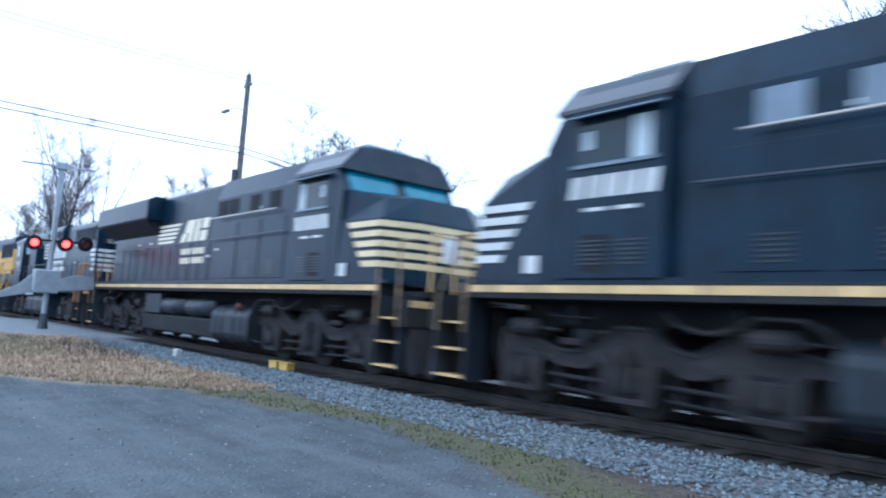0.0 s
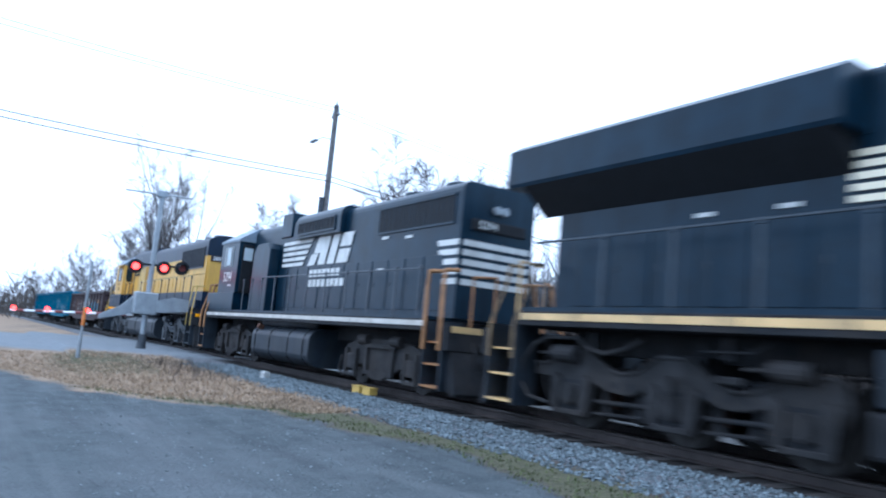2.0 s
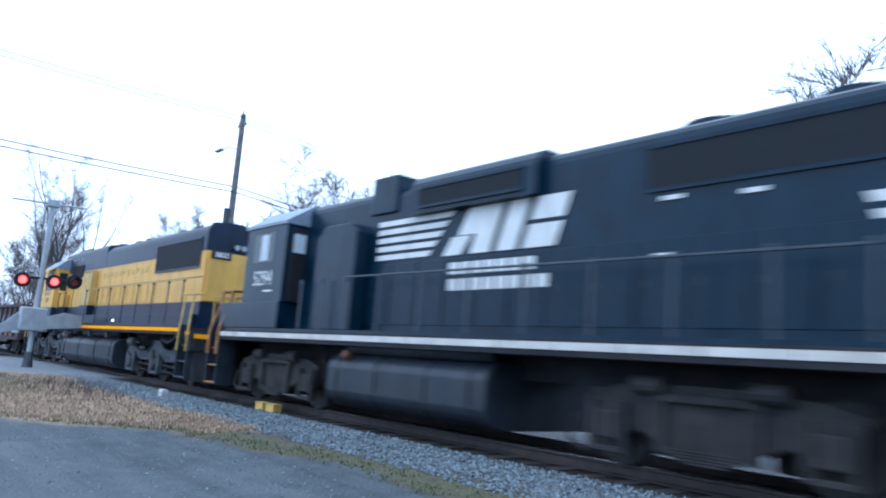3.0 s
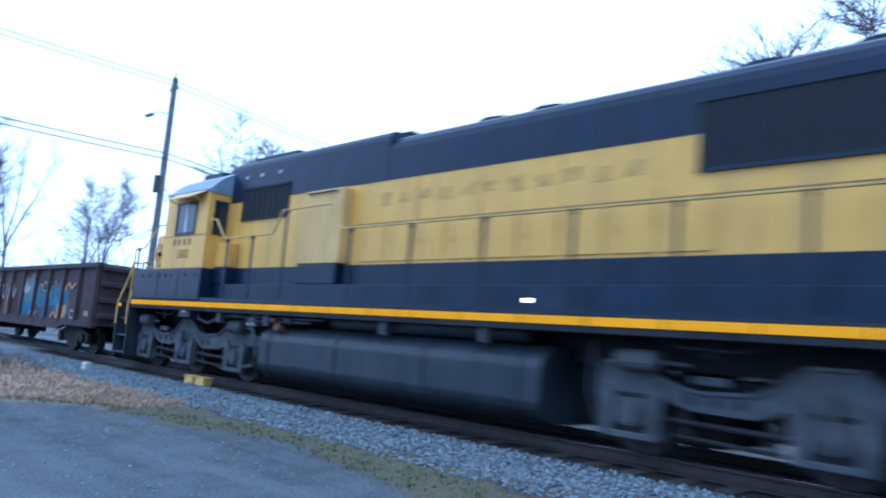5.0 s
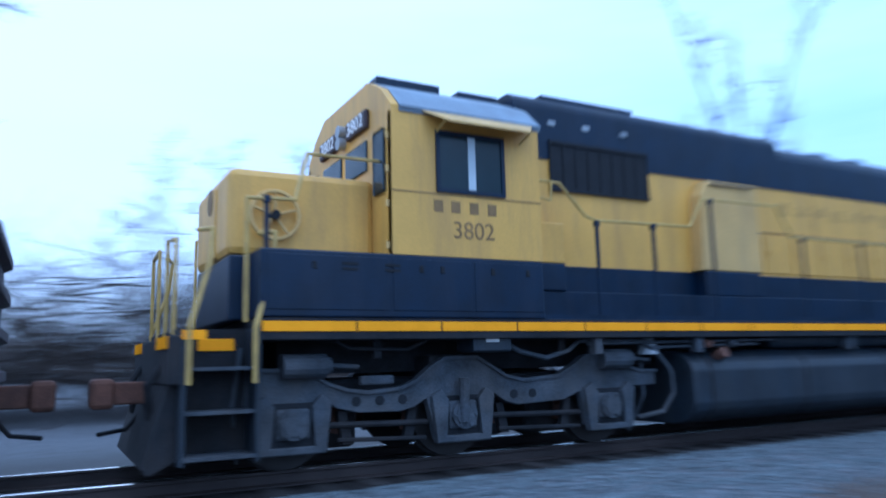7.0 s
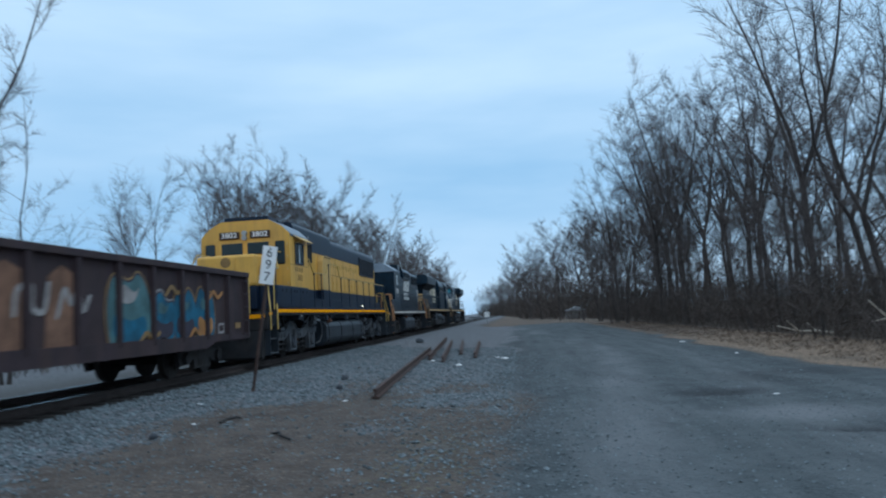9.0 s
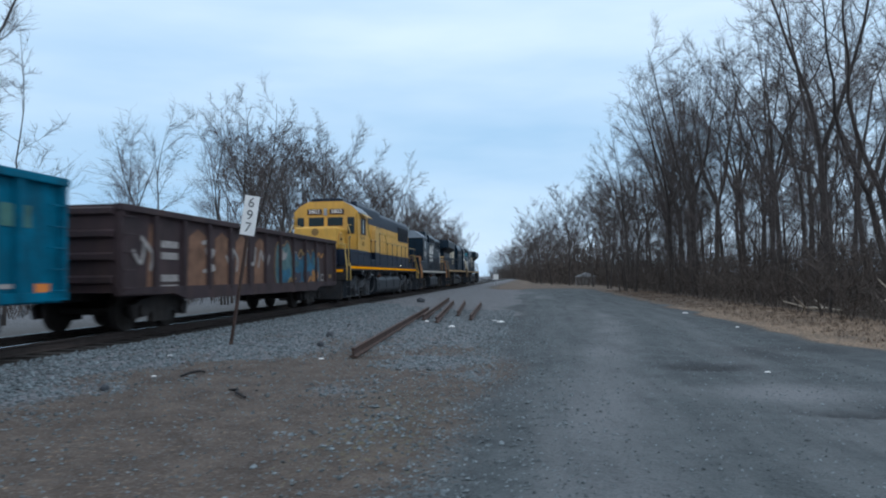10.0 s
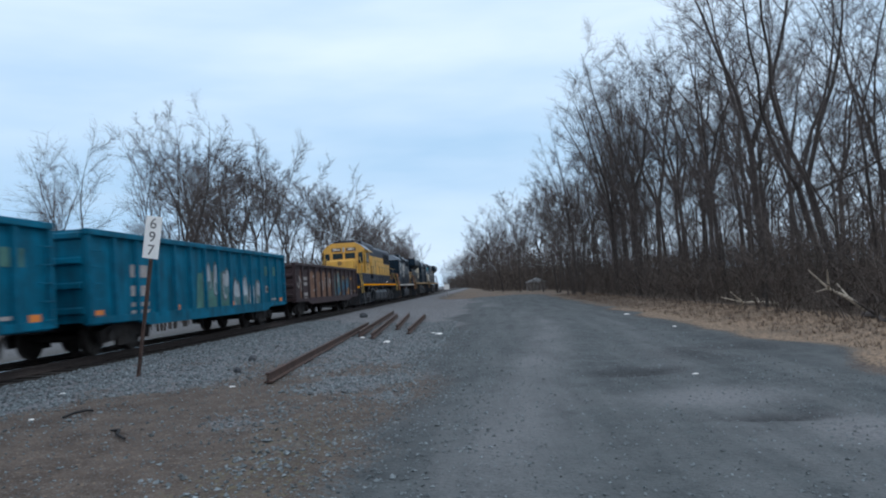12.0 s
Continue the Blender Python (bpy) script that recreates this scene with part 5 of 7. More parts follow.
def wide_cab_locomotive(sign):
    """Black six-axle locomotive with a full-width nose at low x."""
    t = tagged(new("diesel_locomotive"), "black six-axle wide-cab diesel locomotive with white-striped nose", "locomotive", "locomotives of the train")
    L = 20.23
    frame_and_tank(t, 0.8, 19.43, 1.63, M_TAPE2, 6.2, 8.4, segs=14)
    part("lower_tank", one(quadbox, 6.4, 14.0, -1.35, 1.35, 0.28, 0.78, 0.06), M_UNDER, t)
    for s in (-1, 1):
        for x0, x1 in ((8.55, 10.35), (10.6, 12.3)):
            part("air_reservoir", one(rod, (x0, s * 1.18, 1.05), (x1, s * 1.18, 1.05), 0.25, 16), M_TANK, t, "grey air reservoir", True)
        part("equipment_box", one(quadbox, 12.5, 13.9, min(s * 0.8, s * 1.38), max(s * 0.8, s * 1.38), 0.8, 1.4, 0.03), M_TANK, t)
    six_wheel_truck(t, (1.7, 3.6, 5.4), sign, M_TRUCK2)
    six_wheel_truck(t, (14.8, 16.6, 18.5), sign, M_TRUCK2)
    for x0, x1, d, px in ((0.05, 0.78, -1, 0.0), (19.5, 20.2, 1, 20.23)):
        for s in (-1, 1):
            steps(t, x0, x1, s, M_GRIMYGOLD, M_TAPE2, d)
        pilot(t, px, d, M_TAPE2)
        part("end_deck", one(quadbox, min(px, px - d * 0.8), max(px, px - d * 0.8), -1.0, 1.0, 1.5, 1.6), M_UNDER, t)
        for y in (-0.9, 0.35):
            part("end_rail", one(bent, [(px, y, 1.6), (px, y, 2.6), (px, y + 0.55, 2.65), (px, y + 0.55, 1.6)], 0.025), M_TAPE2, t)
    part("deck", one(quadbox, 0.6, 19.5, -1.47, 1.47, 1.72, 1.78), M_BLK, t)
    # nose, with a sloped top and chamfered corners
    bm = bmesh.new()
    lo = [(0.55, -0.75), (0.85, -1.44), (2.4, -1.49), (2.4, 1.49), (0.85, 1.44), (0.55, 0.75)]
    rings = []
    for z, k in ((1.7, 0.0), (2.95, 0.08)):
        rings.append([bm.verts.new((x + (k if x < 2 else 0), y * (1 - k * 0.3), z)) for x, y in lo])
    rings.append([bm.verts.new((x, y, z)) for x, y, z in ((0.85, -0.62, 3.42), (1.15, -1.2, 3.36), (2.4, -1.42, 3.62), (2.4, 1.42, 3.62), (1.15, 1.2, 3.36), (0.85, 0.62, 3.42))])
    for r0, r1 in zip(rings, rings[1:]):
        for k in range(6):
            bm.faces.new((r0[k], r0[(k + 1) % 6], r1[(k + 1) % 6], r1[k]))
    bm.faces.new(rings[0][::-1])
    bm.faces.new(rings[2])
    bmesh.ops.recalc_face_normals(bm, faces=bm.faces)
    part("nose", bm, M_BLK, t, "black full-width nose")
    for k in range(5):
        z = 2.02 + k * 0.19
        e = 0.08 * (z - 1.7) / 1.25
        for s in (-1, 1):
            # cream copy on one locomotive paints the warm light its stripes throw back
            part("nose_stripe", shape_patch([(0.86 + e, z), (1.42 + 0.13 * k, z), (1.48 + 0.13 * k, z + 0.115), (0.86 + e, z + 0.115)], 1.462, s), M_GOLD if sign < 0 else M_WHT, t)
        bm = bmesh.new()
        p = [(0.545 + e, -0.75 + 0.02), (0.84 + e, -1.45), (0.835 + e, -1.46), (0.535 + e, -0.75), (0.535 + e, 0.75), (0.835 + e, 1.46), (0.84 + e, 1.45), (0.545 + e, 0.73)]
        prism(bm, p, "z", z, z + 0.115)
        part("nose_stripe", bm, M_GOLD if sign < 0 else M_WHT, t)
    part("nose_emblem", shape_patch([(0.51, 2.2), (0.57, 2.2), (0.62, 2.75), (0.56, 2.75)], -0.2, 1, 0.4), M_WHT, t)
    # cab
    bm = bmesh.new()
    prism(bm, [(-1.49, 1.75), (1.49, 1.75), (1.49, 4.1), (1.12, 4.55), (-1.12, 4.55), (-1.49, 4.1)], "x", 2.62, 4.25, 0.03)
    prism(bm, [(2.35, 1.75), (2.7, 1.75), (2.7, 4.12), (2.55, 4.1), (2.25, 3.6)], "y", -1.48, 1.48)
    cab = part("cab", bm, M_BLK, t, "black cab")
    part("cab_roof", one(prism, [(-1.5, 4.06), (-1.49, 4.12), (-1.1, 4.56), (-0.6, 4.63), (0.6, 4.63), (1.1, 4.56), (1.49, 4.12), (1.5, 4.06)], "x", 2.4, 4.3), M_BLKROOF, t, "dark angular cab roof")
    part("air_conditioner", one(quadbox, 2.9, 4.0, -0.6, 0.6, 4.66, 4.82, 0.04), M_ROOF, t)
    for y0, y1 in ((-1.3, -0.12), (0.12, 1.3)):
        bm = bmesh.new()
        prism(bm, [(2.235, 3.62), (2.52, 4.08), (2.55, 4.08), (2.27, 3.62)], "y", y0, y1)
        part("windscreen", bm, M_TEAL, t, "teal tinted windscreen")
    for s in (-1, 1):
        w = part("side_window", one(quadbox, 2.85, 4.05, min(s * 1.47, s * 1.497), max(s * 1.47, s * 1.497), 3.3, 3.88), M_GLASS, t)
        part("window_blind", one(quadbox, 3.75, 4.02, min(s * 1.48, s * 1.505), max(s * 1.48, s * 1.505), 3.3, 3.86), M_BLIND, w)
        part("window_blind", one(quadbox, 2.95, 3.1, min(s * 1.48, s * 1.505), max(s * 1.48, s * 1.505), 3.5, 3.75), M_BLIND, w)
        part("window_sill", one(quadbox, 2.8, 4.1, min(s * 1.48, s * 1.53), max(s * 1.48, s * 1.53), 3.25, 3.30), M_ROOF, w)
        x = 2.75
        while x < 4.0:
            part("number_bar", shape_patch([(x, 2.84), (x + 0.2, 2.84), (x + 0.24, 3.14), (x + 0.04, 3.14)], 1.493, s), M_WHT, cab)
            x += 0.29
        for x in (3.0, 3.5):
            part("small_mark", one(quadbox, x, x + 0.35, min(s * 1.49, s * 1.497), max(s * 1.49, s * 1.497), 2.66, 2.71), M_WHT, cab)
        part("cab_panel", one(quadbox, 3.0, 3.45, min(s * 1.488, s * 1.494), max(s * 1.488, s * 1.494), 1.85, 2.35), M_BLK2, cab)
        part("notice", one(quadbox, 1.95, 2.2, min(s * 1.48, s * 1.498), max(s * 1.48, s * 1.498), 1.85, 2.1), M_WHT, cab)
        # hood sides
        part("handrail", one(bent, [(4.6, s * 1.45, 2.9), (10.0, s * 1.45, 2.86), (19.2, s * 1.45, 2.82)], 0.02), M_BLKRAIL, t)
        part("handrail", one(bent, [(5.2, s * 1.46, 3.45), (9.0, s * 1.46, 3.45)], 0.02), M_WSILL, t)
        for x in np.arange(10.2, 19.3, 1.25):
            stanchion(t, float(x), s * 1.45, 1.7, 2.84, M_BLKRAIL)
        def side_x(x):
            return x if s < 0 else 24.5 - x
        for k in range(5):
            z = 3.02 + k * 0.13
            part("emblem_stripe", shape_patch([(side_x(10.1), z), (side_x(11.5 + 0.13 * k), z), (side_x(11.58 + 0.13 * k), z + 0.08), (side_x(10.1), z + 0.08)], 1.0, s), M_REFL, t)
        emblem(t, side_x(12.1), side_x(14.4), 3.0, 3.66, 1.0, s, M_REFL)
        for z in (2.62, 2.34):
            x = 12.25
            while x < 14.0:
                part("lettering_bar", one(quadbox, min(side_x(x), side_x(x + 0.2)), max(side_x(x), side_x(x + 0.2)), min(s * 0.985, s * 1.004), max(s * 0.985, s * 1.004), z, z + 0.18), M_REFL, t)
                x += 0.27
        for x, z in ((6.3, 3.55), (8.6, 2.6), (10.0, 2.5), (15.0, 3.05), (16.2, 3.05)):
            part("paint_patch", one(quadbox, x, x + 0.28, min(s * 1.31, s * 1.316) if x < 8.9 else min(s * 0.985, s * 1.004), max(s * 1.31, s * 1.316) if x < 8.9 else max(s * 0.985, s * 1.004), z, z + 0.06), M_WHT, t)
    part("auxiliary_cab", one(prism, [(-1.31, 1.75), (1.31, 1.75), (1.31, 4.0), (1.12, 4.52), (-1.12, 4.52), (-1.31, 4.0)], "x", 4.25, 9.0), M_BLK, t)
    for s in (-1, 1):
        for x in (5.3, 6.35, 7.6, 8.3):
            part("brake_grid_screen", one(quadbox, x, x + 0.55, min(s * 1.29, s * 1.325), max(s * 1.29, s * 1.325), 3.5, 3.92), M_ROOF if sign > 0 and x in (5.3, 6.35) else M_BLK2, t)
        part("window_visor", one(prism, [(s * 1.49, 4.0), (s * 1.68, 3.93), (s * 1.68, 3.91), (s * 1.49, 3.96)], "x", 2.75, 4.2), M_ROOF, t)
        for x0 in (2.95, 3.55, 5.3, 6.6):
            yy = 1.49 if x0 < 4 else 1.325
            for k in range(6):
                part("louvre", one(quadbox, x0, x0 + 0.42, min(s * yy, s * (yy + 0.012)), max(s * yy, s * (yy + 0.012)), 1.95 + 0.06 * k, 1.975 + 0.06 * k), M_BLKROOF, t)
        for x in (4.9, 6.2, 7.5):
            part("cabinet_door", one(quadbox, x, x + 1.15, min(s * 1.3, s * 1.325), max(s * 1.3, s * 1.325), 1.85, 3.3, 0.01), M_BLK, t)
    part("long_hood", one(prism, hood_prof(0.98, 1.75, 4.58, 0.12), "x", 9.0, 19.2), M_BLK, t, "black long hood")
    doors(t, np.arange(9.6, 18.9, 0.8), 1.85, 2.95, 0.975, 0.72, M_BLK)
    # overhanging radiator at the rear
    part("radiator_box", one(prism, [(-1.5, 3.80), (-1.52, 3.86), (-1.52, 4.44), (-1.3, 4.58), (1.3, 4.58), (1.52, 4.44), (1.52, 3.86), (1.5, 3.80)], "x", 14.25, 20.0), M_BLK, t, "overhanging radiator box")
    for s in (-1, 1):
        bm = bmesh.new()
        prism(bm, [(s * 0.97, 3.35), (s * 1.5, 3.80), (s * 0.97, 3.80)], "x", 14.35, 19.6)
        part("radiator_screen", bm, M_BLK2, t)
    part("exhaust_stack", one(quadbox, 11.2, 12.2, -0.4, 0.4, 4.55, 4.70, 0.04), M_BLK2, t)
    for x in (9.6, 13.2):
        part("roof_hatch", one(quadbox, x, x + 1.0, -0.7, 0.7, 4.55, 4.66, 0.03), M_BLK, t)
    for k in range(3):
        for s in (-1, 1):
            z = 2.45 + k * 0.22
            part("rear_stripe", one(quadbox, 19.18, 19.23, min(s * 0.5, s * 0.96), max(s * 0.5, s * 0.96), z, z + 0.12), M_TAPE2, t)
    return t


# loose curls and zigzags, no characters
STROKES = {
    "a": [(0.0, 0.15), (0.25, 0.95), (0.4, 0.35), (0.62, 1.05), (0.75, 0.2), (0.98, 0.7)],
    "b": [(0.05, 0.9), (0.5, 1.0), (0.2, 0.55), (0.9, 0.75), (0.35, 0.25), (0.95, 0.1), (0.1, 0.0)],
    "e": [(0.1, 0.2), (0.15, 0.8), (0.55, 0.9), (0.5, 0.35), (0.85, 0.25), (0.95, 0.95)],
    "s": [(0.05, 0.55), (0.4, 0.1), (0.55, 0.8), (0.3, 0.95), (0.9, 0.5), (0.75, 0.0)],
}


def stroke(pts, w, y):
    """A broad sprayed line as one thin strip that follows its points, tapered at the ends."""
    bm = bmesh.new()
    fine = []
    for (x0, z0), (x1, z1) in zip(pts, pts[1:]):
        for k in range(4):
            fine.append((x0 + (x1 - x0) * k / 4, z0 + (z1 - z0) * k / 4))
    fine.append(pts[-1])
    for _ in range(2):
        fine = [fine[0]] + [((a[0] + 2 * b[0] + c[0]) / 4, (a[1] + 2 * b[1] + c[1]) / 4) for a, b, c in zip(fine, fine[1:], fine[2:])] + [fine[-1]]
    n = len(fine)
    rows = []
    for k, (x, z) in enumerate(fine):
        a, b = fine[max(0, k - 1)], fine[min(n - 1, k + 1)]
        d = math.hypot(b[0] - a[0], b[1] - a[1]) or 1
        nx, nz = -(b[1] - a[1]) / d * w / 2, (b[0] - a[0]) / d * w / 2
        f = 0.75 if k in (0, n - 1) else 1.0
        yy = -y - 0.0003 * k
        rows.append([bm.verts.new((x + nx * f * e, yy - q, z + nz * f * e)) for e, q in ((1, 0), (1, 0.003), (-1, 0.003), (-1, 0))])
    for p, q in zip(rows, rows[1:]):
        for k in range(4):
            bm.faces.new((p[k], p[(k + 1) % 4], q[(k + 1) % 4], q[k]))
    bm.faces.new(rows[0])
    bm.faces.new(rows[-1][::-1])
    bmesh.ops.recalc_face_normals(bm, faces=bm.faces)
    return bm


def blob(pts, y, th=0.004):
    """A rounded sprayed patch whose outline is smoothed from a few corners."""
    for _ in range(3):
        pts = [q for a, b in zip(pts, pts[1:] + pts[:1]) for q in ((a[0] * 0.75 + b[0] * 0.25, a[1] * 0.75 + b[1] * 0.25), (a[0] * 0.25 + b[0] * 0.75, a[1] * 0.25 + b[1] * 0.75))]
    return shape_patch(pts, y, -1, th)


def grown(pts, d):
    """The same outline, pushed out by d from its middle."""
    cx, cz = sum(p[0] for p in pts) / len(pts), sum(p[1] for p in pts) / len(pts)
    return [(x + d * (x - cx) / (math.hypot(x - cx, z - cz) or 1), z + d * (z - cz) / (math.hypot(x - cx, z - cz) or 1)) for x, z in pts]


def bubble(parent, x, z, w, h, turn, y, paints):
    """One bulging form of a spray painting: rim, body, shade and a light streak; no character."""
    c, k = math.cos(turn), math.sin(turn)
    base = [(-0.5, -0.45), (-0.1, -0.52), (0.1, -0.2), (0.5, -0.5), (0.55, 0.1), (0.3, 0.5), (0.05, 0.3), (-0.3, 0.55), (-0.55, 0.1)]
    pts = [(x + w * (u * c - v * k), z + h * (u * k + v * c)) for u, v in base]
    rim, body, shade, light = paints
    g = part("graffiti", blob(grown(pts, 0.09), y), rim, parent, "sprayed graffiti shape")
    part("graffiti_line", blob(grown(pts, 0.045), y + 0.005), G_DARK, g)
    part("graffiti_fill", blob(pts, y + 0.010), body, g)
    part("graffiti_shade", blob([(x + w * u, z + h * v) for u, v in ((-0.42, -0.4), (0.4, -0.42), (0.42, -0.02), (0.0, -0.16), (-0.4, 0.02))], y + 0.015), shade, g)
    part("graffiti_streak", blob([(x + w * u, z + h * v) for u, v in ((-0.3, 0.1), (-0.2, 0.38), (0.12, 0.2), (0.25, 0.36), (0.1, 0.08))], y + 0.020), light, g)


def gondola(L, top, paint, label, kind):
    t = tagged(new("gondola_wagon"), label, "gondola wagon", "wagons of the train")
    z0 = 0.62 if kind == "brown" else 0.58
    for s in (-1, 1):
        part("side_sheet", one(quadbox, 0.05, L - 0.05, min(s * 1.38, s * 1.42), max(s * 1.38, s * 1.42), z0 + 0.12, top - 0.06), paint, t)
        part("top_chord", one(quadbox, 0, L, min(s * 1.36, s * 1.53), max(s * 1.36, s * 1.53), top - 0.14, top, 0.02), paint, t)
        bm = bmesh.new()
        mid = [(0.0, z0 + 0.16), (2.2, z0 + 0.14), (2.8, z0), (L - 2.8, z0), (L - 2.2, z0 + 0.14), (L, z0 + 0.16), (L, z0 + 0.3), (0, z0 + 0.3)]
        prism(bm, mid, "y", s * 1.36, s * 1.50)
        part("side_sill", bm, paint, t)
        n = 13 if kind == "brown" else 15
        rib = None
        for k in range(n):
            x = 0.1 + (L - 0.2) * k / (n - 1)
            if rib is None:
                bm = bmesh.new()
                prism(bm, [(-0.08, 0), (0.08, 0), (0.05, 0.10), (-0.05, 0.10)], "z", z0 + 0.2, top - 0.1)
                rib = mesh_of("rib", bm, paint)
            shared("rib", rib, t, (x, s * 1.415, 0), 0 if s > 0 else 180)
    for x, d in ((0.0, -1), (L, 1)):
        en = part("end_sheet", one(quadbox, min(x, x - d * 0.05), max(x, x - d * 0.05), -1.4, 1.4, z0 + 0.2, top - 0.02), paint, t)
        for k in range(4):
            z = z0 + 0.45 + (top - z0 - 0.6) * k / 3
            part("end_rib", one(prism, [(x, z - 0.09), (x + d * 0.09, z - 0.05), (x + d * 0.09, z + 0.05), (x, z + 0.09)], "y", -1.38, 1.38), paint, en)
        coupler(t, x - d * 0.05, d)
        for z in (0.9, 1.25, 1.6, 1.95, 2.3):
            part("ladder_rung", one(bent, [(x - d * 0.1, -1.5, z), (x - d * 0.1, -1.54, z), (x - d * 0.5, -1.54, z), (x - d * 0.5, -1.5, z)], 0.012), paint, t)
    part("floor", one(quadbox, 0.05, L - 0.05, -1.38, 1.38, z0 + 0.32, z0 + 0.40), M_RUST, t)
    part("centre_sill", one(quadbox, 0.1, L - 0.1, -0.3, 0.3, z0 + 0.02, z0 + 0.36), M_UNDER, t)
    for x in (2.3, L - 2.3):
        four_wheel_truck(t, x, 0.88, 1, 0.42)
    part("brake_reservoir", one(rod, (L * 0.45, -0.75, 0.75), (L * 0.55, -0.75, 0.75), 0.17, 10), M_UNDER, t)
    return t


def brown_gondola():
    L = 15.65
    t = gondola(L, 2.54, M_BROWN, "weathered brown gondola wagon covered in graffiti", "brown")
    for x, z, w, h, turn, paints in ((L - 6.1, 1.5, 1.5, 1.5, 0.15, (G_YEL, G_TEAL, G_BLUE, M_CREAM)), (L - 4.75, 1.35, 1.0, 1.0, -0.3, (M_CREAM, G_BLUE, G_DARK, G_TEAL)),
                                     (L - 3.75, 1.4, 1.05, 1.15, 0.25, (G_YEL, G_BLUE, G_DARK, G_TEAL)), (L - 2.7, 1.42, 1.0, 1.2, -0.1, (G_YEL, G_BLUE, G_ORG, G_TEAL))):
        bubble(t, x, z, w, h, turn, 1.426, paints)
    for k, (x, z) in enumerate(((L - 4.3, 1.9), (L - 3.2, 0.98), (L - 5.4, 0.95), (L - 2.15, 1.85))):
        part("graffiti", stroke([(x - 0.4, z - 0.1), (x - 0.1, z + 0.16), (x + 0.15, z - 0.05), (x + 0.45, z + 0.12)], 0.09, 1.447 + 0.002 * k), G_ORG if k % 2 else G_YEL, t)
    for x, w in ((1.1, 0.35), (2.9, 1.1), (4.3, 1.0), (5.6, 1.0), (7.0, 0.9)):
        part("rust_patch", shape_patch([(x, 0.85), (x + w, 0.9), (x + w * 0.9, 2.1), (x + w * 0.5, 2.25), (x + 0.1, 2.05)], 1.424), G_RUST, t, "faded rusty panel")
    for z in (0.8, 1.02, 1.5, 1.75):
        part("lettering_bar", one(quadbox, 1.7, 2.45, -1.432, -1.424, z, z + 0.15), M_CREAM, t)
    for k, (x, key) in enumerate(((3.6, "b"), (5.0, "s"), (6.2, "e"), (7.3, "a"), (0.5, "s"))):
        part("chalk_mark", stroke([(x + 0.95 * u, 1.25 + 0.75 * v) for u, v in STROKES[key]], 0.10, 1.43 + 0.002 * k), M_CREAM, t, "pale worn scrawl")
    part("stencil_panel", one(quadbox, L - 1.95, L - 1.6, -1.436, -1.424, 0.95, 1.2), M_CREAM, t)
    part("stencil_panel", one(quadbox, L - 1.9, L - 1.65, -1.44, -1.43, 1.0, 1.15), M_BROWN, t)
    part("reporting_patch", one(quadbox, L - 0.85, L - 0.5, -1.436, -1.424, 1.05, 1.2), G_YEL, t)
    return t


def blue_gondola(tagging):
    L = 15.3
    t = gondola(L, 2.78, M_BLUE, "blue gondola wagon with ribbed sides, white lettering and graffiti", "blue")
    part("lettering_bar", one(quadbox, 2.0, 2.9, -1.432, -1.424, 1.75, 2.05), M_CREAM, t)
    part("lettering_bar", one(quadbox, 2.0, 2.9, -1.432, -1.424, 1.3, 1.55), M_CREAM, t)
    part("lettering_bar", one(quadbox, 2.0, 2.9, -1.432, -1.424, 1.05, 1.15), M_CREAM, t)
    part("lettering_bar", one(quadbox, 2.0, 2.9, -1.432, -1.424, 0.88, 0.96), M_CREAM, t)
    for x in (0.35, 4.4, L - 6.4, L - 0.75):
        part("reflector", one(quadbox, x, x + 0.35, -1.436, -1.424, 0.86, 1.02), M_ORANGE, t, "orange reflector patch")
    if tagging:
        part("graffiti", shape_patch([(L - 9.4, 0.8), (L - 6.6, 0.8), (L - 6.5, 1.7), (L - 7.5, 2.0), (L - 9.2, 1.9)], 1.4235), G_GREEN, t, "green sprayed background")
        for k, (x, z, w, h, turn) in enumerate(((L - 8.5, 1.75, 0.55, 0.9, 0.1), (L - 7.7, 1.7, 0.5, 1.0, -0.2), (L - 6.9, 1.6, 0.6, 0.9, 0.3), (L - 5.9, 1.25, 0.55, 0.95, -0.15), (L - 5.1, 1.3, 0.6, 1.1, 0.2), (L - 4.3, 1.2, 0.5, 0.9, -0.3), (L - 3.5, 1.25, 0.6, 1.0, 0.1))):
            bubble(t, x, z, w, h, turn, 1.428 + 0.0004 * k, (G_TEAL, G_WHITE, G_TEAL, G_WHITE))
    part("stencil_panel", one(quadbox, L - 2.6, L - 2.0, -1.434, -1.424, 1.25, 1.5), M_CREAM, t)
    part("stencil_panel", one(quadbox, L - 2.5, L - 2.1, -1.438, -1.43, 1.3, 1.45), M_BLKTXT, t)
    for x in (L - 2.3, L - 1.2):
        part("faded_panel", one(quadbox, x - 0.35, x + 0.35, -1.432, -1.424, 1.9, 2.25), G_GREEN, t)
    part("lettering_bar", one(quadbox, L - 1.9, L - 1.1, -1.432, -1.424, 0.95, 1.02), M_CREAM, t)
    return t


# each vehicle: its place along the train from the yellow locomotive's end, and its turn
TRAIN = [
    (yellow_locomotive(), 0.0, 0),
    (road_switcher(), 21.65, 0),
    (wide_cab_locomotive(-1), 39.34 + 20.23, 180),
    (wide_cab_locomotive(1), 60.48, 0),
    (brown_gondola(), -17.08, 0),
    (blue_gondola(True), -33.95, 0),
    (blue_gondola(False), -50.45, 0),
]


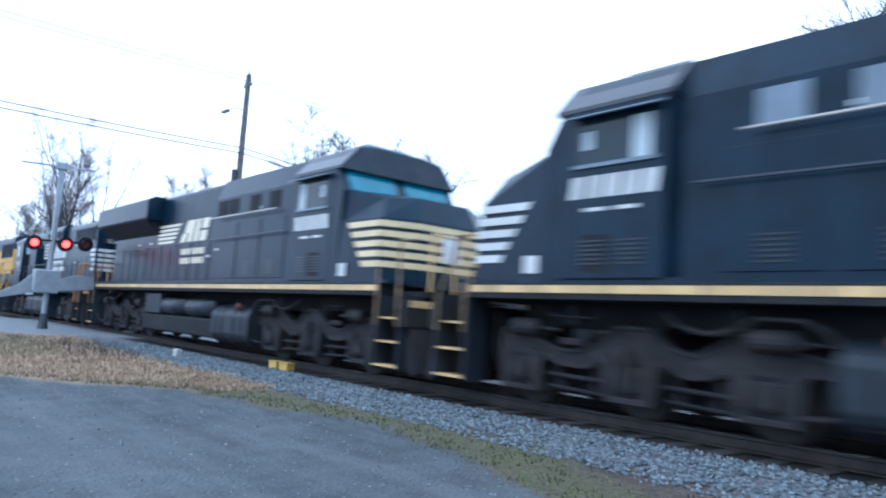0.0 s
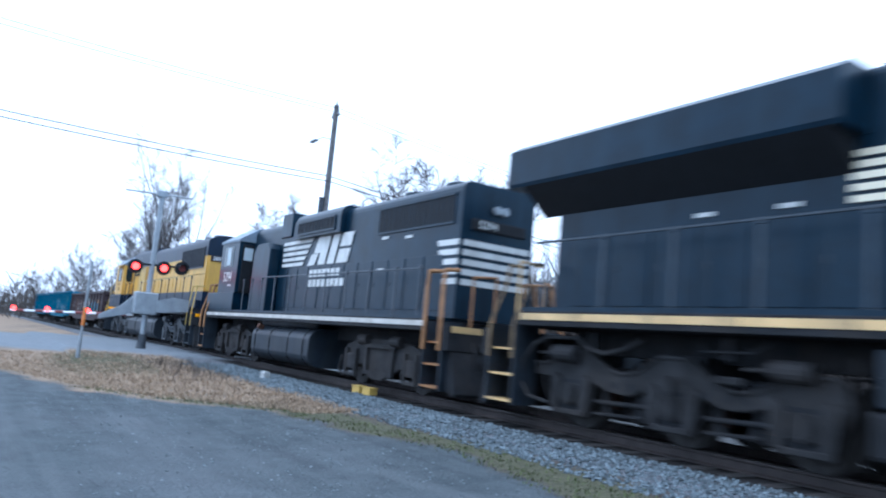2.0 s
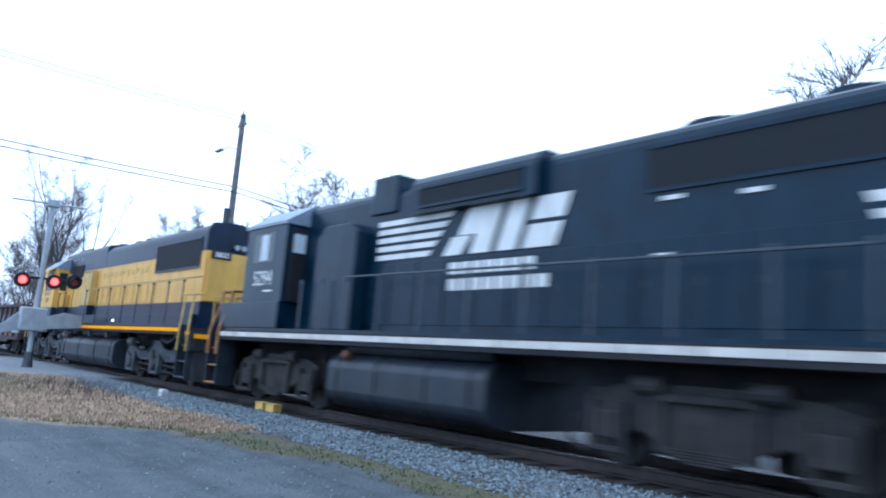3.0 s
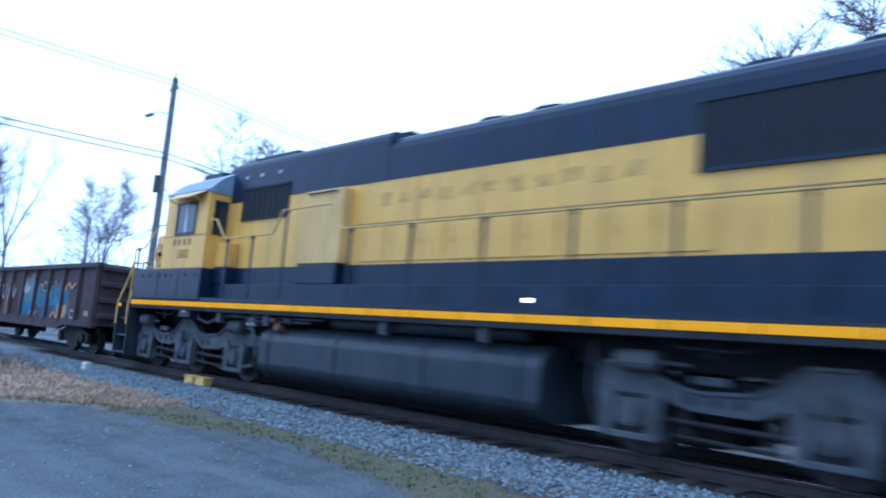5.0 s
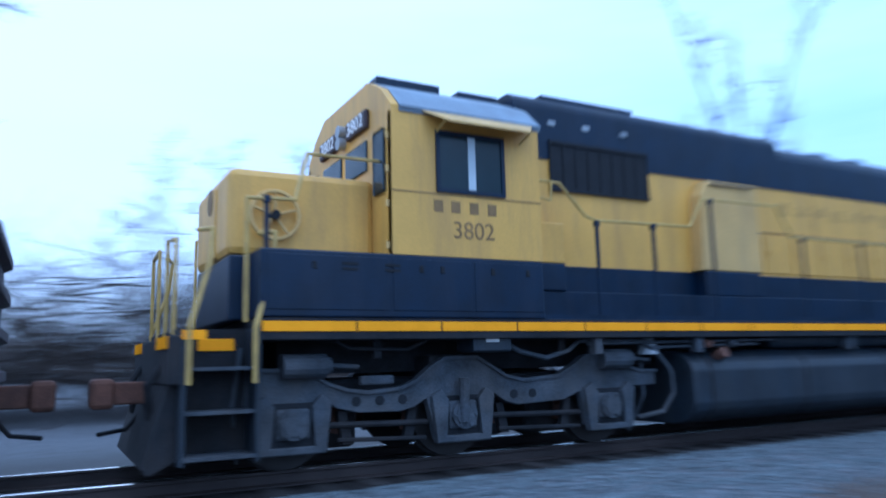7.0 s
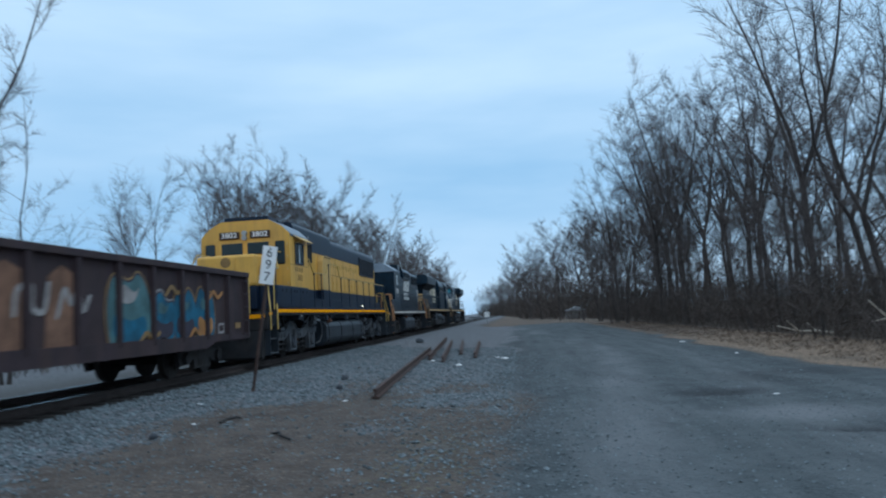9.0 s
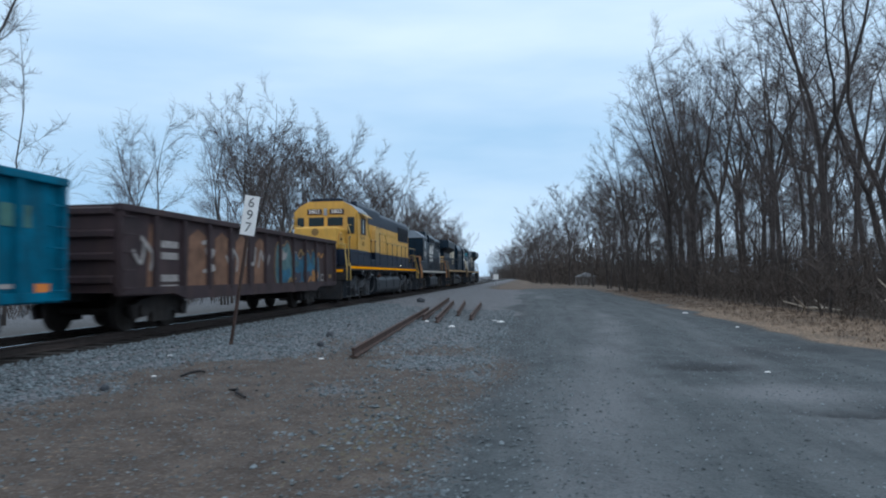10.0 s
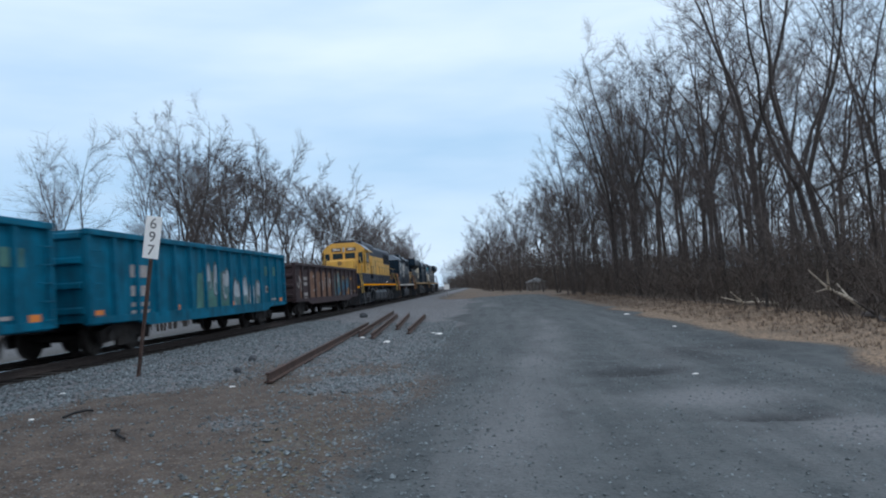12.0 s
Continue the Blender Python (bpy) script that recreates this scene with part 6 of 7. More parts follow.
# ---- trees ----
def tube(V, F, pts, radii, sides):
    base = None
    prev = Vector((1, 0, 0))
    for k, p in enumerate(pts):
        d = (pts[min(k + 1, len(pts) - 1)] - pts[max(k - 1, 0)]).normalized()
        u = d.cross(prev)
        if u.length < 0.1:
            u = d.cross(Vector((0, 1, 0)))
        u.normalize()
        w = d.cross(u)
        n0 = len(V)
        for i in range(sides):
            a = i * math.tau / sides
            V.append(tuple(p + (u * math.cos(a) + w * math.sin(a)) * radii[k]))
        if base is not None:
            for i in range(1 if sides == 2 else sides):
                F.append((base + i, base + (i + 1) % sides, n0 + (i + 1) % sides, n0 + i))
        base = n0


def limb(rnd, p, d, length, segs, wander, lift):
    pts = [p.copy()]
    d = d.normalized()
    for k in range(segs):
        d = (d + Vector((rnd.gauss(0, wander), rnd.gauss(0, wander), rnd.gauss(0, wander) + lift))).normalized()
        p = p + d * (length / segs)
        pts.append(p)
    return pts


def grow(seed, H, stems=1, spread=0.75, first=0.3, dense=1.0, lean=0.06, twig=7, thick=1.0, tw=0.6):
    """A leafless tree: forking trunk, upswept limbs, and a crown of fine twigs. Returns the two meshes."""
    rnd = random.Random(seed)
    V, F, V2, F2 = [], [], [], []
    far = tw > 1.25

    def bough(p, d, ln, r1):
        l1 = limb(rnd, p, d, ln, 5, 0.13, 0.035)
        tube(V, F, l1, [max(0.006, r1 * (0.65 if far else 1) * (1 - 0.85 * j / 5)) for j in range(6)], 3)
        count = max(4, int(8 * dense))
        for j in range(count):
            g = 0.16 + 0.84 * (j + rnd.random()) / count
            q = min(4, int(g * 5))
            pp = l1[q].lerp(l1[q + 1], min(1, g * 5 - q))
            ax = (l1[q + 1] - l1[q]).normalized()
            l2 = limb(rnd, pp, ax + Vector((rnd.gauss(0, 0.65), rnd.gauss(0, 0.65), rnd.gauss(0.12, 0.4))), ln * rnd.uniform(0.25, 0.5), 2, 0.10, 0.06)
            tube(V2, F2, l2, [0.017 * tw, 0.012 * tw, 0.006 * tw], 3 if tw < 1.2 else 2)
            for m in range(twig):
                e = rnd.random() * 1.9
                q2 = int(e)
                p3 = l2[q2].lerp(l2[q2 + 1], e - q2)
                d3 = (l2[q2 + 1] - l2[q2]).normalized() + Vector((rnd.gauss(0, 0.75), rnd.gauss(0, 0.75), rnd.gauss(0.12, 0.5)))
                l3 = limb(rnd, p3, d3, ln * rnd.uniform(0.12, 0.30), 1, 0.1, 0.04)
                tube(V2, F2, l3, [0.010 * tw, 0.004 * tw], 2)
                if not far:
                    d4 = d3.normalized() + Vector((rnd.gauss(0, 0.7), rnd.gauss(0, 0.7), rnd.gauss(0.2, 0.4)))
                    p4 = l3[0].lerp(l3[1], rnd.uniform(0.3, 0.8))
                    tube(V2, F2, [p4, p4 + d4.normalized() * ln * rnd.uniform(0.07, 0.17)], [0.008 * tw, 0.004 * tw], 2)

    for s in range(stems):
        a = 0.0 if lean > 0.2 else rnd.uniform(0, math.tau)
        ln0 = lean + 0.14 * (stems > 1)
        hh = H * (1 if s == 0 else rnd.uniform(0.72, 0.97))
        p0 = Vector((0.3 * s * math.cos(a), 0.3 * s * math.sin(a), -0.15))
        fork = rnd.uniform(0.30, 0.46) * hh
        trunk = limb(rnd, p0, Vector((math.cos(a) * ln0, math.sin(a) * ln0, 1)), fork, 6, 0.035 if lean < 0.2 else 0.075, 0.0)
        r0 = thick * hh * 0.0100 / (1 + 0.22 * (stems - 1))
        tube(V, F, trunk, [r0 * (1.35 if k == 0 else 1) * (1 - 0.30 * k / 6) for k in range(7)], 7)
        low = max(1, int(4 * dense))
        for i in range(low):
            f = first * 2 + (1 - first * 2) * (i + rnd.random()) / low if first < 0.45 else 0.95
            k = min(5, int(f * 6))
            b = rnd.uniform(0, math.tau)
            bough(trunk[k].lerp(trunk[k + 1], min(1, f * 6 - k)), Vector((math.cos(b), math.sin(b), rnd.uniform(0.35, 1.0))), hh * spread * rnd.uniform(0.25, 0.40), r0 * 0.24)
        top = trunk[-1]
        d0 = (trunk[-1] - trunk[-2]).normalized()
        n = rnd.choice((2, 3, 3)) if stems == 1 else 2
        b0 = rnd.uniform(0, math.tau)
        for j in range(n):
            b = b0 + j * math.tau / n + rnd.gauss(0, 0.3)
            o = rnd.uniform(0.25, 0.62) * (0.5 + 0.6 * spread)
            lead = limb(rnd, top, d0 + Vector((math.cos(b) * o, math.sin(b) * o, 0)), (hh - fork) * rnd.uniform(0.85, 1.05), 8, 0.095, 0.015)
            tube(V, F, lead, [r0 * 0.60 * (1 - 0.90 * k / 8) for k in range(9)], 5)
            count = int(8 * dense)
            for i in range(count):
                f = 0.12 + 0.86 * (i + rnd.random()) / count
                k = min(7, int(f * 8))
                c = rnd.uniform(0, math.tau)
                up = rnd.uniform(0.15, 0.8) + 0.35 * f
                ax = (lead[k + 1] - lead[k]).normalized()
                bough(lead[k].lerp(lead[k + 1], min(1, f * 8 - k)), ax * 0.4 + Vector((math.cos(c), math.sin(c), up)), hh * spread * rnd.uniform(0.19, 0.34) * (1.15 - 0.55 * f), r0 * 0.22 * (1.1 - 0.75 * f))
    out = []
    for name, v, f, m in (("trunk", V, F, M_BARK), ("crown", V2, F2, M_FARTWIG if far else M_TWIG)):
        me = bpy.data.meshes.new(name)
        me.from_pydata(v, [], f)
        me.materials.append(m)
        out.append(me)
    return out


def tree_kind(label, *a, **k):
    t, c = grow(*a, **k)
    ob = tagged(new("tree"), label, "tree")
    for name, me in (("trunk", t), ("crown", c)):
        p = new(name, me)
        p.parent = ob
    return ob


def plant(kind, x, y, s, rz, group):
    ob = copy_thing(kind, pose(x, y, height(x, y) - 0.02, 0, 0, rz))
    ob.scale = (s, s, s)
    ob["group"] = group
    return ob


TREE = [
    tree_kind("tall bare leafless tree with upswept grey branches", 11, 17.0, 1, 0.80, 0.30, 1.0, 0.06, 9, 1.15),
    tree_kind("slender bare tree with a high narrow crown", 12, 17.0, 1, 0.58, 0.40, 0.9, 0.05, 9, 0.9),
    tree_kind("bare tree with several leaning stems", 13, 14.0, 3, 0.66, 0.28, 0.62, 0.03, 9, 0.68),
    tree_kind("bare leaning tree with long arching limbs", 14, 15.0, 1, 0.95, 0.3, 0.9, 0.36, 9, 1.1),
    tree_kind("bare twin-stemmed tree with fine twigs", 15, 15.0, 2, 0.68, 0.33, 0.75, 0.03, 9, 0.78),
    tree_kind("small bare tree with a rounded twiggy crown", 16, 9.0, 1, 0.95, 0.2, 1.1, 0.05, 9, 1.0, 0.5),
]
FARMESH = [grow(21 + k, 14.0, 1, 0.85, 0.12, 0.85, 0.05, 8, 0.75, 1.3) for k in range(4)]


def far_wood(name, label, spots):
    """Many distant trees in one object."""
    for which, suffix in ((0, "trunks"), (1, "crowns")):
        V, F, n = [], [], 0
        for k, x, y, s, a in spots:
            me = FARMESH[k][which]
            co = np.empty(len(me.vertices) * 3)
            me.vertices.foreach_get("co", co)
            co = co.reshape(-1, 3) * s
            c, d = math.cos(a), math.sin(a)
            V.append(np.stack([co[:, 0] * c - co[:, 1] * d + x, co[:, 0] * d + co[:, 1] * c + y, co[:, 2] + height(x, y)], 1))
            f = np.empty(len(me.polygons) * 4, dtype=int)
            me.polygons.foreach_get("vertices", f)
            F.append(f.reshape(-1, 4) + n)
            n += len(co)
        me = bpy.data.meshes.new(name)
        me.from_pydata(np.concatenate(V).tolist(), [], np.concatenate(F).tolist())
        me.materials.append(M_BARK if which == 0 else M_FARTWIG)
        tagged(new(name, me), label, "woods", kind="stuff")


MID = [tree_kind("spreading bare tree with a dense twiggy crown", 61 + k, 14.0, 1 + k % 2, 0.95, 0.22, 1.05 - 0.25 * (k % 2), 0.06, 12, 1.0, 1.22) for k in range(3)]
rnd = random.Random(4)
# beyond the train
for k, x, y, h in ((1, 21.3, 9.2, 14.5), (4, 24.6, 9.4, 11.5), (5, 34.9, 9.4, 9.5), (2, 43.5, 9.3, 13.0), (4, 46.0, 9.6, 14.2), (1, 48.5, 10.0, 13.6), (0, 51.5, 10.2, 14.0), (2, 55.0, 10.5, 13.8), (1, 58.5, 10.5, 14.2), (1, 66.5, 10.0, 16.4),
                   (3, 40.5, 13.5, 10.0), (5, 38.0, 12.0, 7.5), (5, 52.0, 14.0, 8.0), (5, 61.0, 13.0, 8.5)):
    base = (17, 17, 14, 15, 15, 9)[k]
    plant(TREE[k], x, y, h / base, rnd.uniform(0, 360), "trees beyond the track")
for k, x, y, h in ((0, -61, 25, 18), (1, -56, 27, 16), (2, -50, 26, 15.5), (1, -66, 28, 16), (0, -97, 26, 19), (2, -9, 25, 18.5), (1, -14.5, 25, 15), (2, -20, 24, 8.5), (0, -24, 27, 9), (1, -5, 27, 9), (2, -29, 28, 9), (0, -34, 29, 9), (1, -40, 27, 10),
                   (0, -75, 16.5, 14.5), (1, -51, 19.0, 17.0), (0, -46, 21.0, 14.0), (2, -110, 12, 14), (0, -120, 14, 14), (1, 4, 26, 12), (0, 12, 24, 11)):
    plant(MID[k], x, y, h / 14, rnd.uniform(0, 360), "trees beyond the track")
for k, x, y, h in ((2, -82, 8.8, 20), (1, -85, 9.6, 22), (0, -88, 9.0, 19), (1, -80, 10.5, 18), (4, -92, 10.2, 18), (1, -90, 8.4, 20), (2, -94, 12.0, 18), (4, -98, 9.0, 17)):
    base = (17, 17, 14, 15, 15, 9)[k]
    plant(TREE[k], x, y, h / base, rnd.uniform(0, 360), "trees beyond the track")
# the wood along the lot
for i in range(36):
    row = i % 4
    x = 19 + (i // 4) * 6.4 + rnd.uniform(-1.5, 1.5)
    y = -22.4 - row * 3.6 + rnd.uniform(-1.2, 1.2) - max(0, 26 - x) * 0.22
    k = rnd.choice((0, 1, 1, 2, 1, 4, 0, 1))
    plant(TREE[k], x, y, rnd.uniform(0.80, 1.02), rnd.uniform(0, 360), "wood beside the lot")
for i in range(20):
    k, x = rnd.choice((0, 2, 4, 1, 0)), 44 + 2.1 * i + rnd.uniform(-1, 1)
    plant(TREE[k], x, -20.8 + 3.6 * smooth(44, 66, x) - (i % 3) * 3 - rnd.uniform(0, 2), rnd.uniform(0.92, 1.10), rnd.uniform(0, 360), "wood beside the lot")
for i in range(18):
    x = 24 + i * 3.2 + rnd.uniform(-1, 1)
    plant(TREE[5], x, -19.6 + rnd.uniform(-1.4, 0.4), rnd.uniform(0.5, 0.8), rnd.uniform(0, 360), "wood beside the lot")
for x, y, rz, h in ((29.5, -23.0, 95, 0.95), (25.2, -21.4, 100, 0.9), (19.5, -24.0, 88, 0.95)):
    plant(TREE[3], x, y, h, rz, "wood beside the lot")
spots = []
for i in range(26):
    spots.append((i % 4, 42 + 2.4 * i + rnd.uniform(-2, 2), -37 - rnd.uniform(0, 14), rnd.uniform(0.6, 0.8), rnd.uniform(0, 6)))
far_wood("deep_wood", "bare trees deep in the wood beside the lot", spots)
# far woods on both sides of the line
spots = []
for i in range(88):
    x = 72 + 330 * (i / 88) ** 1.5
    spots.append((i % 4, x, bend(x) + 10 + rnd.uniform(0, 8) + 3 * (x < 100), rnd.uniform(1.0, 1.32), rnd.uniform(0, 6)))
for i in range(104):
    x = 92 + 320 * (i / 104) ** 1.4
    spots.append((i % 4, x, bend(x) - 10 - rnd.random() ** 1.5 * 22 - max(0, 125 - x) * 0.22, rnd.uniform(0.85, 1.15), rnd.uniform(0, 6)))
far_wood("far_woods", "leafless woods closing in on the far line", spots)
spots = []
for i in range(54):
    x, y = -112 - rnd.uniform(0, 120), rnd.uniform(-45, 45)
    spots.append((i % 4, x, y + (12 if abs(y) < 6 else 0), rnd.uniform(0.7, 1.0), rnd.uniform(0, 6)))
far_wood("far_woods_behind", "leafless woods beyond the road crossing", spots)
spots = []
for i in range(38):
    spots.append((i % 4, -75 + 3.7 * i + rnd.uniform(-2, 2), 27 + rnd.uniform(0, 16), rnd.uniform(0.34, 0.56), rnd.uniform(0, 6)))
far_wood("woods_beyond_track", "low leafless woods beyond the track", spots)
for ob in TREE + MID:
    for o in (*ob.children, ob):
        bpy.data.objects.remove(o)


def thicket(name, label, count, place, hmin, hmax, material, r, seed, forks=3):
    """Fine stems scattered over a stretch, all in one mesh."""
    rn = random.Random(seed)
    V, F = [], []
    for i in range(count):
        x, y = place(rn)
        z = height(x, y)
        h = rn.uniform(hmin, hmax)
        p = Vector((x, y, z - 0.03))
        stem = limb(rn, p, Vector((rn.gauss(0, 0.3), rn.gauss(0, 0.3), 1)), h, 3, 0.16, 0.0)
        tube(V, F, stem, [r, r * 0.8, r * 0.6, r * 0.25], 2)
        for j in range(forks):
            q = stem[rn.choice((1, 1, 2))]
            tube(V, F, limb(rn, q, Vector((rn.gauss(0, 0.7), rn.gauss(0, 0.7), rn.uniform(0.2, 1.0))), h * rn.uniform(0.25, 0.55), 2, 0.2, 0.0), [r * 0.8, r * 0.6, r * 0.3], 2)
    me = bpy.data.meshes.new(name)
    me.from_pydata(V, [], F)
    me.materials.append(material)
    return tagged(new(name, me), label, "brush", kind="stuff")


def far_brush(q):
    x = 80 + 300 * q.random()
    return (x, bend(x) + 9 + 7 * q.random()) if q.random() < 0.45 else (x + 15, bend(x + 15) - 9.5 - 16 * q.random() - max(0, 125 - x) * 0.2)


thicket("wood_undergrowth", "tangled dark undergrowth at the foot of the trees", 2900, lambda q: (12 + 100 * q.random() ** 1.4, -18.6 - 9 * q.random() ** 1.3), 0.4, 3.6, M_BRUSH, 0.013, 31, 5)
thicket("wood_saplings", "close-set saplings deep in the wood", 1200, lambda q: (8 + 110 * q.random() ** 1.2, -25 - 22 * q.random()), 2.5, 7.5, M_TWIG, 0.018, 35, 5)
thicket("far_undergrowth", "dense brush under the far woods", 5200, far_brush, 1.5, 9.0, M_BRUSH, 0.04, 32, 4)
thicket("trackside_brush", "grey brush beyond the track", 2600, lambda q: (q.uniform(-70, 72), q.uniform(11, 24)), 0.8, 4.6, M_BRUSH, 0.02, 33, 4)
thicket("brush_wood", "tall grey brush wood beyond the track", 4800, lambda q: (q.uniform(-55, 12), q.uniform(16, 30)), 3.0, 8.0, M_BRUSH, 0.04, 36, 5)
thicket("trackside_brush_far", "grey brush behind the road crossing", 2000, lambda q: (q.uniform(-210, -95), q.uniform(-45, 40)), 1.5, 8.0, M_BRUSH, 0.05, 34, 5)


# ---- loose stone and grass ----
def blades(name, label, category, count, place, hmin, hmax, material, seed, w=0.012):
    rn = random.Random(seed)
    V, F = [], []
    for i in range(count):
        x, y = place(rn)
        z = height(x, y) - 0.01
        for j in range(5):
            a, h = rn.uniform(0, math.tau), rn.uniform(hmin, hmax)
            ox, oy = rn.gauss(0, 0.06), rn.gauss(0, 0.06)
            c, s = math.cos(a), math.sin(a)
            lean = rn.uniform(0.1, 0.9) * h
            n = len(V)
            V += [(x + ox - s * w, y + oy + c * w, z), (x + ox + s * w, y + oy - c * w, z), (x + ox + c * lean, y + oy + s * lean, z + h)]
            F.append((n, n + 1, n + 2))
    me = bpy.data.meshes.new(name)
    me.from_pydata(V, [], F)
    me.materials.append(material)
    return tagged(new(name, me), label, category, kind="stuff")


def in_straw(q):
    x = -12 - 14 * q.random()
    e = lot_edge(x)
    return x, q.uniform(min(e + 0.3, -3.2), -3.0)


def in_green(q):
    if q.random() < 0.25:
        return q.uniform(-26, -20), q.uniform(-6.5, -4.2)
    x = q.uniform(-17, 2)
    return x, lot_edge(x) + abs(q.gauss(0.2, 0.45))


blades("dry_grass", "flattened straw-coloured dry grass", "grass", 6000, in_straw, 0.02, 0.09, M_STRAW, 41)
blades("weeds", "sparse low green weeds", "weeds", 1500, in_green, 0.01, 0.05, M_WEED, 42)
blades("dry_grass_by_wood", "dead brown grass and leaves along the wood", "grass", 3500, lambda q: (12 + 60 * q.random(), -16.2 - 3.2 * q.random() ** 0.8), 0.02, 0.11, M_DEADLEAF, 43, 0.014)
blades("dead_weeds", "dead brown weeds by the crossing", "weeds", 130, lambda q: (q.uniform(-24, -18), q.gauss(-3.6, 0.5)), 0.1, 0.38, M_BRUSH, 44, 0.006)


def pebbles(name, label, count, place, smin, smax, material, seed):
    rn = random.Random(seed)
    V, F = [], []
    for i in range(count):
        x, y = place(rn)
        s = rn.uniform(smin, smax) * (1 if rn.random() < 0.93 else 1.5)
        z = height(x, y) + s * 0.2
        n = len(V)
        a = rn.uniform(0, math.tau)
        for k in range(4):
            b = a + k * math.pi / 2 + rn.uniform(-0.4, 0.4)
            rr = s * rn.uniform(0.75, 1.2)
            V.append((x + rr * math.cos(b), y + rr * math.sin(b), z + rn.uniform(-0.3, 0.3) * s))
        V.append((x + rn.gauss(0, 0.3) * s, y + rn.gauss(0, 0.3) * s, z + s * rn.uniform(0.5, 0.9)))
        V.append((x, y, z - s * 0.7))
        for k in range(4):
            F.append((n + k, n + (k + 1) % 4, n + 4))
            F.append((n + (k + 1) % 4, n + k, n + 5))
    me = bpy.data.meshes.new(name)
    me.from_pydata(V, [], F)
    me.materials.append(material)
    return tagged(new(name, me), label, "gravel", kind="stuff")


def on_gravel(q):
    while True:
        x, y = 3 + 30 * q.random() ** 1.3, -3.0 - 5.6 * q.random()
        if gravelly(x, y) > q.random():
            return x, y


pebbles("ballast_stones", "crushed grey ballast stones along the track", 25000, lambda q: (q.uniform(-24, 3) if q.random() < 0.6 else 3 + 32 * q.random() ** 1.3, -1.33 - abs(q.gauss(0, 0.06)) - 1.8 * q.random()), 0.020, 0.036, M_STONE, 51)
pebbles("loose_gravel", "loose grey gravel beside the lot", 16000, on_gravel, 0.012, 0.035, M_STONE, 52)
pebbles("earth_gravel", "fine pale gravel strewn over brown earth", 4500, lambda q: (2.5 + 13 * q.random(), -3.4 - 5.4 * q.random()), 0.006, 0.02, M_STONE, 55)
pebbles("lot_edge_gravel", "loose gravel spilling on to the lot", 4500, lambda q: (3.5 + 24 * q.random() ** 1.4, q.gauss(-8.5, 0.75)), 0.008, 0.024, M_STONE, 56)
pebbles("lot_gravel", "scattered small stones on the lot", 7000, lambda q: (3.5 + 22 * q.random() ** 1.6, -8.2 - 6.6 * q.random()), 0.006, 0.019, M_STONE, 53)
pebbles("lot_gravel_near", "scattered small stones on the lot", 1500, lambda q: (q.uniform(-16, -3), q.uniform(-8, -4.2)), 0.008, 0.018, M_PALESTONE, 54)


# ---- things by the line ----
def milepost():
    t = tagged(new("milepost_sign"), "white vertical number plate on a leaning rusty post", "sign")
    part("post", one(quadbox, -0.035, 0.035, -0.025, 0.025, -0.3, 2.2, 0.004), M_OLDRAIL, t, "dark rusty steel post")
    pl = part("plate", one(quadbox, -0.05, -0.036, -0.15, 0.15, 2.12, 2.90, 0.004), M_SIGN, t, "white reflective plate")
    for k, c in enumerate("697"):
        words(c, 0.27, M_GREYTXT, pl, pose(-0.053, 0, 2.76 - 0.245 * k, 90, 0, -90), "weathered grey numeral")
    t.matrix_basis = pose(14.5, -3.32, -0.16, 10.5, -3.5, 0)
    return t


milepost()


def old_rail(x0, y0, x1, y1):
    L = math.hypot(x1 - x0, y1 - y0)
    bm = bmesh.new()
    prism(bm, [(-0.07, 0), (0.07, 0), (0.07, 0.02), (0.014, 0.04), (0.014, 0.125), (0.035, 0.135), (0.035, 0.17), (-0.035, 0.17), (-0.035, 0.135), (-0.014, 0.125), (-0.014, 0.04), (-0.07, 0.02)], "x", 0, L)
    ob = tagged(new("old_rail", mesh_of("old_rail", bm, M_OLDRAIL)), "rusty discarded rail lying on the gravel", "rail", "discarded rails")
    z0, z1 = height(x0, y0) + 0.03, height(x1, y1) + 0.03
    ob.matrix_basis = pose(x0, y0, z0, 0, -math.degrees(math.atan2(z1 - z0, L)), math.degrees(math.atan2(y1 - y0, x1 - x0)))


for r in ((13.7, -5.98, 30.0, -5.12), (24.4, -5.72, 42.0, -4.62), (23.4, -6.28, 38.5, -5.25), (27.5, -6.55, 39.5, -5.75), (25.3, -7.2, 37.5, -6.75)):
    old_rail(*r)


def loose_piece(name, label, category, x, y, sx, sy, sz, material, rz, seed, group=""):
    rn = random.Random(seed)
    bm = bmesh.new()
    bmesh.ops.create_icosphere(bm, subdivisions=2, radius=1)
    for v in bm.verts:
        v.co *= 1 + 0.22 * noise.noise(v.co * 1.7 + Vector((seed, 0, 0)))
        v.co = Vector((v.co.x * sx, v.co.y * sy, max(-0.5, v.co.z) * sz))
    ob = tagged(new(name, mesh_of(name, bm, material)), label, category, group)
    ob.matrix_basis = pose(x, y, height(x, y) + sz * 0.4, 0, 0, rz)


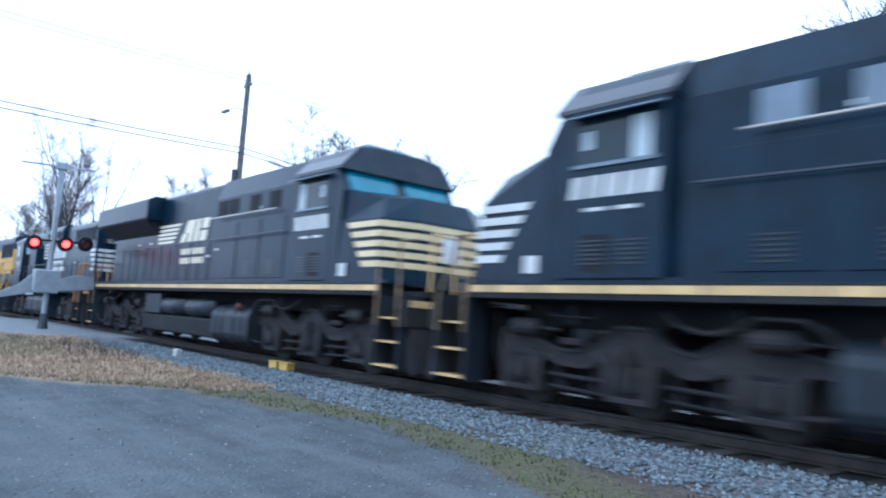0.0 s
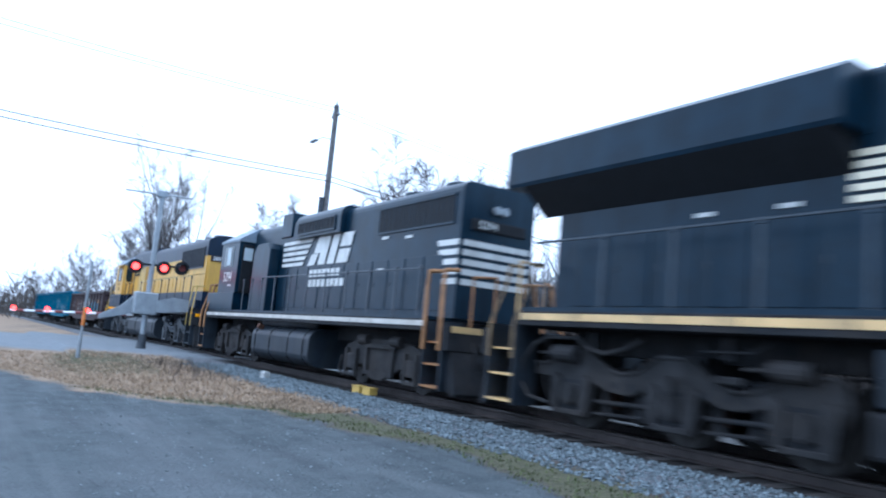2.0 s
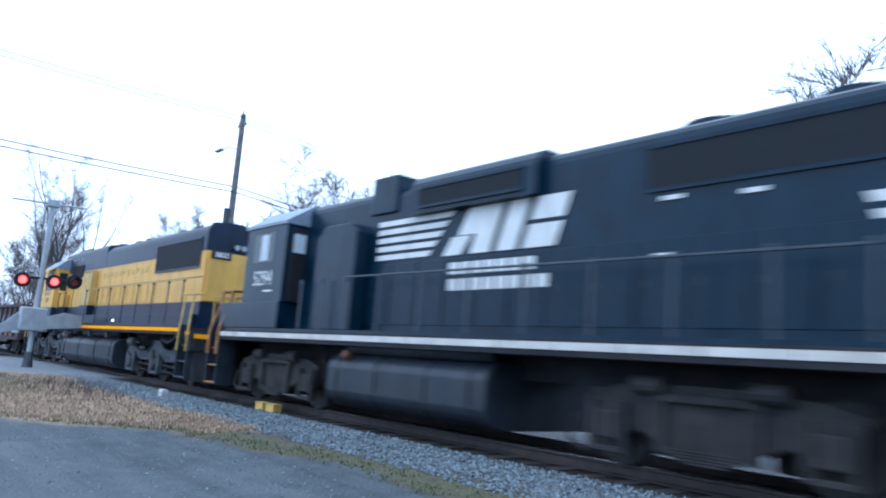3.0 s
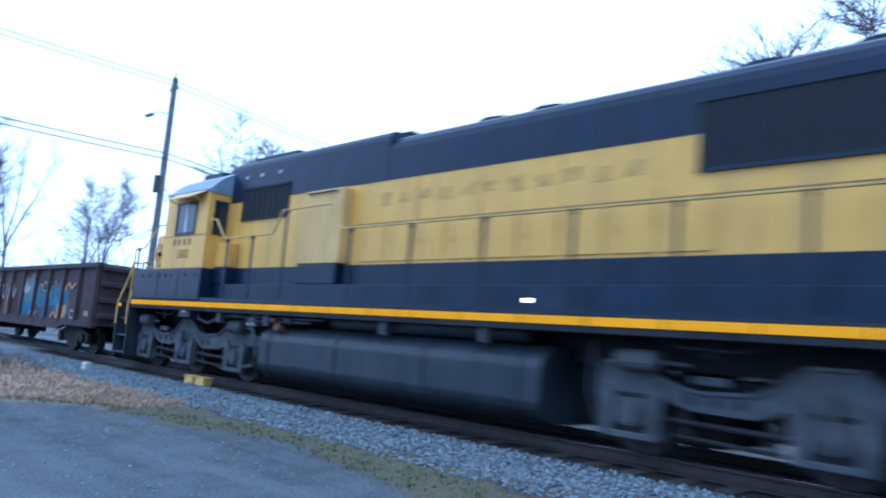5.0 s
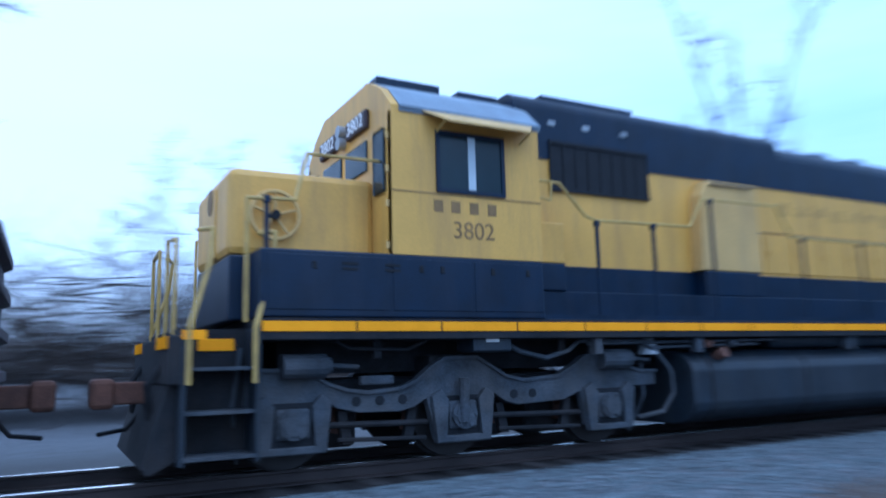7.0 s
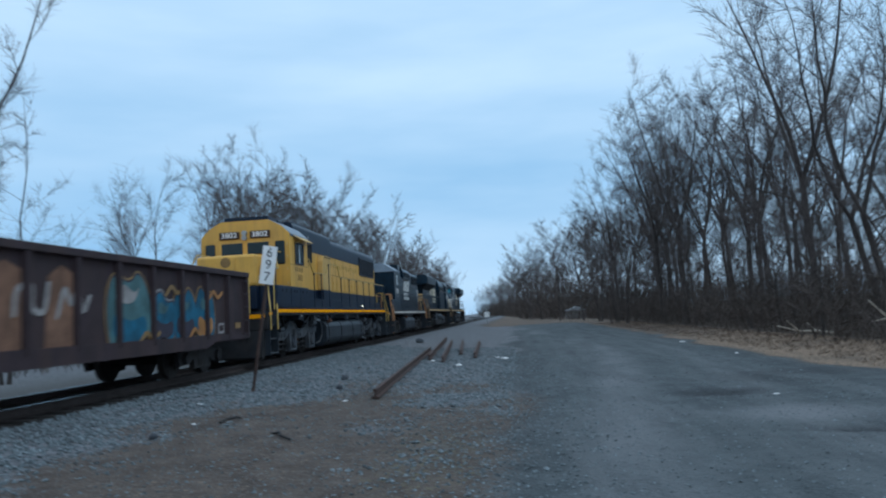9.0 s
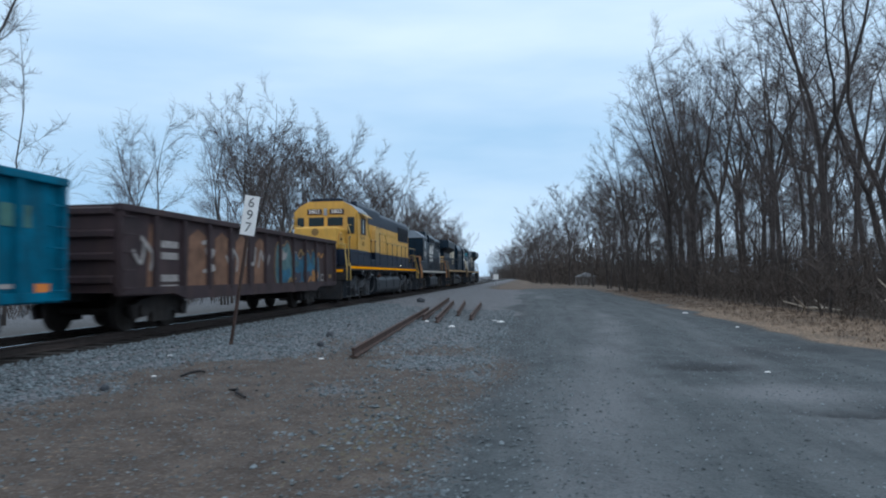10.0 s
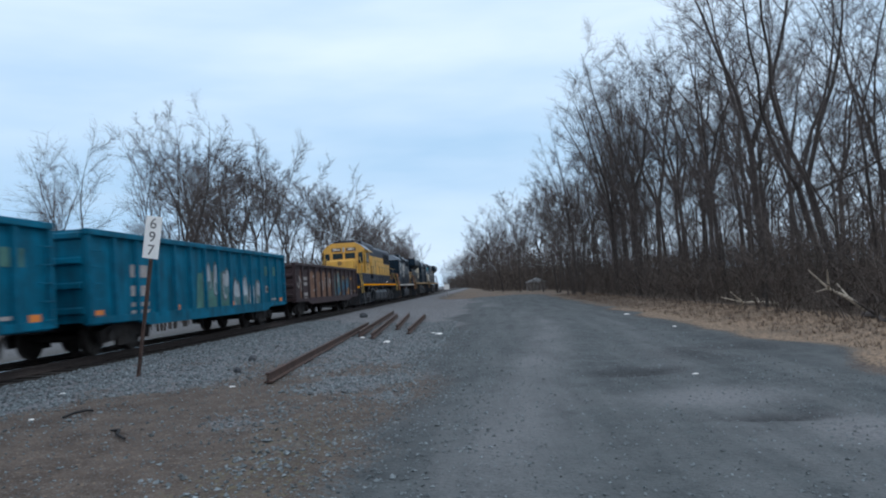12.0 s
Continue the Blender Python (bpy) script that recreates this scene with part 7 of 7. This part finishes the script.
for i, (x, y, a) in enumerate(((22.2, -6.9, 0.16), (24.7, -8.25, 0.18), (25.6, -8.0, 0.10), (13.3, -5.5, 0.06), (12.4, -3.1, 0.07), (24.0, -5.9, 0.12), (30, -15.2, 0.12), (12.5, -12.9, 0.05), (22, -15.0, 0.08), (10.2, -4.0, 0.05))):
    loose_piece("litter", "crumpled scrap of white litter on the gravel", "litter", x, y, a, a * 0.6, a * 0.25, M_LITTER, 40 * i, i, "scraps of litter")
for i, (x, y, a) in enumerate(((17.5, -4.5, 0.12), (15.3, -4.9, 0.09), (38, -3.6, 0.22), (39, -3.4, 0.18), (9.0, -4.0, 0.07))):
    loose_piece("rock", "dark angular rock on the ground", "rock", x, y, a, a * 0.8, a * 0.8, M_TRUCK, 50 * i, 20 + i, "loose rocks")
for i, (x, y, l, rz) in enumerate(((9.3, -5.6, 0.7, 35), (10.6, -4.4, 0.5, -20), (20.5, -4.2, 0.8, 10))):
    bm = bmesh.new()
    bent(bm, [(-l / 2, 0, 0), (-l * 0.1, 0.04, 0.02), (l * 0.2, -0.02, 0.03), (l / 2, 0.05, 0.0)], 0.016)
    ob = tagged(new("stick", mesh_of("stick", bm, M_UNDER)), "dark dead stick on the gravel", "stick", "sticks")
    ob.matrix_basis = pose(x, y, height(x, y) + 0.02, 0, 0, rz)


def fallen_branch(x, y, m, material, label, L):
    bm = bmesh.new()
    pts = [(0, 0, 0), (L * 0.3, 0.1, L * 0.10), (L * 0.62, 0.02, L * 0.16), (L, 0.12, L * 0.34)]
    for k, (p, q) in enumerate(zip(pts, pts[1:])):
        rod(bm, p, q, 0.022 * L ** 0.5 * (2.4 - 0.6 * k), 7, 0.022 * L ** 0.5 * (1.8 - 0.6 * k))
    for p, q in ((pts[1], (L * 0.45, -0.5, L * 0.3)), (pts[2], (L * 0.8, 0.5, L * 0.42)), (pts[2], (L * 0.75, -0.4, L * 0.05))):
        rod(bm, p, q, 0.04, 6, 0.012)
    ob = tagged(new("fallen_branch", mesh_of("fallen_branch", bm, material)), label, "branch", "fallen branches")
    ob.matrix_basis = Matrix.Translation((x, y, height(x, y) + 0.05)) @ m


fallen_branch(21.6, -20.0, pose(0, 0, 0, 0, -22, 80), M_PALEBR, "pale barkless fallen branch propped in the undergrowth", 1.7)
fallen_branch(24.5, -20.4, pose(0, 0, 0, 0, 12, -140), M_BARK, "grey fallen branch at the edge of the wood", 3.4)
fallen_branch(20.5, -19.4, pose(0, 0, 0, 0, 16, 165), M_BARK, "grey fallen branch at the edge of the wood", 2.8)
fallen_branch(27.5, -20.0, pose(0, 0, 0, 0, 8, 70), M_PALEBR, "pale barkless fallen branch among the undergrowth", 1.8)

bm = bmesh.new()
quadbox(bm, -0.09, 0.09, -0.09, 0.09, -0.2, 0.16, 0.015)
prism(bm, [(-0.09, 0.15), (0.09, 0.15), (0.05, 0.19), (-0.05, 0.19)], "x", -0.08, 0.08)
tagged(new("marker_stone", mesh_of("marker_stone", bm, M_CONC)), "small white concrete marker beside the ballast", "marker").matrix_basis = pose(-18.7, -2.3, -0.2, 0, 3, 10)

for x in (-15.55, -15.05):
    t = tagged(new("track_box"), "low yellow equipment box beside the rail", "equipment box", "yellow boxes by the rail")
    part("body", one(quadbox, -0.2, 0.2, -0.14, 0.14, -0.04, 0.16, 0.03), M_YBOX, t)
    part("lid", one(quadbox, -0.21, 0.21, -0.15, 0.15, 0.16, 0.19, 0.01), M_YBOX, t)
    t.matrix_basis = pose(x, -1.2, -0.17, 0, 0, 4)
    t.scale = (0.8, 0.8, 0.8)


def crossing_signal():
    t = tagged(new("crossing_signal"), "grey railway crossing signal with lit red lamp and lowered gate", "crossing signal")
    part("mast", one(rod, (0, 0, -0.1), (0, 0, 6.0), 0.10, 12), M_GALV, t, "grey steel mast")
    part("base", one(rod, (0, 0, -0.15), (0, 0, 0.5), 0.2, 10, 0.12), M_TRUCK, t, "dark base casting")
    part("top_arm", one(rod, (0, -1.35, 5.92), (0, 1.2, 6.02), 0.035, 8), M_GALV, t)
    part("mast_collar", one(rod, (0, 0, 4.2), (0, 0, 4.5), 0.11, 12), M_GALV, t)
    part("mast_cap", one(quadbox, -0.14, 0.14, -0.2, 0.2, 5.85, 6.12, 0.03), M_GALV, t)
    part("lamp_arm", one(rod, (0.05, -0.85, 3.15), (0.05, 1.25, 3.22), 0.04, 8), M_UNDER, t)
    for y, z, lit in ((-0.62, 3.05, True), (0.42, 3.1, True), (1.1, 3.18, False)):
        h = part("lamp_head", one(rod, (0.0, y, z), (0.12, y, z), 0.27, 20), M_BLK2, t, "black round target")
        bm = bmesh.new()
        rod(bm, (0.12, y, z), (0.17, y, z), 0.13, 16)
        part("lens", bm, M_LAMP if lit else M_RED, h)
        bm = bmesh.new()
        for k in range(9):
            a = math.pi * k / 8
            b = math.pi * (k + 1) / 8
            if k < 8:
                prism(bm, [(y + 0.16 * math.cos(a), z + 0.16 * math.sin(a)), (y + 0.17 * math.cos(a), z + 0.17 * math.sin(a)), (y + 0.17 * math.cos(b), z + 0.17 * math.sin(b)), (y + 0.16 * math.cos(b), z + 0.16 * math.sin(b))], "x", 0.12, 0.36)
        part("visor", bm, M_BLK2, h)
    g = part("gate_mechanism", one(quadbox, -0.25, 0.25, -0.5, 0.35, 1.25, 2.1, 0.05), M_GALV, t, "pale grey gate machine")
    part("side_bracket", one(prism, [(-0.4, 1.25), (-1.6, 0.95), (-1.6, 1.12), (-0.9, 1.5), (-0.4, 2.0)], "x", -0.3, -0.2), M_GALV, g)
    part("counterweight", one(prism, [(0.3, 1.35), (1.5, 1.5), (1.5, 1.95), (0.9, 2.0), (0.3, 1.8)], "x", 0.2, 0.32), M_GALV, g)
    # lowered gate arm with red and white bands
    end, start = Vector((-5.7, -4.2, 0.95)), Vector((-0.3, -0.4, 1.2))
    arm = part("gate_arm", one(rod, start, end, 0.05, 8, 0.035), M_SIGN, t, "red and white striped gate arm")
    for k in range(6):
        a, b = start.lerp(end, (k + 0.25) / 6), start.lerp(end, (k + 0.65) / 6)
        part("red_band", one(rod, a, b, 0.056, 8), M_RED, arm)
    for f in (0.35, 0.68, 0.97):
        p = start.lerp(end, f) + Vector((0, 0, 0.1))
        part("gate_lamp", one(rod, p + Vector((0.04, 0, 0)), p + Vector((0.12, -0.02, 0)), 0.085, 12), M_LAMP, arm)
    t.matrix_basis = pose(-30.35, -3.05, -0.05)


crossing_signal()

t = tagged(new("delineator_post"), "thin pale post with an orange band by the road", "post")
part("post", one(rod, (0, 0, -0.1), (0, 0, 2.9), 0.04, 8), M_GALV, t)
part("band", one(rod, (0, 0, 0.95), (0, 0, 1.5), 0.05, 8), M_ORANGE, t)
part("base_sleeve", one(rod, (0, 0, -0.1), (0, 0, 0.6), 0.06, 8), M_GALV, t)
t.matrix_basis = pose(-24.8, -5.9, height(-24.8, -5.9), 0, 1.5, 0)


def utility_pole(x, y, top, lamp):
    t = tagged(new("utility_pole"), "tall weathered wooden utility pole carrying wires", "utility pole", "utility poles")
    part("pole", one(rod, (0, 0, -0.5), (0, 0, top), 0.23, 12, 0.15), M_GREYWOOD, t)
    part("crossarm", one(quadbox, -0.5, 0.5, -0.06, 0.06, top - 0.75, top - 0.62, 0.01), M_GREYWOOD, t)
    for k in (-0.42, 0.42):
        part("insulator", one(rod, (k, 0, top - 0.62), (k, 0, top - 0.4), 0.06, 8, 0.04), M_GALV, t)
    part("pole_cap_insulator", one(rod, (0, 0, top), (0, 0, top + 0.3), 0.06, 8, 0.04), M_GALV, t)
    if lamp:
        part("lamp_bracket", one(bent, [(0, 0, top - 2.2), (-1.6, 0, top - 1.75), (-2.7, 0, top - 1.7)], 0.035), M_GALV, t)
        part("street_light_head", one(quadbox, -3.5, -2.6, -0.14, 0.14, top - 1.78, top - 1.64, 0.04), M_GALV, t)
        part("transformer", one(rod, (0.05, -0.33, top - 6.9), (0.05, -0.33, top - 5.9), 0.15, 12), M_TRUCK, t)
    t.matrix_basis = pose(x, y, -0.4)


utility_pole(-41.4, 8.6, 15.6, True)
utility_pole(-38, -36, 15.0, False)
utility_pole(-46, 52, 14.5, False)
for k, (dx, z) in enumerate(((0.0, 10.7), (0.12, 10.35), (-0.42, 14.9), (0.42, 14.9))):
    for a, b in (((-41.4 + dx, 8.6, z), (-38 + dx, -36, z + 0.2)), ((-41.4 + dx, 8.6, z), (-46 + dx, 52, z - 0.3))):
        bm = bmesh.new()
        pts = []
        for i in range(15):
            f = i / 14
            p = Vector(a).lerp(Vector(b), f)
            p.z -= 0.7 * 4 * f * (1 - f)
            pts.append(p)
        V, F = [], []
        tube(V, F, pts, [0.032 if k < 2 else 0.02] * 15, 5)
        me = bpy.data.meshes.new("overhead_wire")
        me.from_pydata(V, [], F)
        me.materials.append(M_BLK2)
        bm.free()
        tagged(new("overhead_wire", me), "thin black overhead wire strung between poles", "wire", "overhead wires")

# far along the line
t = tagged(new("trackside_sign"), "small white sign on a thin post by the far line", "sign")
part("post", one(rod, (0, 0, -0.2), (0, 0, 2.2), 0.05, 8), M_GALV, t)
part("plate", one(quadbox, -0.05, -0.03, -0.35, 0.35, 0.9, 1.6), M_SIGN, t)
t.matrix_basis = pose(100, -4.6, height(100, -4.6))
t = tagged(new("shed"), "small pale shed half hidden at the edge of the wood", "shed")
part("wall", one(quadbox, -1.5, 1.5, -2.0, 2.0, 0, 1.7), M_GREYWOOD, t)
part("roof", one(prism, [(-2.2, 1.65), (2.2, 1.65), (0, 2.5)], "x", -1.7, 1.7), M_GALV, t)
part("door", one(quadbox, -1.53, -1.5, -0.5, 0.4, 0, 1.55), M_GREYWOOD, t)
t.matrix_basis = pose(112, -17.5, height(112, -17.5))
t.scale = (0.75, 0.75, 0.75)

# ---- sleepers last ----
bm = bmesh.new()
quadbox(bm, -0.115, 0.115, -1.3, 1.3, -0.30, -0.172, 0.008)
sleeper = mesh_of("sleeper", bm, M_TIE)
for k in range(300):
    shared("sleeper", sleeper, track, (-62 + 0.55 * k, 0.04 * math.sin(k * 7.3), 0.006 * math.sin(k * 3.1)), 0.6 * math.sin(k * 5.7))
V, F = [], []
for x in list(np.arange(-200, -62.2, 0.55)) + list(np.arange(103, 300, 0.55)):
    n = len(V)
    V += [(x + a, b + bend(x), c) for a in (-0.115, 0.115) for b in (-1.3, 1.3) for c in (-0.30, -0.172)]
    F += [(n, n + 1, n + 3, n + 2), (n + 4, n + 6, n + 7, n + 5), (n, n + 4, n + 5, n + 1), (n + 2, n + 3, n + 7, n + 6), (n + 1, n + 5, n + 7, n + 3)]
me = bpy.data.meshes.new("far_sleepers")
me.from_pydata(V, [], F)
me.materials.append(M_TIE)
fs = new("far_sleepers", me)
fs.parent = track
fs["kind"] = "stuff"


# ---- movement ----
TRAVEL = [(0.0, -70.15), (0.5, -65.03), (1.0, -59.91), (1.5, -54.84), (2.0, -49.80), (2.5, -44.80), (3.0, -39.80), (3.5, -34.75), (5.5, -14.57), (6.0, -9.50), (6.5, -4.45),
          (8.5, 15.67), (9.0, 20.69), (9.5, 25.69), (10.0, 30.66), (10.5, 35.58), (11.0, 40.46), (11.5, 45.31), (12.0, 50.13)]


def motions():
    """The train rolls past, and its wheels turn with it."""
    for thing, place, turn in TRAIN:
        walk(thing, [(t, pose(s + place, 0, 0, 0, 0, turn)) for t, s in TRAVEL])
    ts, ss = [t for t, s in TRAVEL], [s for t, s in TRAVEL]
    steps_ = [k / 15 for k in range(181)]
    for ob, x, r, sign in WHEELS:
        walk(ob, [(t, pose(x, 0, r, 0, sign * math.degrees((float(np.interp(t, ts, ss)) + 71) / r), 0)) for t in steps_])


motions()
